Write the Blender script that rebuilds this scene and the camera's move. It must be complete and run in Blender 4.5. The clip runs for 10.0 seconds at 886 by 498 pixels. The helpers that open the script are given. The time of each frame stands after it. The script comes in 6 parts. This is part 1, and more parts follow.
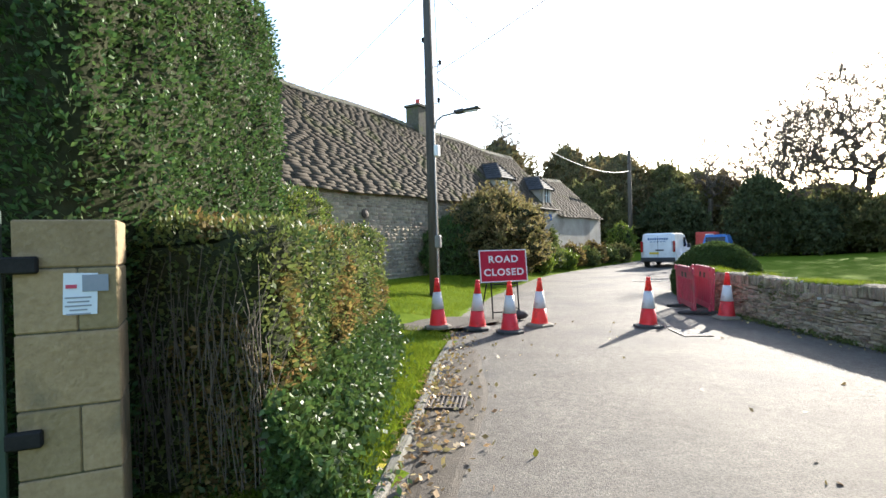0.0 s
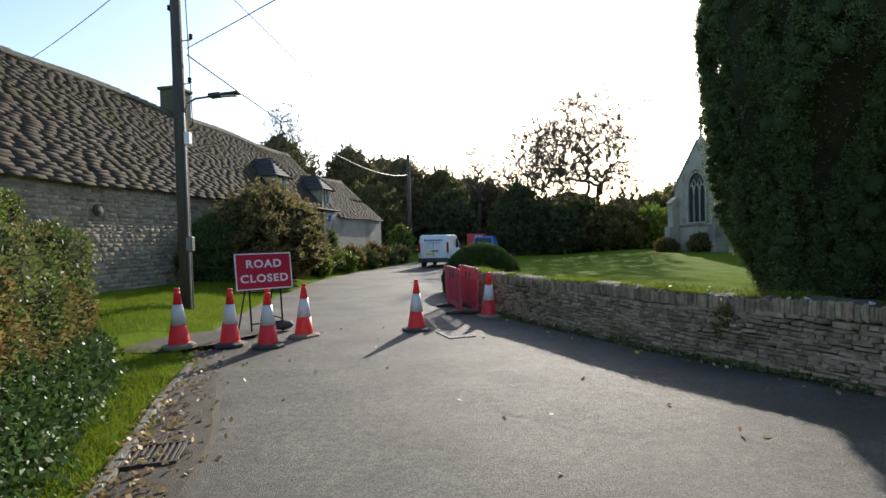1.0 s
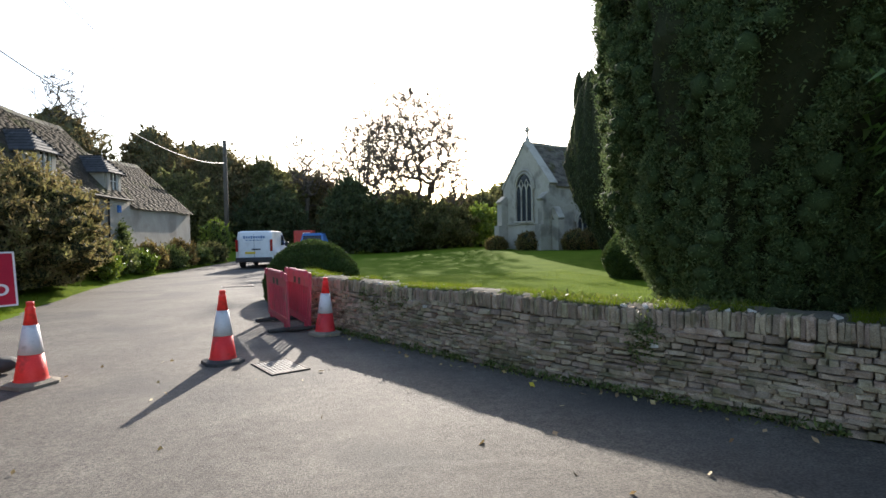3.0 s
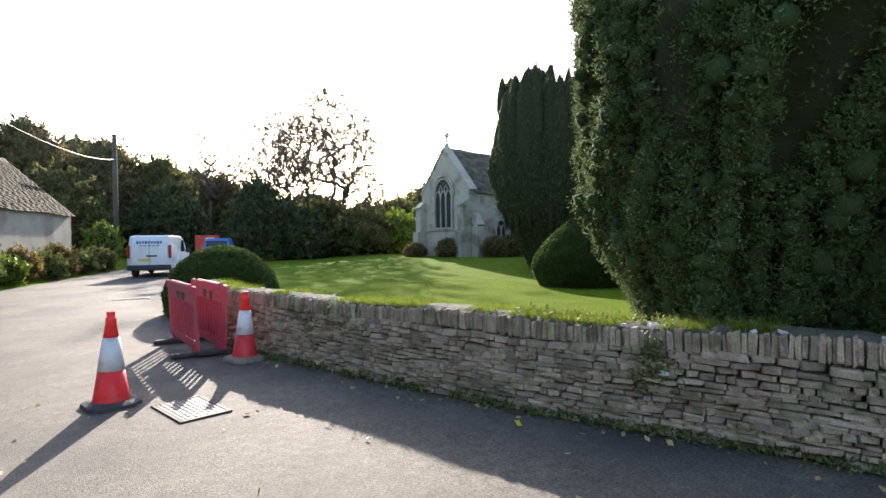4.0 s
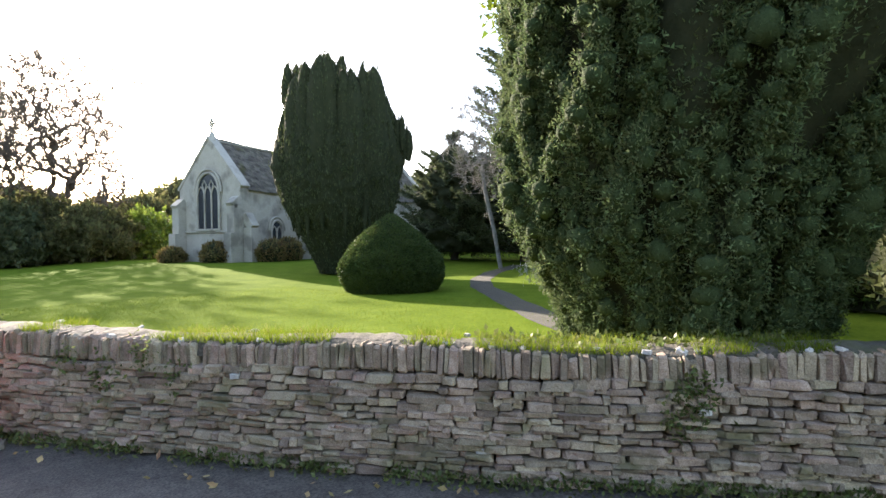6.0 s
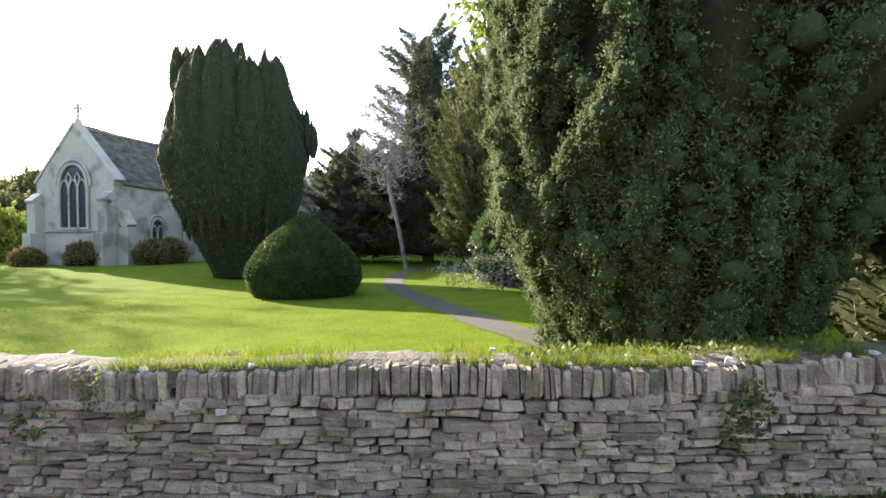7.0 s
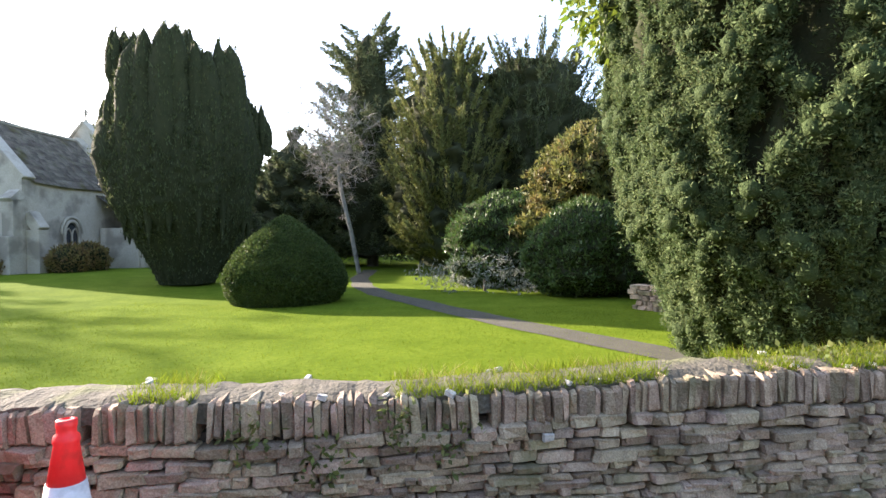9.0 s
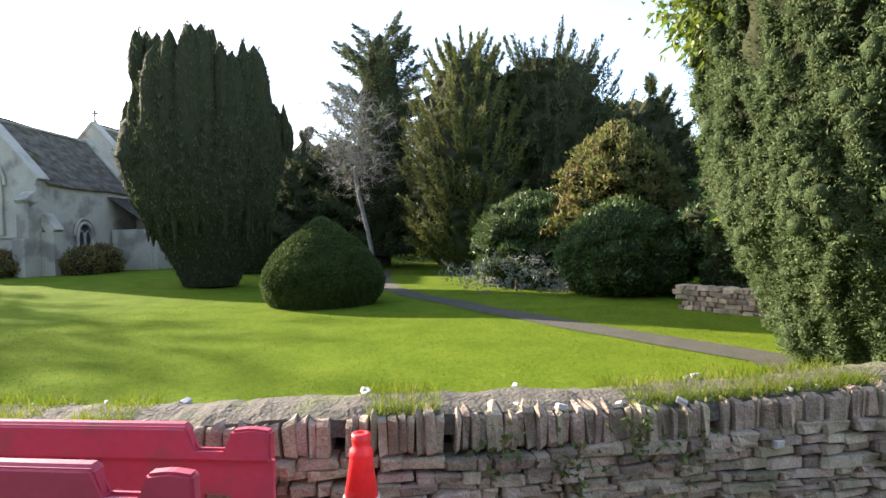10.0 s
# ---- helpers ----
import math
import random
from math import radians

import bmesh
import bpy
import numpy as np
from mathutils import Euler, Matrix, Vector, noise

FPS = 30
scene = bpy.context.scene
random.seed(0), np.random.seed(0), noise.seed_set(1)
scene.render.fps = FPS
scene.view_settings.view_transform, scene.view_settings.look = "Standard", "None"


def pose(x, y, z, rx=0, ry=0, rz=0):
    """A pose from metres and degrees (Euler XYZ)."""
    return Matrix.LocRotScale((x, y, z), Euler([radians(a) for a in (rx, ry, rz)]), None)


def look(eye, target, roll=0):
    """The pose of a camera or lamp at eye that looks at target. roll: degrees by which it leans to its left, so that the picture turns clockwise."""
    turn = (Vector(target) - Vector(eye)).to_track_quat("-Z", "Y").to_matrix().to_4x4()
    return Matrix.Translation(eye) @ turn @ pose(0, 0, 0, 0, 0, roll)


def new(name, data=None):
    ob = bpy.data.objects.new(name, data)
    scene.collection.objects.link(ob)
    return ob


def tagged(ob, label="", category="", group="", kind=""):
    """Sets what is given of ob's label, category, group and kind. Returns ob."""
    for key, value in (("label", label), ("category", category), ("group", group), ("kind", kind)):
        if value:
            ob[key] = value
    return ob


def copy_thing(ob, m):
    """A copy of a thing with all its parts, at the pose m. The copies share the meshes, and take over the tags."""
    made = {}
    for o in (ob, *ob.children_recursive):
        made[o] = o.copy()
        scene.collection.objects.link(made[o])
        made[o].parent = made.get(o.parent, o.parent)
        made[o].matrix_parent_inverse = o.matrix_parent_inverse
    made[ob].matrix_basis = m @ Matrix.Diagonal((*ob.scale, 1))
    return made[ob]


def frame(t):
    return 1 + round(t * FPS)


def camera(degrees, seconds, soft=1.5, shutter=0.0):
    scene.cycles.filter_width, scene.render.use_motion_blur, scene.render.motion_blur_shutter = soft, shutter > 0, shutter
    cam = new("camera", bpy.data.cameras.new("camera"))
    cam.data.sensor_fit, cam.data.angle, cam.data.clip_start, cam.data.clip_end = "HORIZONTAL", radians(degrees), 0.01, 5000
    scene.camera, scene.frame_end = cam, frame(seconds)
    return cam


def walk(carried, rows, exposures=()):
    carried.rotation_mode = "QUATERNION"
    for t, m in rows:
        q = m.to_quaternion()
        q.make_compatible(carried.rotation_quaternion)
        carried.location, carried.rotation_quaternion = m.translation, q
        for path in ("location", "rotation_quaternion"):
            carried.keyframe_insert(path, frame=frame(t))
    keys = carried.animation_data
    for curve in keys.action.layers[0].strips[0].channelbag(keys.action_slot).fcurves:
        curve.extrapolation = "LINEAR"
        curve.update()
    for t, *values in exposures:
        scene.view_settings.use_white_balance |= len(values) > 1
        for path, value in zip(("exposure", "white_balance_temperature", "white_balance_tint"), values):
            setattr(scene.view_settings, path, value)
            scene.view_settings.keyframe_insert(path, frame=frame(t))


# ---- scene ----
cam = camera(78.2, 10.0)
PATH = [
    (0, (0.336, -0.124, 1.662), (-0.572, 1.658, 1.643), -1.3),
    (0.5, (0.373, 0.275, 1.684), (-0.098, 2.218, 1.655), -1.5),
    (1, (0.474, 0.789, 1.665), (0.304, 2.782, 1.632), -1.5),
    (1.5, (0.469, 1.295, 1.604), (0.493, 3.295, 1.567), -1.4),
    (2, (0.449, 1.955, 1.615), (0.662, 3.943, 1.571), -1.1),
    (2.5, (0.392, 2.569, 1.621), (0.718, 4.542, 1.576), -1.1),
    (2.7, (0.367, 2.826, 1.627), (0.732, 4.792, 1.575), -1.1),
    (3.8, (0.153, 4.225, 1.605), (0.871, 6.091, 1.57), -0.8),
    (4, (0.114, 4.454, 1.627), (0.876, 6.303, 1.592), -0.7),
    (4.5, (0.07, 5.021, 1.616), (0.944, 6.82, 1.581), -0.7),
    (5, (-0.02, 5.668, 1.622), (1.053, 7.356, 1.587), -0.6),
    (5.5, (-0.091, 6.174, 1.614), (1.205, 7.697, 1.585), -0.5),
    (6, (-0.137, 6.803, 1.612), (1.336, 8.156, 1.578), -0.7),
    (6.2, (-0.161, 7.034, 1.635), (1.367, 8.324, 1.6), -0.7),
    (7.3, (-0.415, 8.164, 1.646), (1.359, 9.087, 1.617), -0.6),
    (7.5, (-0.469, 8.382, 1.66), (1.336, 9.243, 1.635), -0.8),
    (8, (-0.656, 8.986, 1.659), (1.193, 9.748, 1.629), -0.9),
    (8.5, (-0.913, 9.528, 1.67), (0.947, 10.263, 1.642), -0.8),
    (9, (-1.087, 10.13, 1.663), (0.777, 10.854, 1.633), -0.9),
    (9.5, (-1.304, 10.668, 1.695), (0.565, 11.38, 1.662), -1.0),
    (10, (-1.528, 11.3, 1.737), (0.345, 12.0, 1.703), -1.2),
]
EXPOSURES = [(0.0, 1.75, 6500, 10), (0.4, 1.35, 6500, 10), (1.0, 0.78, 6450, 10), (2.5, 1.0, 6550, 11), (4.0, 1.7, 6700, 14), (5.0, 2.0, 6800, 16), (6.0, 2.25, 6900, 18), (7.5, 2.45, 7000, 20), (8.5, 2.45, 7000, 20), (10.0, 2.05, 6900, 18)]
walk(cam, [(t, look(eye, target, roll)) for t, eye, target, roll in PATH], EXPOSURES)

# ---- world, sun ----
SUN_AZ, SUN_EL = radians(11.0), radians(21.5)
world = bpy.data.worlds.new("sky")
scene.world = world
world.use_nodes = True
_w = world.node_tree
_sky = _w.nodes.new("ShaderNodeTexSky")
_sky.sky_type, _sky.sun_disc = "NISHITA", False
_sky.sun_elevation, _sky.sun_rotation = SUN_EL, SUN_AZ
_sky.air_density, _sky.dust_density, _sky.ozone_density = 1.0, 1.2, 1.5
_w.links.new(_sky.outputs[0], _w.nodes["Background"].inputs[0])
_w.nodes["Background"].inputs[1].default_value = 0.15
sun_data = bpy.data.lights.new("sun", "SUN")
sun_data.energy, sun_data.angle, sun_data.color = 4.4, radians(0.6), (1.0, 0.93, 0.82)
sun = new("sun", sun_data)
sun.matrix_world = look((0, 0, 0), (-math.sin(SUN_AZ) * math.cos(SUN_EL), -math.cos(SUN_AZ) * math.cos(SUN_EL), -math.sin(SUN_EL)))


# ---- materials ----
def mat(name, cols, scale=4.0, rough=0.8, bump=0.0, bump_scale=60.0, fine=0.4, metal=0.0, rand="", spread=0.25, trans=0.0, trans_col=None, spec=0.5, stain=None, stain_scale=0.7, stain_at=0.55, world_space=True, stretch=(1, 1, 1), speck=0.0):
    """A procedural surface: a ramp of colours driven by coarse and fine noise, stains, relief, and a random shade for each piece."""
    m = bpy.data.materials.new(name)
    m.use_nodes = True
    t, n, l = m.node_tree, m.node_tree.nodes, m.node_tree.links
    b = n["Principled BSDF"]
    b.inputs["Roughness"].default_value, b.inputs["Metallic"].default_value = rough, metal
    b.inputs["Specular IOR Level"].default_value = spec
    if world_space:
        src = n.new("ShaderNodeNewGeometry").outputs["Position"]
    else:
        src = n.new("ShaderNodeTexCoord").outputs["Object"]
    mp = n.new("ShaderNodeMapping")
    mp.inputs["Scale"].default_value = stretch
    l.new(src, mp.inputs[0])

    def noise_node(s, detail=4.0):
        q = n.new("ShaderNodeTexNoise")
        q.inputs["Scale"].default_value, q.inputs["Detail"].default_value = s, detail
        l.new(mp.outputs[0], q.inputs["Vector"])
        return q.outputs["Fac"]

    a, c = noise_node(scale), noise_node(scale * 9)
    mix = n.new("ShaderNodeMath")
    mix.operation = "MULTIPLY_ADD"
    mix.inputs[1].default_value = 1 - fine
    sc = n.new("ShaderNodeMath")
    sc.operation = "MULTIPLY"
    sc.inputs[1].default_value = fine
    l.new(c, sc.inputs[0]); l.new(a, mix.inputs[0]); l.new(sc.outputs[0], mix.inputs[2])
    r = n.new("ShaderNodeValToRGB")
    e = r.color_ramp.elements
    e[0].position, e[1].position = 0.32, 0.68
    e[0].color, e[1].color = (*cols[0], 1), (*cols[-1], 1)
    for i, k in enumerate(cols[1:-1]):
        x = e.new(0.32 + 0.36 * (i + 1) / (len(cols) - 1))
        x.color = (*k, 1)
    l.new(mix.outputs[0], r.inputs[0])
    col = r.outputs[0]
    if stain:
        s = noise_node(stain_scale, 6.0)
        rr = n.new("ShaderNodeValToRGB")
        rr.color_ramp.elements[0].position, rr.color_ramp.elements[1].position = stain_at, stain_at + 0.12
        l.new(s, rr.inputs[0])
        mx = n.new("ShaderNodeMix")
        mx.data_type = "RGBA"
        l.new(rr.outputs[0], mx.inputs[0]); l.new(col, mx.inputs[6])
        mx.inputs[7].default_value = (*stain, 1)
        col = mx.outputs[2]
    if speck:
        sr = n.new("ShaderNodeMapRange")
        sr.inputs[1].default_value, sr.inputs[2].default_value, sr.inputs[3].default_value, sr.inputs[4].default_value = 0.3, 0.7, 0.55, 1.5
        l.new(noise_node(speck, 2.0), sr.inputs[0])
        sv = n.new("ShaderNodeHueSaturation")
        l.new(sr.outputs[0], sv.inputs["Value"]); l.new(col, sv.inputs["Color"])
        col = sv.outputs[0]
    if rand:
        g = n.new("ShaderNodeObjectInfo").outputs["Random"] if rand == "object" else n.new("ShaderNodeNewGeometry").outputs["Random Per Island"]
        mr = n.new("ShaderNodeMapRange")
        mr.inputs[3].default_value, mr.inputs[4].default_value = 1 - spread, 1 + spread
        l.new(g, mr.inputs[0])
        hs = n.new("ShaderNodeHueSaturation")
        l.new(mr.outputs[0], hs.inputs["Value"]); l.new(col, hs.inputs["Color"])
        hm = n.new("ShaderNodeMapRange")
        hm.inputs[3].default_value, hm.inputs[4].default_value = 0.5 - spread * 0.06, 0.5 + spread * 0.06
        hf = n.new("ShaderNodeMath")
        hf.operation = "FRACT"
        hg = n.new("ShaderNodeMath")
        hg.operation = "MULTIPLY"
        hg.inputs[1].default_value = 7.31
        l.new(g, hg.inputs[0]); l.new(hg.outputs[0], hf.inputs[0]); l.new(hf.outputs[0], hm.inputs[0]); l.new(hm.outputs[0], hs.inputs["Hue"])
        col = hs.outputs[0]
    l.new(col, b.inputs["Base Color"])
    if bump:
        bp = n.new("ShaderNodeBump")
        bp.inputs["Strength"].default_value, bp.inputs["Distance"].default_value = min(1.0, bump), 0.02
        l.new(noise_node(bump_scale, 5.0), bp.inputs["Height"]); l.new(bp.outputs[0], b.inputs["Normal"])
    if trans:
        tr = n.new("ShaderNodeBsdfTranslucent")
        ms = n.new("ShaderNodeMixShader")
        ms.inputs[0].default_value = trans
        if trans_col:
            tr.inputs[0].default_value = (*trans_col, 1)
        else:
            l.new(col, tr.inputs[0])
        l.new(b.outputs[0], ms.inputs[1]); l.new(tr.outputs[0], ms.inputs[2]); l.new(ms.outputs[0], n["Material Output"].inputs[0])
    return m


M = {}
M["asphalt"] = mat("asphalt", [(0.066, 0.056, 0.046), (0.102, 0.089, 0.073), (0.142, 0.126, 0.104)], 1.1, 0.78, 0.6, 140, 0.5, spec=0.4, stain=(0.06, 0.055, 0.048), stain_scale=0.4, stain_at=0.52, speck=55)
M["soil"] = mat("leaf_litter_soil", [(0.042, 0.033, 0.023), (0.066, 0.052, 0.037), (0.095, 0.076, 0.054)], 7, 0.8, 0.7, 90, 0.6, spec=0.4)
M["lawn"] = mat("lawn", [(0.072, 0.115, 0.009), (0.102, 0.152, 0.014), (0.138, 0.185, 0.02)], 1.2, 1.0, 0.5, 70, 0.5, spec=0.02)
M["grass"] = mat("grass_blade", [(0.1, 0.15, 0.01), (0.17, 0.22, 0.02)], 3, 0.8, rand="island", spread=0.3, trans=0.5, spec=0.1)
M["drygrass"] = mat("straw_grass_blade", [(0.2, 0.2, 0.05), (0.32, 0.28, 0.1)], 3, 0.6, rand="island", spread=0.3, trans=0.4, spec=0.3)
M["stone"] = mat("limestone_rubble", [(0.185, 0.135, 0.09), (0.31, 0.238, 0.165), (0.44, 0.355, 0.255)], 12, 0.94, 0.8, 45, 0.6, rand="object", spread=0.32, stain=(0.17, 0.145, 0.08), stain_scale=3.5)
M["stone_joined"] = mat("limestone_rubble_small", [(0.185, 0.135, 0.09), (0.31, 0.238, 0.165), (0.44, 0.355, 0.255)], 12, 0.94, 0.8, 45, 0.6, rand="island", spread=0.32, stain=(0.17, 0.145, 0.08), stain_scale=3.5)
M["core"] = mat("wall_core_earth", [(0.05, 0.042, 0.034), (0.085, 0.072, 0.058)], 9, 0.95, 0.6, 40)
M["mortar"] = mat("weathered_mortar", [(0.055, 0.05, 0.034), (0.095, 0.085, 0.062), (0.15, 0.135, 0.103)], 8, 0.97, 1.0, 40, 0.6, stain=(0.1, 0.105, 0.045), stain_scale=2.5)
M["ashlar"] = mat("dressed_limestone", [(0.24, 0.18, 0.09), (0.36, 0.28, 0.155)], 3, 0.92, 0.6, 40, 0.55, rand="object", spread=0.2, stain=(0.15, 0.125, 0.075), stain_scale=2.2)
M["church"] = mat("church_limestone", [(0.37, 0.335, 0.265), (0.5, 0.455, 0.37)], 1.6, 0.92, 0.6, 18, 0.5, stain=(0.25, 0.225, 0.18), stain_scale=0.8, stain_at=0.5)
M["churchslate"] = mat("pale_stone_roof_slate", [(0.1, 0.088, 0.072), (0.15, 0.132, 0.11), (0.22, 0.195, 0.165)], 2.2, 0.95, 0.6, 30, 0.5, rand="island", spread=0.3, spec=0.15, stain=(0.11, 0.1, 0.055), stain_scale=0.9)
M["rubble"] = mat("barn_rubble_stone", [(0.2, 0.16, 0.11), (0.31, 0.255, 0.18), (0.4, 0.34, 0.25)], 5, 0.92, 1.0, 30, 0.5, rand="island", spread=0.3, stain=(0.19, 0.17, 0.12), stain_scale=1.5)
M["barnwall"] = mat("barn_rubble", [(0.2, 0.175, 0.135), (0.36, 0.32, 0.25)], 3.0, 0.92, 0.9, 14, 0.6, stain=(0.17, 0.15, 0.115), stain_scale=0.6, stretch=(1, 1, 2.2))
M["render"] = mat("lime_rendered_wall", [(0.3, 0.27, 0.22), (0.42, 0.385, 0.32)], 1.4, 0.92, 0.4, 22, stain=(0.25, 0.22, 0.18), stain_scale=0.5)
M["slate"] = mat("stone_roof_slate", [(0.045, 0.038, 0.03), (0.078, 0.066, 0.053), (0.11, 0.095, 0.077)], 2.2, 0.95, 0.12, 30, 0.5, rand="island", spread=0.12, spec=0.15, stain=(0.07, 0.07, 0.035), stain_scale=0.9)
M["darkslate"] = mat("dark_slate", [(0.035, 0.035, 0.038), (0.06, 0.06, 0.062)], 3, 0.8, 0.4, 30, rand="island", spread=0.3)
M["yew"] = mat("yew_needles", [(0.075, 0.112, 0.045), (0.11, 0.15, 0.062), (0.15, 0.185, 0.085)], 1.6, 0.75, rand="island", spread=0.35, trans=0.3, spec=0.08)
# darkened needle green: shade within each clump, put into its core's colour
M["yewcore"] = mat("yew_clump_shade", [(0.03, 0.048, 0.018), (0.06, 0.085, 0.032)], 22, 0.85, 1.0, 60, 0.5, spec=0.1)
M["yewdark"] = mat("dark_yew_needles", [(0.055, 0.07, 0.03), (0.09, 0.108, 0.046)], 1.6, 0.65, rand="island", spread=0.35, trans=0.3, spec=0.2)
M["cedar"] = mat("grey_green_needles", [(0.07, 0.09, 0.042), (0.105, 0.125, 0.066)], 1.2, 0.7, rand="island", spread=0.35, trans=0.3, spec=0.1)
M["bush"] = mat("olive_brown_bush_leaf", [(0.14, 0.12, 0.05), (0.2, 0.165, 0.07), (0.14, 0.145, 0.05)], 0.9, 0.65, rand="island", spread=0.4, trans=0.5, spec=0.15)
M["goldyew"] = mat("olive_yew_needles", [(0.09, 0.11, 0.032), (0.14, 0.15, 0.048), (0.12, 0.145, 0.05)], 0.7, 0.65, rand="island", spread=0.35, trans=0.3, spec=0.2)
M["topiary"] = mat("clipped_yew", [(0.04, 0.065, 0.018), (0.07, 0.105, 0.028), (0.09, 0.125, 0.035)], 2.0, 0.65, rand="island", spread=0.35, trans=0.25, spec=0.2)
# near-black green: shade inside crowns and hedges, put into the hull's colour
M["inner"] = mat("inner_shade_tone", [(0.022, 0.028, 0.013), (0.042, 0.045, 0.022)], 5, 0.95, 0.5, 30, spec=0.1)
M["farcore"] = mat("far_crown_inside", [(0.08, 0.076, 0.042), (0.15, 0.135, 0.07)], 1.5, 0.95, 1.0, 6, 0.6, spec=0.05)
M["hedge"] = mat("hedge_leaf", [(0.085, 0.115, 0.03), (0.125, 0.155, 0.045), (0.15, 0.17, 0.06)], 1.6, 0.5, rand="island", spread=0.4, trans=0.42, spec=0.3)
M["conifer"] = mat("clipped_conifer", [(0.05, 0.1, 0.03), (0.085, 0.145, 0.045)], 1.5, 0.55, rand="island", spread=0.4, trans=0.3, spec=0.25)
M["rust"] = mat("autumn_hedge_leaf", [(0.17, 0.11, 0.04), (0.21, 0.155, 0.055), (0.14, 0.145, 0.045)], 1.2, 0.55, rand="island", spread=0.4, trans=0.4, spec=0.25)
M["laurel"] = mat("laurel_leaf", [(0.05, 0.1, 0.018), (0.09, 0.16, 0.03)], 1.2, 0.3, rand="island", spread=0.3, trans=0.3, spec=0.5)
M["bright"] = mat("sunlit_shrub_leaf", [(0.11, 0.17, 0.02), (0.19, 0.24, 0.035)], 1.2, 0.4, rand="island", spread=0.3, trans=0.4, spec=0.4)
M["autumn"] = mat("autumn_crown_leaf", [(0.13, 0.1, 0.05), (0.18, 0.145, 0.07), (0.12, 0.12, 0.055)], 0.25, 0.75, rand="island", spread=0.4, trans=0.4, spec=0.05)
M["wood_far"] = mat("far_wood_leaf", [(0.11, 0.115, 0.045), (0.17, 0.165, 0.065)], 0.2, 0.7, rand="island", spread=0.4, trans=0.55, spec=0.1)
M["rose"] = mat("rambling_rose_leaf", [(0.1, 0.125, 0.03), (0.15, 0.155, 0.045), (0.19, 0.12, 0.05)], 1.6, 0.6, rand="island", spread=0.4, trans=0.4, spec=0.2)
M["ivy"] = mat("ivy_leaf", [(0.05, 0.095, 0.025), (0.09, 0.145, 0.04)], 2, 0.45, rand="island", spread=0.35, trans=0.25, spec=0.35)
M["silver"] = mat("silvery_leaf", [(0.16, 0.18, 0.13), (0.3, 0.31, 0.26)], 2, 0.45, rand="island", spread=0.4, trans=0.3)
M["litter"] = mat("fallen_leaf", [(0.24, 0.15, 0.06), (0.42, 0.31, 0.14), (0.17, 0.095, 0.045)], 2.5, 0.6, rand="island", spread=0.4, trans=0.2)
M["yleaf"] = mat("yellow_fallen_leaf", [(0.55, 0.42, 0.03), (0.65, 0.52, 0.06)], 20, 0.5)
M["bark"] = mat("bark", [(0.06, 0.05, 0.04), (0.12, 0.1, 0.08)], 6, 0.95, 0.8, 30, stretch=(1, 1, 0.2))
M["birch"] = mat("pale_bark", [(0.16, 0.15, 0.13), (0.3, 0.285, 0.255)], 4, 0.85, 0.5, 20, stain=(0.1, 0.09, 0.08), stain_scale=2.5)
M["twig"] = mat("bare_twig", [(0.09, 0.07, 0.05), (0.15, 0.125, 0.1)], 4, 0.9)
M["pole"] = mat("creosoted_pole", [(0.05, 0.042, 0.034), (0.1, 0.09, 0.075)], 5, 0.85, 0.6, 40, stretch=(3, 3, 0.25))
M["metal"] = mat("grey_metal", [(0.16, 0.16, 0.16), (0.24, 0.24, 0.24)], 6, 0.45, 0.1, 60, metal=0.6)
# black ironwork; also the painted shade in the gully and bellcote openings
M["black"] = mat("black_paint_and_shade", [(0.012, 0.012, 0.012), (0.025, 0.025, 0.025)], 6, 0.75, 0.1, 60, spec=0.15)
M["rubber"] = mat("recycled_rubber", [(0.03, 0.03, 0.03), (0.075, 0.072, 0.068)], 8, 0.8, 0.5, 60)
M["mud"] = mat("muddy_rubber", [(0.16, 0.14, 0.1), (0.24, 0.21, 0.16)], 8, 0.85, 0.5, 60)
M["cable"] = mat("cable", [(0.02, 0.02, 0.02), (0.04, 0.04, 0.04)], 5, 0.6)
M["palecable"] = mat("pale_cable", [(0.25, 0.25, 0.23), (0.32, 0.32, 0.3)], 5, 0.6)
M["orange"] = mat("cone_red_plastic", [(0.8, 0.04, 0.045), (0.9, 0.065, 0.065)], 5, 0.45, 0.08, 40, trans=0.25, rand="object", spread=0.08, stain=(0.5, 0.045, 0.035), stain_scale=6, world_space=False)
M["sleeve"] = mat("cone_reflective_sleeve", [(0.6, 0.58, 0.6), (0.74, 0.72, 0.73)], 6, 0.35, 0.08, 60, stain=(0.45, 0.42, 0.42), stain_scale=7, world_space=False)
M["barrier"] = mat("red_barrier_plastic", [(0.42, 0.05, 0.085), (0.55, 0.07, 0.11)], 3, 0.5, 0.12, 30, trans=0.15, stain=(0.36, 0.075, 0.09), stain_scale=4)
M["signred"] = mat("sign_red", [(0.42, 0.012, 0.04), (0.48, 0.018, 0.05)], 5, 0.35, 0.04, 40)
M["white"] = mat("white_sheeting", [(0.7, 0.7, 0.7), (0.8, 0.8, 0.8)], 5, 0.35, 0.04, 40)
M["vanpaint"] = mat("white_van_paint", [(0.72, 0.73, 0.74), (0.8, 0.81, 0.82)], 1.5, 0.2, 0.0, stain=(0.62, 0.62, 0.61), stain_scale=1.2)
M["bluelet"] = mat("blue_lettering", [(0.05, 0.13, 0.3), (0.07, 0.16, 0.34)], 5, 0.4)
M["yellow"] = mat("yellow_plate", [(0.75, 0.52, 0.03), (0.8, 0.58, 0.05)], 5, 0.4)
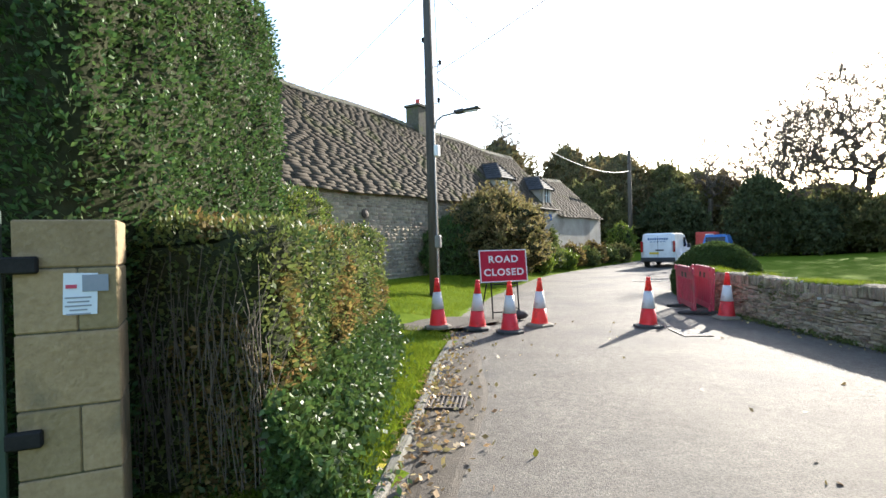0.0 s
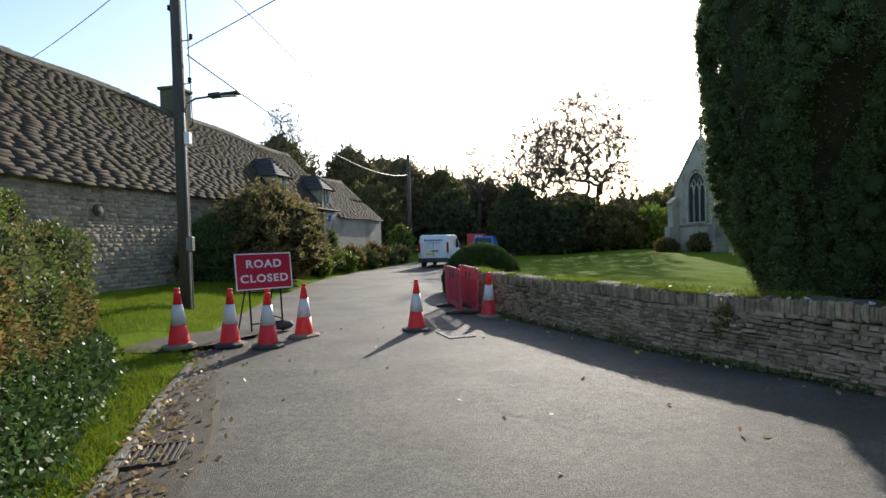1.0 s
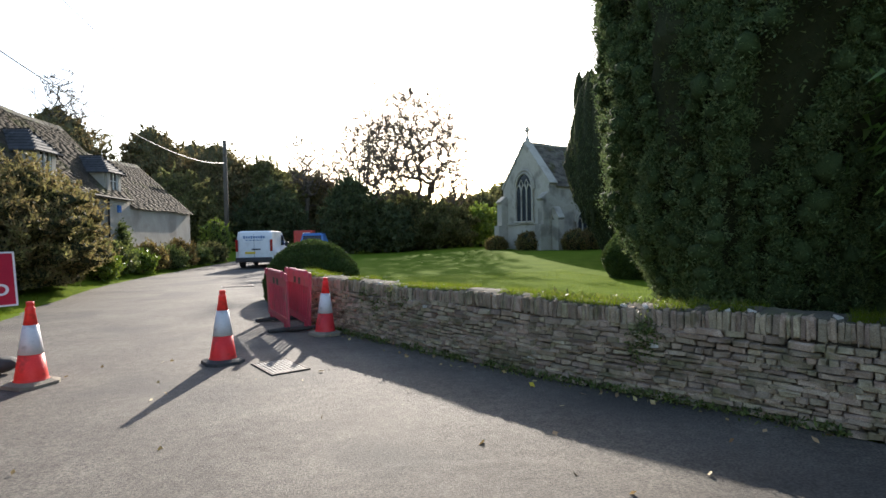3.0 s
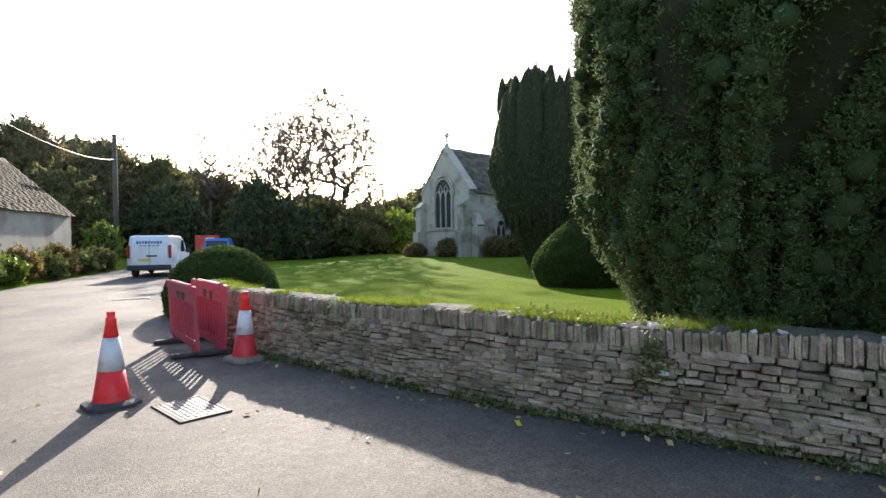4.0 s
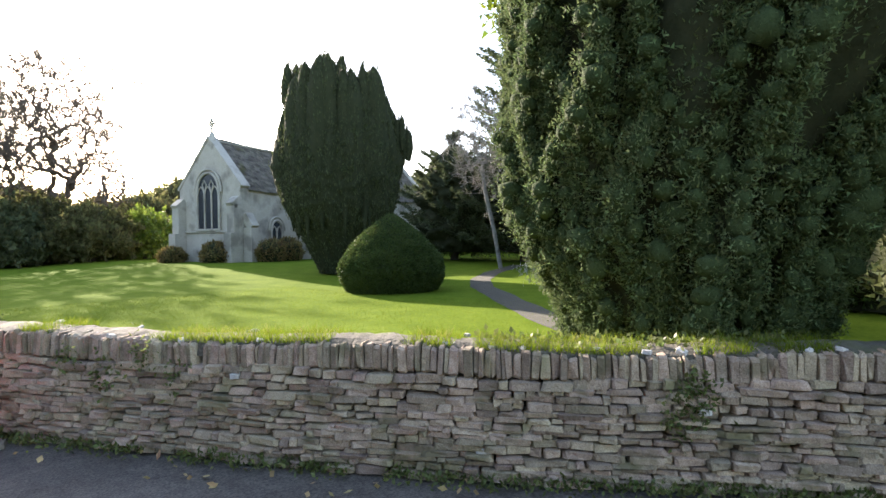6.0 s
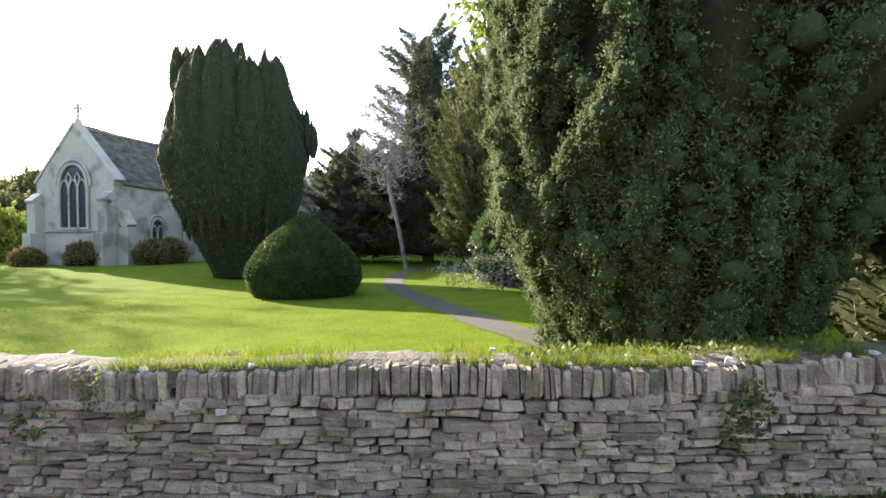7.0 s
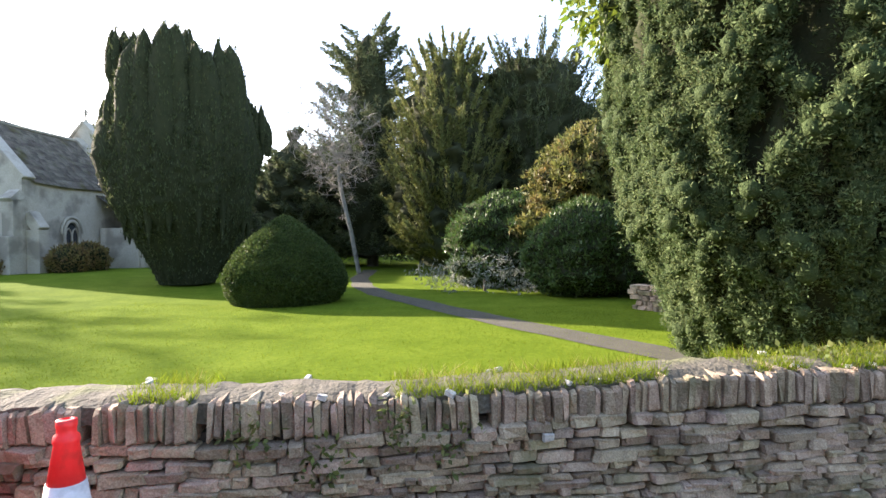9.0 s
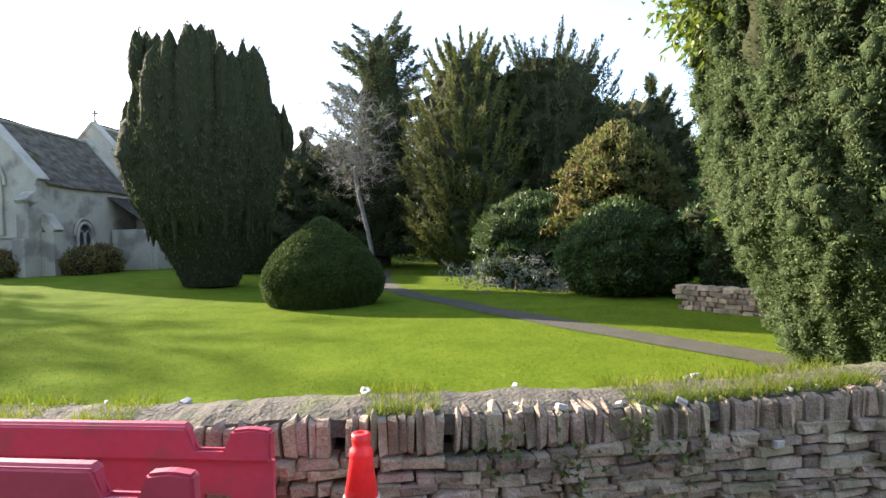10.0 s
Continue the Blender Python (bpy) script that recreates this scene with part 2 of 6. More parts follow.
M["redlens"] = mat("red_lamp_lens", [(0.3, 0.01, 0.01), (0.4, 0.02, 0.02)], 5, 0.2)
M["darkplastic"] = mat("dark_plastic", [(0.025, 0.025, 0.028), (0.045, 0.045, 0.048)], 6, 0.55)
M["bluepaint"] = mat("blue_car_paint", [(0.05, 0.16, 0.42), (0.07, 0.2, 0.48)], 3, 0.25)
M["redpaint"] = mat("red_cabin_paint", [(0.5, 0.045, 0.03), (0.62, 0.07, 0.05)], 3, 0.5, 0.1, 10)
M["glass"] = mat("dark_window_glass", [(0.012, 0.014, 0.016), (0.022, 0.024, 0.026)], 2, 0.06, spec=0.8)
M["leadglass"] = mat("leaded_glass", [(0.02, 0.024, 0.028), (0.05, 0.055, 0.06)], 8, 0.25, 0.2, 30, spec=0.6)
M["paintwood"] = mat("white_painted_wood", [(0.6, 0.6, 0.57), (0.72, 0.72, 0.68)], 6, 0.5, 0.1, 30)
M["steel"] = mat("worn_steel_cover", [(0.1, 0.096, 0.09), (0.2, 0.19, 0.18)], 5, 0.6, 0.4, 60, metal=0.3)
M["iron"] = mat("rusty_cast_iron", [(0.045, 0.035, 0.03), (0.085, 0.065, 0.05)], 9, 0.7, 0.5, 60, metal=0.3)
M["kerb"] = mat("kerb_concrete", [(0.11, 0.105, 0.085), (0.19, 0.18, 0.155)], 5, 0.92, 0.7, 60, rand="object", spread=0.2, stain=(0.08, 0.085, 0.045), stain_scale=2.5)
M["path"] = mat("gravelled_path", [(0.045, 0.043, 0.027), (0.072, 0.068, 0.045)], 3, 0.97, 0.6, 60)
M["paper"] = mat("laminated_paper", [(0.62, 0.7, 0.8), (0.68, 0.75, 0.84)], 6, 0.3)
M["inkgrey"] = mat("faded_print", [(0.2, 0.24, 0.3), (0.25, 0.28, 0.34)], 6, 0.5)
M["inkred"] = mat("red_print", [(0.5, 0.05, 0.1), (0.55, 0.06, 0.12)], 6, 0.5)
M["whitestone"] = mat("lichened_white_stone", [(0.4, 0.38, 0.34), (0.6, 0.58, 0.54)], 9, 0.9, 0.5, 60)
M["gategreen"] = mat("dark_green_gate", [(0.02, 0.045, 0.035), (0.035, 0.06, 0.048)], 5, 0.5, 0.2, 30)


# ---- helpers for building ----
def np_mesh(name, V, F, material, smooth=False):
    V, F = np.asarray(V, dtype=np.float32), np.asarray(F, dtype=np.int32)
    me = bpy.data.meshes.new(name)
    k = F.shape[1]
    me.vertices.add(len(V)); me.vertices.foreach_set("co", V.ravel())
    me.loops.add(F.size); me.loops.foreach_set("vertex_index", F.ravel())
    me.polygons.add(len(F)); me.polygons.foreach_set("loop_start", np.arange(0, F.size, k, dtype=np.int32))
    if smooth:
        me.polygons.foreach_set("use_smooth", np.ones(len(F), dtype=bool))
    me.update(calc_edges=True)
    me.materials.append(material)
    return me


def thing(name, label, category, at=(0, 0, 0), turn=0.0, group="", kind=""):
    ob = new(name)
    ob.empty_display_size = 0.1
    ob.matrix_world = pose(*at, 0, 0, turn)
    return tagged(ob, label, category, group, kind)


def put(name, me, parent=None, label="", m=None):
    """Links a mesh as an object, under a thing or a part, in the parent's own space."""
    ob = new(name, me)
    if parent is not None:
        ob.parent = parent
    if m is not None:
        ob.matrix_basis = m
    return tagged(ob, label) if label else ob


def part(name, bm, material, parent, label="", m=None, smooth=False):
    me = bpy.data.meshes.new(name)
    bmesh.ops.recalc_face_normals(bm, faces=bm.faces)
    bm.to_mesh(me)
    bm.free()
    me.materials.append(material)
    if smooth:
        for p in me.polygons:
            p.use_smooth = True
    return put(name, me, parent, label, m)


def box(size, at=(0, 0, 0), bevel=0.0, rot=(0, 0, 0), bm=None, segs=1):
    own = bm is None
    if own:
        bm = bmesh.new()
    g = bmesh.ops.create_cube(bm, size=1.0, matrix=pose(*at, *rot) @ Matrix.Diagonal((*size, 1)))
    if bevel:
        es = list({e for v in g["verts"] for e in v.link_edges})
        bmesh.ops.bevel(bm, geom=es, offset=bevel, segments=segs, affect="EDGES", profile=0.5)
    return bm


def tube(points, radii, sides=8, bm=None, cap=True):
    """A tapered tube along points."""
    if bm is None:
        bm = bmesh.new()
    pts = [Vector(p) for p in points]
    if not hasattr(radii, "__len__"):
        radii = [radii] * len(pts)
    rings, prev = [], None
    for i, p in enumerate(pts):
        d = (pts[min(i + 1, len(pts) - 1)] - pts[max(i - 1, 0)]).normalized()
        if prev is None:
            s = d.cross(Vector((0, 0, 1)) if abs(d.z) < 0.9 else Vector((1, 0, 0))).normalized()
        else:
            s = (prev - d * prev.dot(d)).normalized()
        prev = s
        u = d.cross(s)
        rings.append([bm.verts.new(p + (s * math.cos(a) + u * math.sin(a)) * radii[i]) for a in [2 * math.pi * k / sides for k in range(sides)]])
    for a, b in zip(rings, rings[1:]):
        for k in range(sides):
            bm.faces.new((a[k], a[(k + 1) % sides], b[(k + 1) % sides], b[k]))
    if cap:
        bm.faces.new(rings[0][::-1]); bm.faces.new(rings[-1])
    return bm


def lathe(profile, sides=24, bm=None, at=(0, 0, 0), square=0.0):
    """A body of revolution from (radius, height) pairs."""
    if bm is None:
        bm = bmesh.new()
    rings = []
    for r, z in profile:
        rings.append([bm.verts.new((at[0] + r * math.cos(2 * math.pi * k / sides), at[1] + r * math.sin(2 * math.pi * k / sides), at[2] + z)) for k in range(sides)])
    for a, b in zip(rings, rings[1:]):
        for k in range(sides):
            bm.faces.new((a[k], a[(k + 1) % sides], b[(k + 1) % sides], b[k]))
    bm.faces.new(rings[0][::-1]); bm.faces.new(rings[-1])
    return bm


def prism(outline, depth, bm=None, axis="y"):
    """An outline in x and z, drawn out along y from 0 to depth."""
    if bm is None:
        bm = bmesh.new()
    a = [bm.verts.new((x, 0, z)) for x, z in outline]
    b = [bm.verts.new((x, depth, z)) for x, z in outline]
    n = len(a)
    bm.faces.new(a); bm.faces.new(b[::-1])
    for i in range(n):
        bm.faces.new((a[i], b[i], b[(i + 1) % n], a[(i + 1) % n]))
    return bm


def fbm(x, y, z, o=3):
    return noise.fractal(Vector((x, y, z)), 1.0, 2.0, o)


def radial_hull(profile, nth=64, nz=60, amp=0.15, freq=1.4, squash=0.35, seed=0.0, sx=1.0, sy=1.0):
    """A lumpy crown round the z axis: profile is (height, radius) pairs; returns vertices and quads."""
    hs, rs = [p[0] for p in profile], [p[1] for p in profile]
    V, F = [], []
    for j in range(nz + 1):
        z = hs[0] + (hs[-1] - hs[0]) * j / nz
        r0 = float(np.interp(z, hs, rs))
        for i in range(nth):
            a = 2 * math.pi * i / nth
            x, y = math.cos(a), math.sin(a)
            r = r0 * (1 + amp * fbm(x * freq * 1.6 + seed, y * freq * 1.6, z * freq * squash + seed)) + 0.5 * amp * r0 * fbm(x * freq * 5 + seed, y * freq * 5, z * freq * 1.3)
            V.append((x * r * sx, y * r * sy, z))
    for j in range(nz):
        for i in range(nth):
            k = (i + 1) % nth
            F.append((j * nth + i, j * nth + k, (j + 1) * nth + k, (j + 1) * nth + i))
    return np.array(V), np.array(F)


def sample(V, F, n, rng):
    a, b, c, d = (V[F[:, i]] for i in range(4))
    nn = np.cross(c - a, d - b)
    area = np.linalg.norm(nn, axis=1) + 1e-9
    pick = rng.choice(len(F), n, p=area / area.sum())
    u, v = rng.random((n, 1)), rng.random((n, 1))
    P = (a[pick] * (1 - u) + b[pick] * u) * (1 - v) + (d[pick] * (1 - u) + c[pick] * u) * v
    return P, nn[pick] / area[pick][:, None]


def unit(v):
    return v / (np.linalg.norm(v, axis=1, keepdims=True) + 1e-9)


def leaf_quads(P, D, L, W, rng, fold=0.0):
    """A pointed leaf at each of the points P, along the directions D."""
    n = len(P)
    L = L * (0.6 + 0.8 * rng.random((n, 1)))
    W = W * (0.6 + 0.8 * rng.random((n, 1)))
    S = unit(np.cross(D, rng.normal(size=(n, 3))))
    V = np.empty((n, 4, 3))
    V[:, 0], V[:, 1], V[:, 2], V[:, 3] = P, P + D * L * 0.45 + S * W / 2, P + D * L, P + D * L * 0.45 - S * W / 2
    return V.reshape(-1, 3), np.arange(4 * n).reshape(-1, 4)


def needles(P, D, L, W, rng):
    """A slim three-cornered leaf at each of the points P, along the directions D."""
    n = len(P)
    L = L * (0.6 + 0.8 * rng.random((n, 1)))
    W = W * (0.7 + 0.8 * rng.random((n, 1)))
    S = unit(np.cross(D, rng.normal(size=(n, 3))))
    V = np.empty((n, 3, 3))
    V[:, 0], V[:, 1], V[:, 2] = P - S * W / 2, P + S * W / 2, P + D * L
    return V.reshape(-1, 3), np.arange(3 * n).reshape(-1, 3)


def foliage(V, F, n, L, W, rng, out=0.6, up=0.3, loose=0.7, depth=0.06):
    P, N = sample(V, F, n, rng)
    P = P + N * rng.normal(0, depth, (n, 1)) - N * L * 0.3
    D = unit(N * out + np.array([0, 0, up]) + rng.normal(size=(n, 3)) * loose * 0.6)
    return needles(P, D, L, W, rng)


def sprays(V, F, n, each, size, L, W, rng, out=0.6, up=0.9, spread=0.5):
    """Tufts of leaves: n sprigs that leave the surface, each with leaves along it."""
    P, N = sample(V, F, n, rng)
    A = unit(N * out + np.array([0, 0, up]) + rng.normal(size=(n, 3)) * 0.35)
    S = size * (0.5 + rng.random((n, 1)))
    P, A, S, N = (np.repeat(q, each, axis=0) for q in (P, A, S, N))
    k = len(P)
    u = rng.random((k, 1))
    P = P - N * size * 0.2 + A * S * u + rng.normal(size=(k, 3)) * size * 0.16 * (1.1 - u)
    D = unit(A * 0.7 + rng.normal(size=(k, 3)) * spread)
    return needles(P, D, L, W, rng)


def join(*parts):
    Vs, Fs, o = [], [], 0
    for V, F in parts:
        Vs.append(V); Fs.append(F + o); o += len(V)
    return np.concatenate(Vs), np.concatenate(Fs)


def blades(P, h, w, rng, lean=0.35):
    n = len(P)
    H = h * (0.4 + rng.random((n, 1)))
    a = rng.random((n, 1)) * 2 * math.pi
    s = np.concatenate([np.cos(a), np.sin(a), np.zeros((n, 1))], 1) * w * (0.6 + 0.8 * rng.random((n, 1)))
    t = np.concatenate([rng.normal(0, lean, (n, 2)), np.ones((n, 1))], 1) * H
    V = np.empty((n, 3, 3))
    V[:, 0], V[:, 1], V[:, 2] = P - s, P + s, P + t
    return V.reshape(-1, 3), np.arange(3 * n).reshape(-1, 3)


def limb_mesh(name, tubes_, material, sides=4):
    V, F = [], []
    for pts, rad in tubes_:
        n = sides if rad[0] > 0.02 else 3
        base = None
        for i, p in enumerate(pts):
            d = (pts[min(i + 1, len(pts) - 1)] - pts[max(i - 1, 0)]).normalized()
            s = d.orthogonal().normalized()
            u = d.cross(s)
            b = len(V)
            for k in range(n):
                a = 2 * math.pi * k / n
                V.append(p + (s * math.cos(a) + u * math.sin(a)) * rad[i])
            if base is not None:
                for k in range(n):
                    F.append((base + k, base + (k + 1) % n, b + (k + 1) % n, b + k))
            base = b
    return np_mesh(name, np.array([tuple(v) for v in V]), np.array(F), material, True)


# ---- plan ----
LEFT = [(2.6, -9), (0.6, -2.0), (-0.6, 0.6), (-1.7, 2.93), (-2.46, 4.92), (-3.08, 6.3), (-3.68, 8.0), (-4.33, 9.24), (-5.4, 12.4), (-6.5, 18.3), (-7.15, 24.0), (-7.2, 27.0), (-6.75, 32.0), (-6.05, 39.0), (-4.5, 52.0), (-1.0, 72.0)]
RIGHT = [(16, -9), (10.5, -2.0), (7.6, 2.0), (5.7, 4.6), (4.5, 6.3), (4.0, 7.2), (3.42, 8.06), (2.78, 8.96), (2.18, 9.97), (1.5, 11.2), (0.9, 12.3), (0.45, 13.3), (0.05, 14.6), (-0.35, 16.2), (-0.95, 17.6), (-1.2, 20), (-1.2, 24), (-0.9, 30), (0.3, 40), (2.2, 52), (6.0, 72)]
LX, LY = [p[0] for p in LEFT], [p[1] for p in LEFT]
RX, RY = [p[0] for p in RIGHT], [p[1] for p in RIGHT]


def smooth(a):
    a = min(1.0, max(0.0, a))
    return a * a * (3 - 2 * a)


def ground_z(x, y):
    """Height of the ground: the road is level, the bank rises on one side, the churchyard gently on the other."""
    z = -0.035
    dr, dl = x - float(np.interp(y, RY, RX)), float(np.interp(y, LY, LX)) - x
    if dr > 0:
        z += 0.05 * smooth(dr / 0.6) + 0.36 * smooth((y - 22) / 16) * smooth((dr - 4) / 8) + 0.015 * noise.noise(Vector((x * 0.4, y * 0.4, 0)))
    if dl > 0:
        z += 0.06 * smooth(dl / 0.3) + 0.42 * smooth((dl - 0.1) / 2.0) * smooth((y - 7.5) / 4.5) + 0.04 * smooth(dl / 1.0) * noise.noise(Vector((x * 1.2, y * 1.2, 3)))
    return z


def sheet(name, xs, ys, height, material, label, category):
    V = np.array([(x, y, height(x, y)) for y in ys for x in xs])
    nx = len(xs)
    F = np.array([(j * nx + i, j * nx + i + 1, (j + 1) * nx + i + 1, (j + 1) * nx + i) for j in range(len(ys) - 1) for i in range(nx - 1)])
    ob = new(name, np_mesh(name, V, F, material, True))
    return tagged(ob, label, category, kind="structure")


_far = [70, 110, 180, 300, 600, 1500]
xs = [-v for v in _far[::-1]] + list(np.arange(-44, 60.1, 0.5)) + _far[0:1] + _far[1:]
ys = [-v for v in _far[::-1]] + list(np.arange(-12, 84.1, 0.5)) + _far[1:]
sheet("ground", xs, ys, ground_z, M["lawn"], "mown green grass of the churchyard and verges", "ground")

# road: a strip between its two edges, slightly cambered
ry = list(np.arange(-8.5, 72, 0.5))
V, F, cols = [], [], 14
for y in ry:
    a, b = float(np.interp(y, LY, LX)), float(np.interp(y, RY, RX))
    for k in range(cols + 1):
        u = k / cols
        V.append((a + (b - a) * u, y, -0.012 + 0.03 * (1 - (2 * u - 1) ** 2) + 0.006 * noise.noise(Vector((a + (b - a) * u, y, 0)))))
for j in range(len(ry) - 1):
    for k in range(cols):
        i = j * (cols + 1) + k
        F.append((i, i + 1, i + cols + 2, i + cols + 1))
tagged(new("road", np_mesh("road", V, F, M["asphalt"], True)), "worn grey tarmac lane with patches and grit", "road", kind="structure")


def patch(name, cx, cy, rx, ry_, z, material, label, category, seed=0.0, turn=0.0):
    """A thin, ragged patch lying on the ground."""
    V, F, n, rings = [(cx, cy, z)], [], 40, 5
    for j in range(1, rings + 1):
        for i in range(n):
            a = 2 * math.pi * i / n
            r = j / rings * (1 + 0.25 * fbm(math.cos(a) * 1.5 + seed, math.sin(a) * 1.5, seed))
            x, y = r * rx * math.cos(a), r * ry_ * math.sin(a)
            X, Y = cx + x * math.cos(turn) - y * math.sin(turn), cy + x * math.sin(turn) + y * math.cos(turn)
            V.append((X, Y, z - 0.012 * (j == rings)))
    bm = bmesh.new()
    vs = [bm.verts.new(v) for v in V]
    for i in range(n):
        bm.faces.new((vs[0], vs[1 + i], vs[1 + (i + 1) % n]))
        for j in range(rings - 1):
            a = 1 + j * n
            bm.faces.new((vs[a + i], vs[a + n + i], vs[a + n + (i + 1) % n], vs[a + (i + 1) % n]))
    me = bpy.data.meshes.new(name)
    bm.to_mesh(me); bm.free()
    me.materials.append(material)
    return tagged(new(name, me), label, category, kind="structure")


# path across the churchyard
PATH_LINE = [(5.9, 9.2), (7.0, 9.75), (7.75, 10.65), (9.3, 12.7), (11.6, 15.3), (14.2, 18.2), (16.6, 20.2), (20.5, 22.6), (27, 25.5)]
V, F = [], []
pl = []
for (x0, y0), (x1, y1) in zip(PATH_LINE, PATH_LINE[1:]):
    k = max(2, int(math.hypot(x1 - x0, y1 - y0) / 0.4))
    pl += [(x0 + (x1 - x0) * i / k, y0 + (y1 - y0) * i / k) for i in range(k)]
for i, (x, y) in enumerate(pl):
    x1, y1 = pl[min(i + 1, len(pl) - 1)]
    x0, y0 = pl[max(i - 1, 0)]
    d = math.hypot(x1 - x0, y1 - y0)
    nx_, ny_ = -(y1 - y0) / d, (x1 - x0) / d
    for s in (-0.5, 0, 0.5):
        w = s * (0.78 + 0.1 * noise.noise(Vector((x, y, s))))
        V.append((x + nx_ * w, y + ny_ * w, ground_z(x + nx_ * w, y + ny_ * w) + 0.012))
for i in range(len(pl) - 1):
    for k in range(2):
        F.append((i * 3 + k, i * 3 + k + 1, i * 3 + k + 4, i * 3 + k + 3))
tagged(new("footpath", np_mesh("footpath", V, F, M["path"], True)), "narrow grey path curving across the churchyard lawn", "path", kind="structure")

patch("dirt_pullout", -4.75, 9.7, 1.25, 0.75, 0.075, M["soil"], "bare trodden earth beside the lane edge", "ground", 2.0, 0.9)
patch("gutter_dirt", -2.15, 5.0, 0.3, 2.6, 0.008, M["soil"], "strip of mud and leaf litter along the kerb", "ground", 5.0, 0.37)
patch("road_repair", 1.35, 6.2, 1.3, 0.8, 0.022, M["asphalt"], "darker patched tarmac", "road", 7.0, -0.5)

# kerb stones along the near verge
kerb = thing("kerb", "low weathered concrete kerb edging the grass verge", "kerb", kind="structure")
KL = [(-1.42, 2.2), (-1.7, 2.93), (-2.46, 4.92), (-3.08, 6.3), (-3.72, 8.1)]
kme = bpy.data.meshes.new("kerb_stone")
bm = box((0.1, 0.9, 0.16), (0, 0, 0), 0.02)
bm.to_mesh(kme); bm.free()
kme.materials.append(M["kerb"])
s = 0.0
kd = [0.0]
for (x0, y0), (x1, y1) in zip(KL, KL[1:]):
    kd.append(kd[-1] + math.hypot(x1 - x0, y1 - y0))
while s < kd[-1] - 0.5:
    a = Vector((float(np.interp(s, kd, [p[0] for p in KL])), float(np.interp(s, kd, [p[1] for p in KL])), 0))
    b = Vector((float(np.interp(s + 0.9, kd, [p[0] for p in KL])), float(np.interp(s + 0.9, kd, [p[1] for p in KL])), 0))
    c = (a + b) / 2
    put("kerb_stone", kme, kerb, "", pose(c.x - 0.03, c.y, -0.048, 0, 0, math.degrees(math.atan2(b.y - a.y, b.x - a.x)) - 90))
    s += 0.91


# ---- barn and cottage ----
U, Vd = Vector((0.122, 0.9925, 0)), Vector((-0.9925, 0.122, 0))
B0 = Vector((-10.2, 16.7, 0))
BM = Matrix(((U.x, Vd.x, 0, B0.x), (U.y, Vd.y, 0, B0.y), (0, 0, 1, 0), (0, 0, 0, 1)))  # local x along the wall, y into the house


def wall_with_holes(length, height, thick, holes, x0=0.0, z0=0.0):
    """A wall from x0 along x, thick in y, with rectangular openings (x, z, w, h) through it."""
    cx = sorted({x0, x0 + length, *[h[0] for h in holes], *[h[0] + h[2] for h in holes]})
    cz = sorted({z0, z0 + height, *[h[1] for h in holes], *[h[1] + h[3] for h in holes]})
    bm = bmesh.new()
    for i in range(len(cx) - 1):
        for j in range(len(cz) - 1):
            mx, mz = (cx[i] + cx[i + 1]) / 2, (cz[j] + cz[j + 1]) / 2
            if any(h[0] < mx < h[0] + h[2] and h[1] < mz < h[1] + h[3] for h in holes):
                continue
            box((cx[i + 1] - cx[i], thick, cz[j + 1] - cz[j]), (mx, thick / 2, mz), bm=bm)
    bmesh.ops.remove_doubles(bm, verts=bm.verts, dist=0.001)
    seen = {}
    for f in list(bm.faces):
        k = tuple(round(c, 3) for c in f.calc_center_median())
        seen.setdefault(k, []).append(f)
    bmesh.ops.delete(bm, geom=[f for g in seen.values() if len(g) > 1 for f in g], context="FACES_ONLY")
    return bm


def slates(x0, x1, eave, ridge0, ridge1, run, rng, course=0.13, width=0.5, over=0.18, sag=0.06, edge=lambda u: (0.0, 0.0)):
    """Overlapping stone slates on one slope, from eave to ridge; the courses get smaller towards the ridge."""
    V, F = [], []
    u = -over / run
    while u < 1.0:
        c = course * (1.15 - 0.45 * max(u, 0))
        rise0 = ridge0 - eave
        slope = math.hypot(run, rise0)
        du = c / slope
        e0, e1 = edge(u)
        x = x0 + e0 - rng.uniform(0, width)
        while x < x1 - e1:
            w = width * rng.uniform(0.6, 1.4) * (1.15 - 0.4 * max(u, 0))
            xa, xb = max(x, x0 + e0 - 0.08), min(x + w - 0.002, x1 - e1 + 0.08)
            if xb - xa > 0.05:
                pts = []
                jl, jh = rng.uniform(-0.004, 0.004), rng.uniform(0.0, 0.0015)
                for xx in (xa, xb):
                    rz = ridge0 + (ridge1 - ridge0) * (xx - x0) / (x1 - x0) - sag * math.sin(math.pi * (xx - x0) / (x1 - x0)) + 0.05 * math.sin(xx * 0.9)
                    for uu, lift in ((u + jl / slope, 0.036 + jh), (u + 1.7 * du, 0.0)):
                        yy = run * uu
                        zz = eave + (rz - eave) * uu + 0.03 * math.sin(xx * 1.3 + 1)
                        pts.append((xx, yy, zz, lift))
                b = len(V)
                nrm = (-(rise0) / slope, run / slope)
                for xx, yy, zz, lift in pts:
                    V.append((xx, yy + nrm[0] * lift, zz + nrm[1] * lift))
                    V.append((xx, yy + nrm[0] * (lift - 0.026), zz + nrm[1] * (lift - 0.026)))
                # order: 0 a-low top,1 a-low bot,2 a-high top,3 bot,4 b-low top,5 bot,6 b-high top,7 bot
                F += [(b, b + 4, b + 6, b + 2), (b, b + 1, b + 5, b + 4), (b, b + 2, b + 3, b + 1), (b + 4, b + 5, b + 7, b + 6)]
            x += w
        u += du
    return V, F


rng = np.random.default_rng(3)


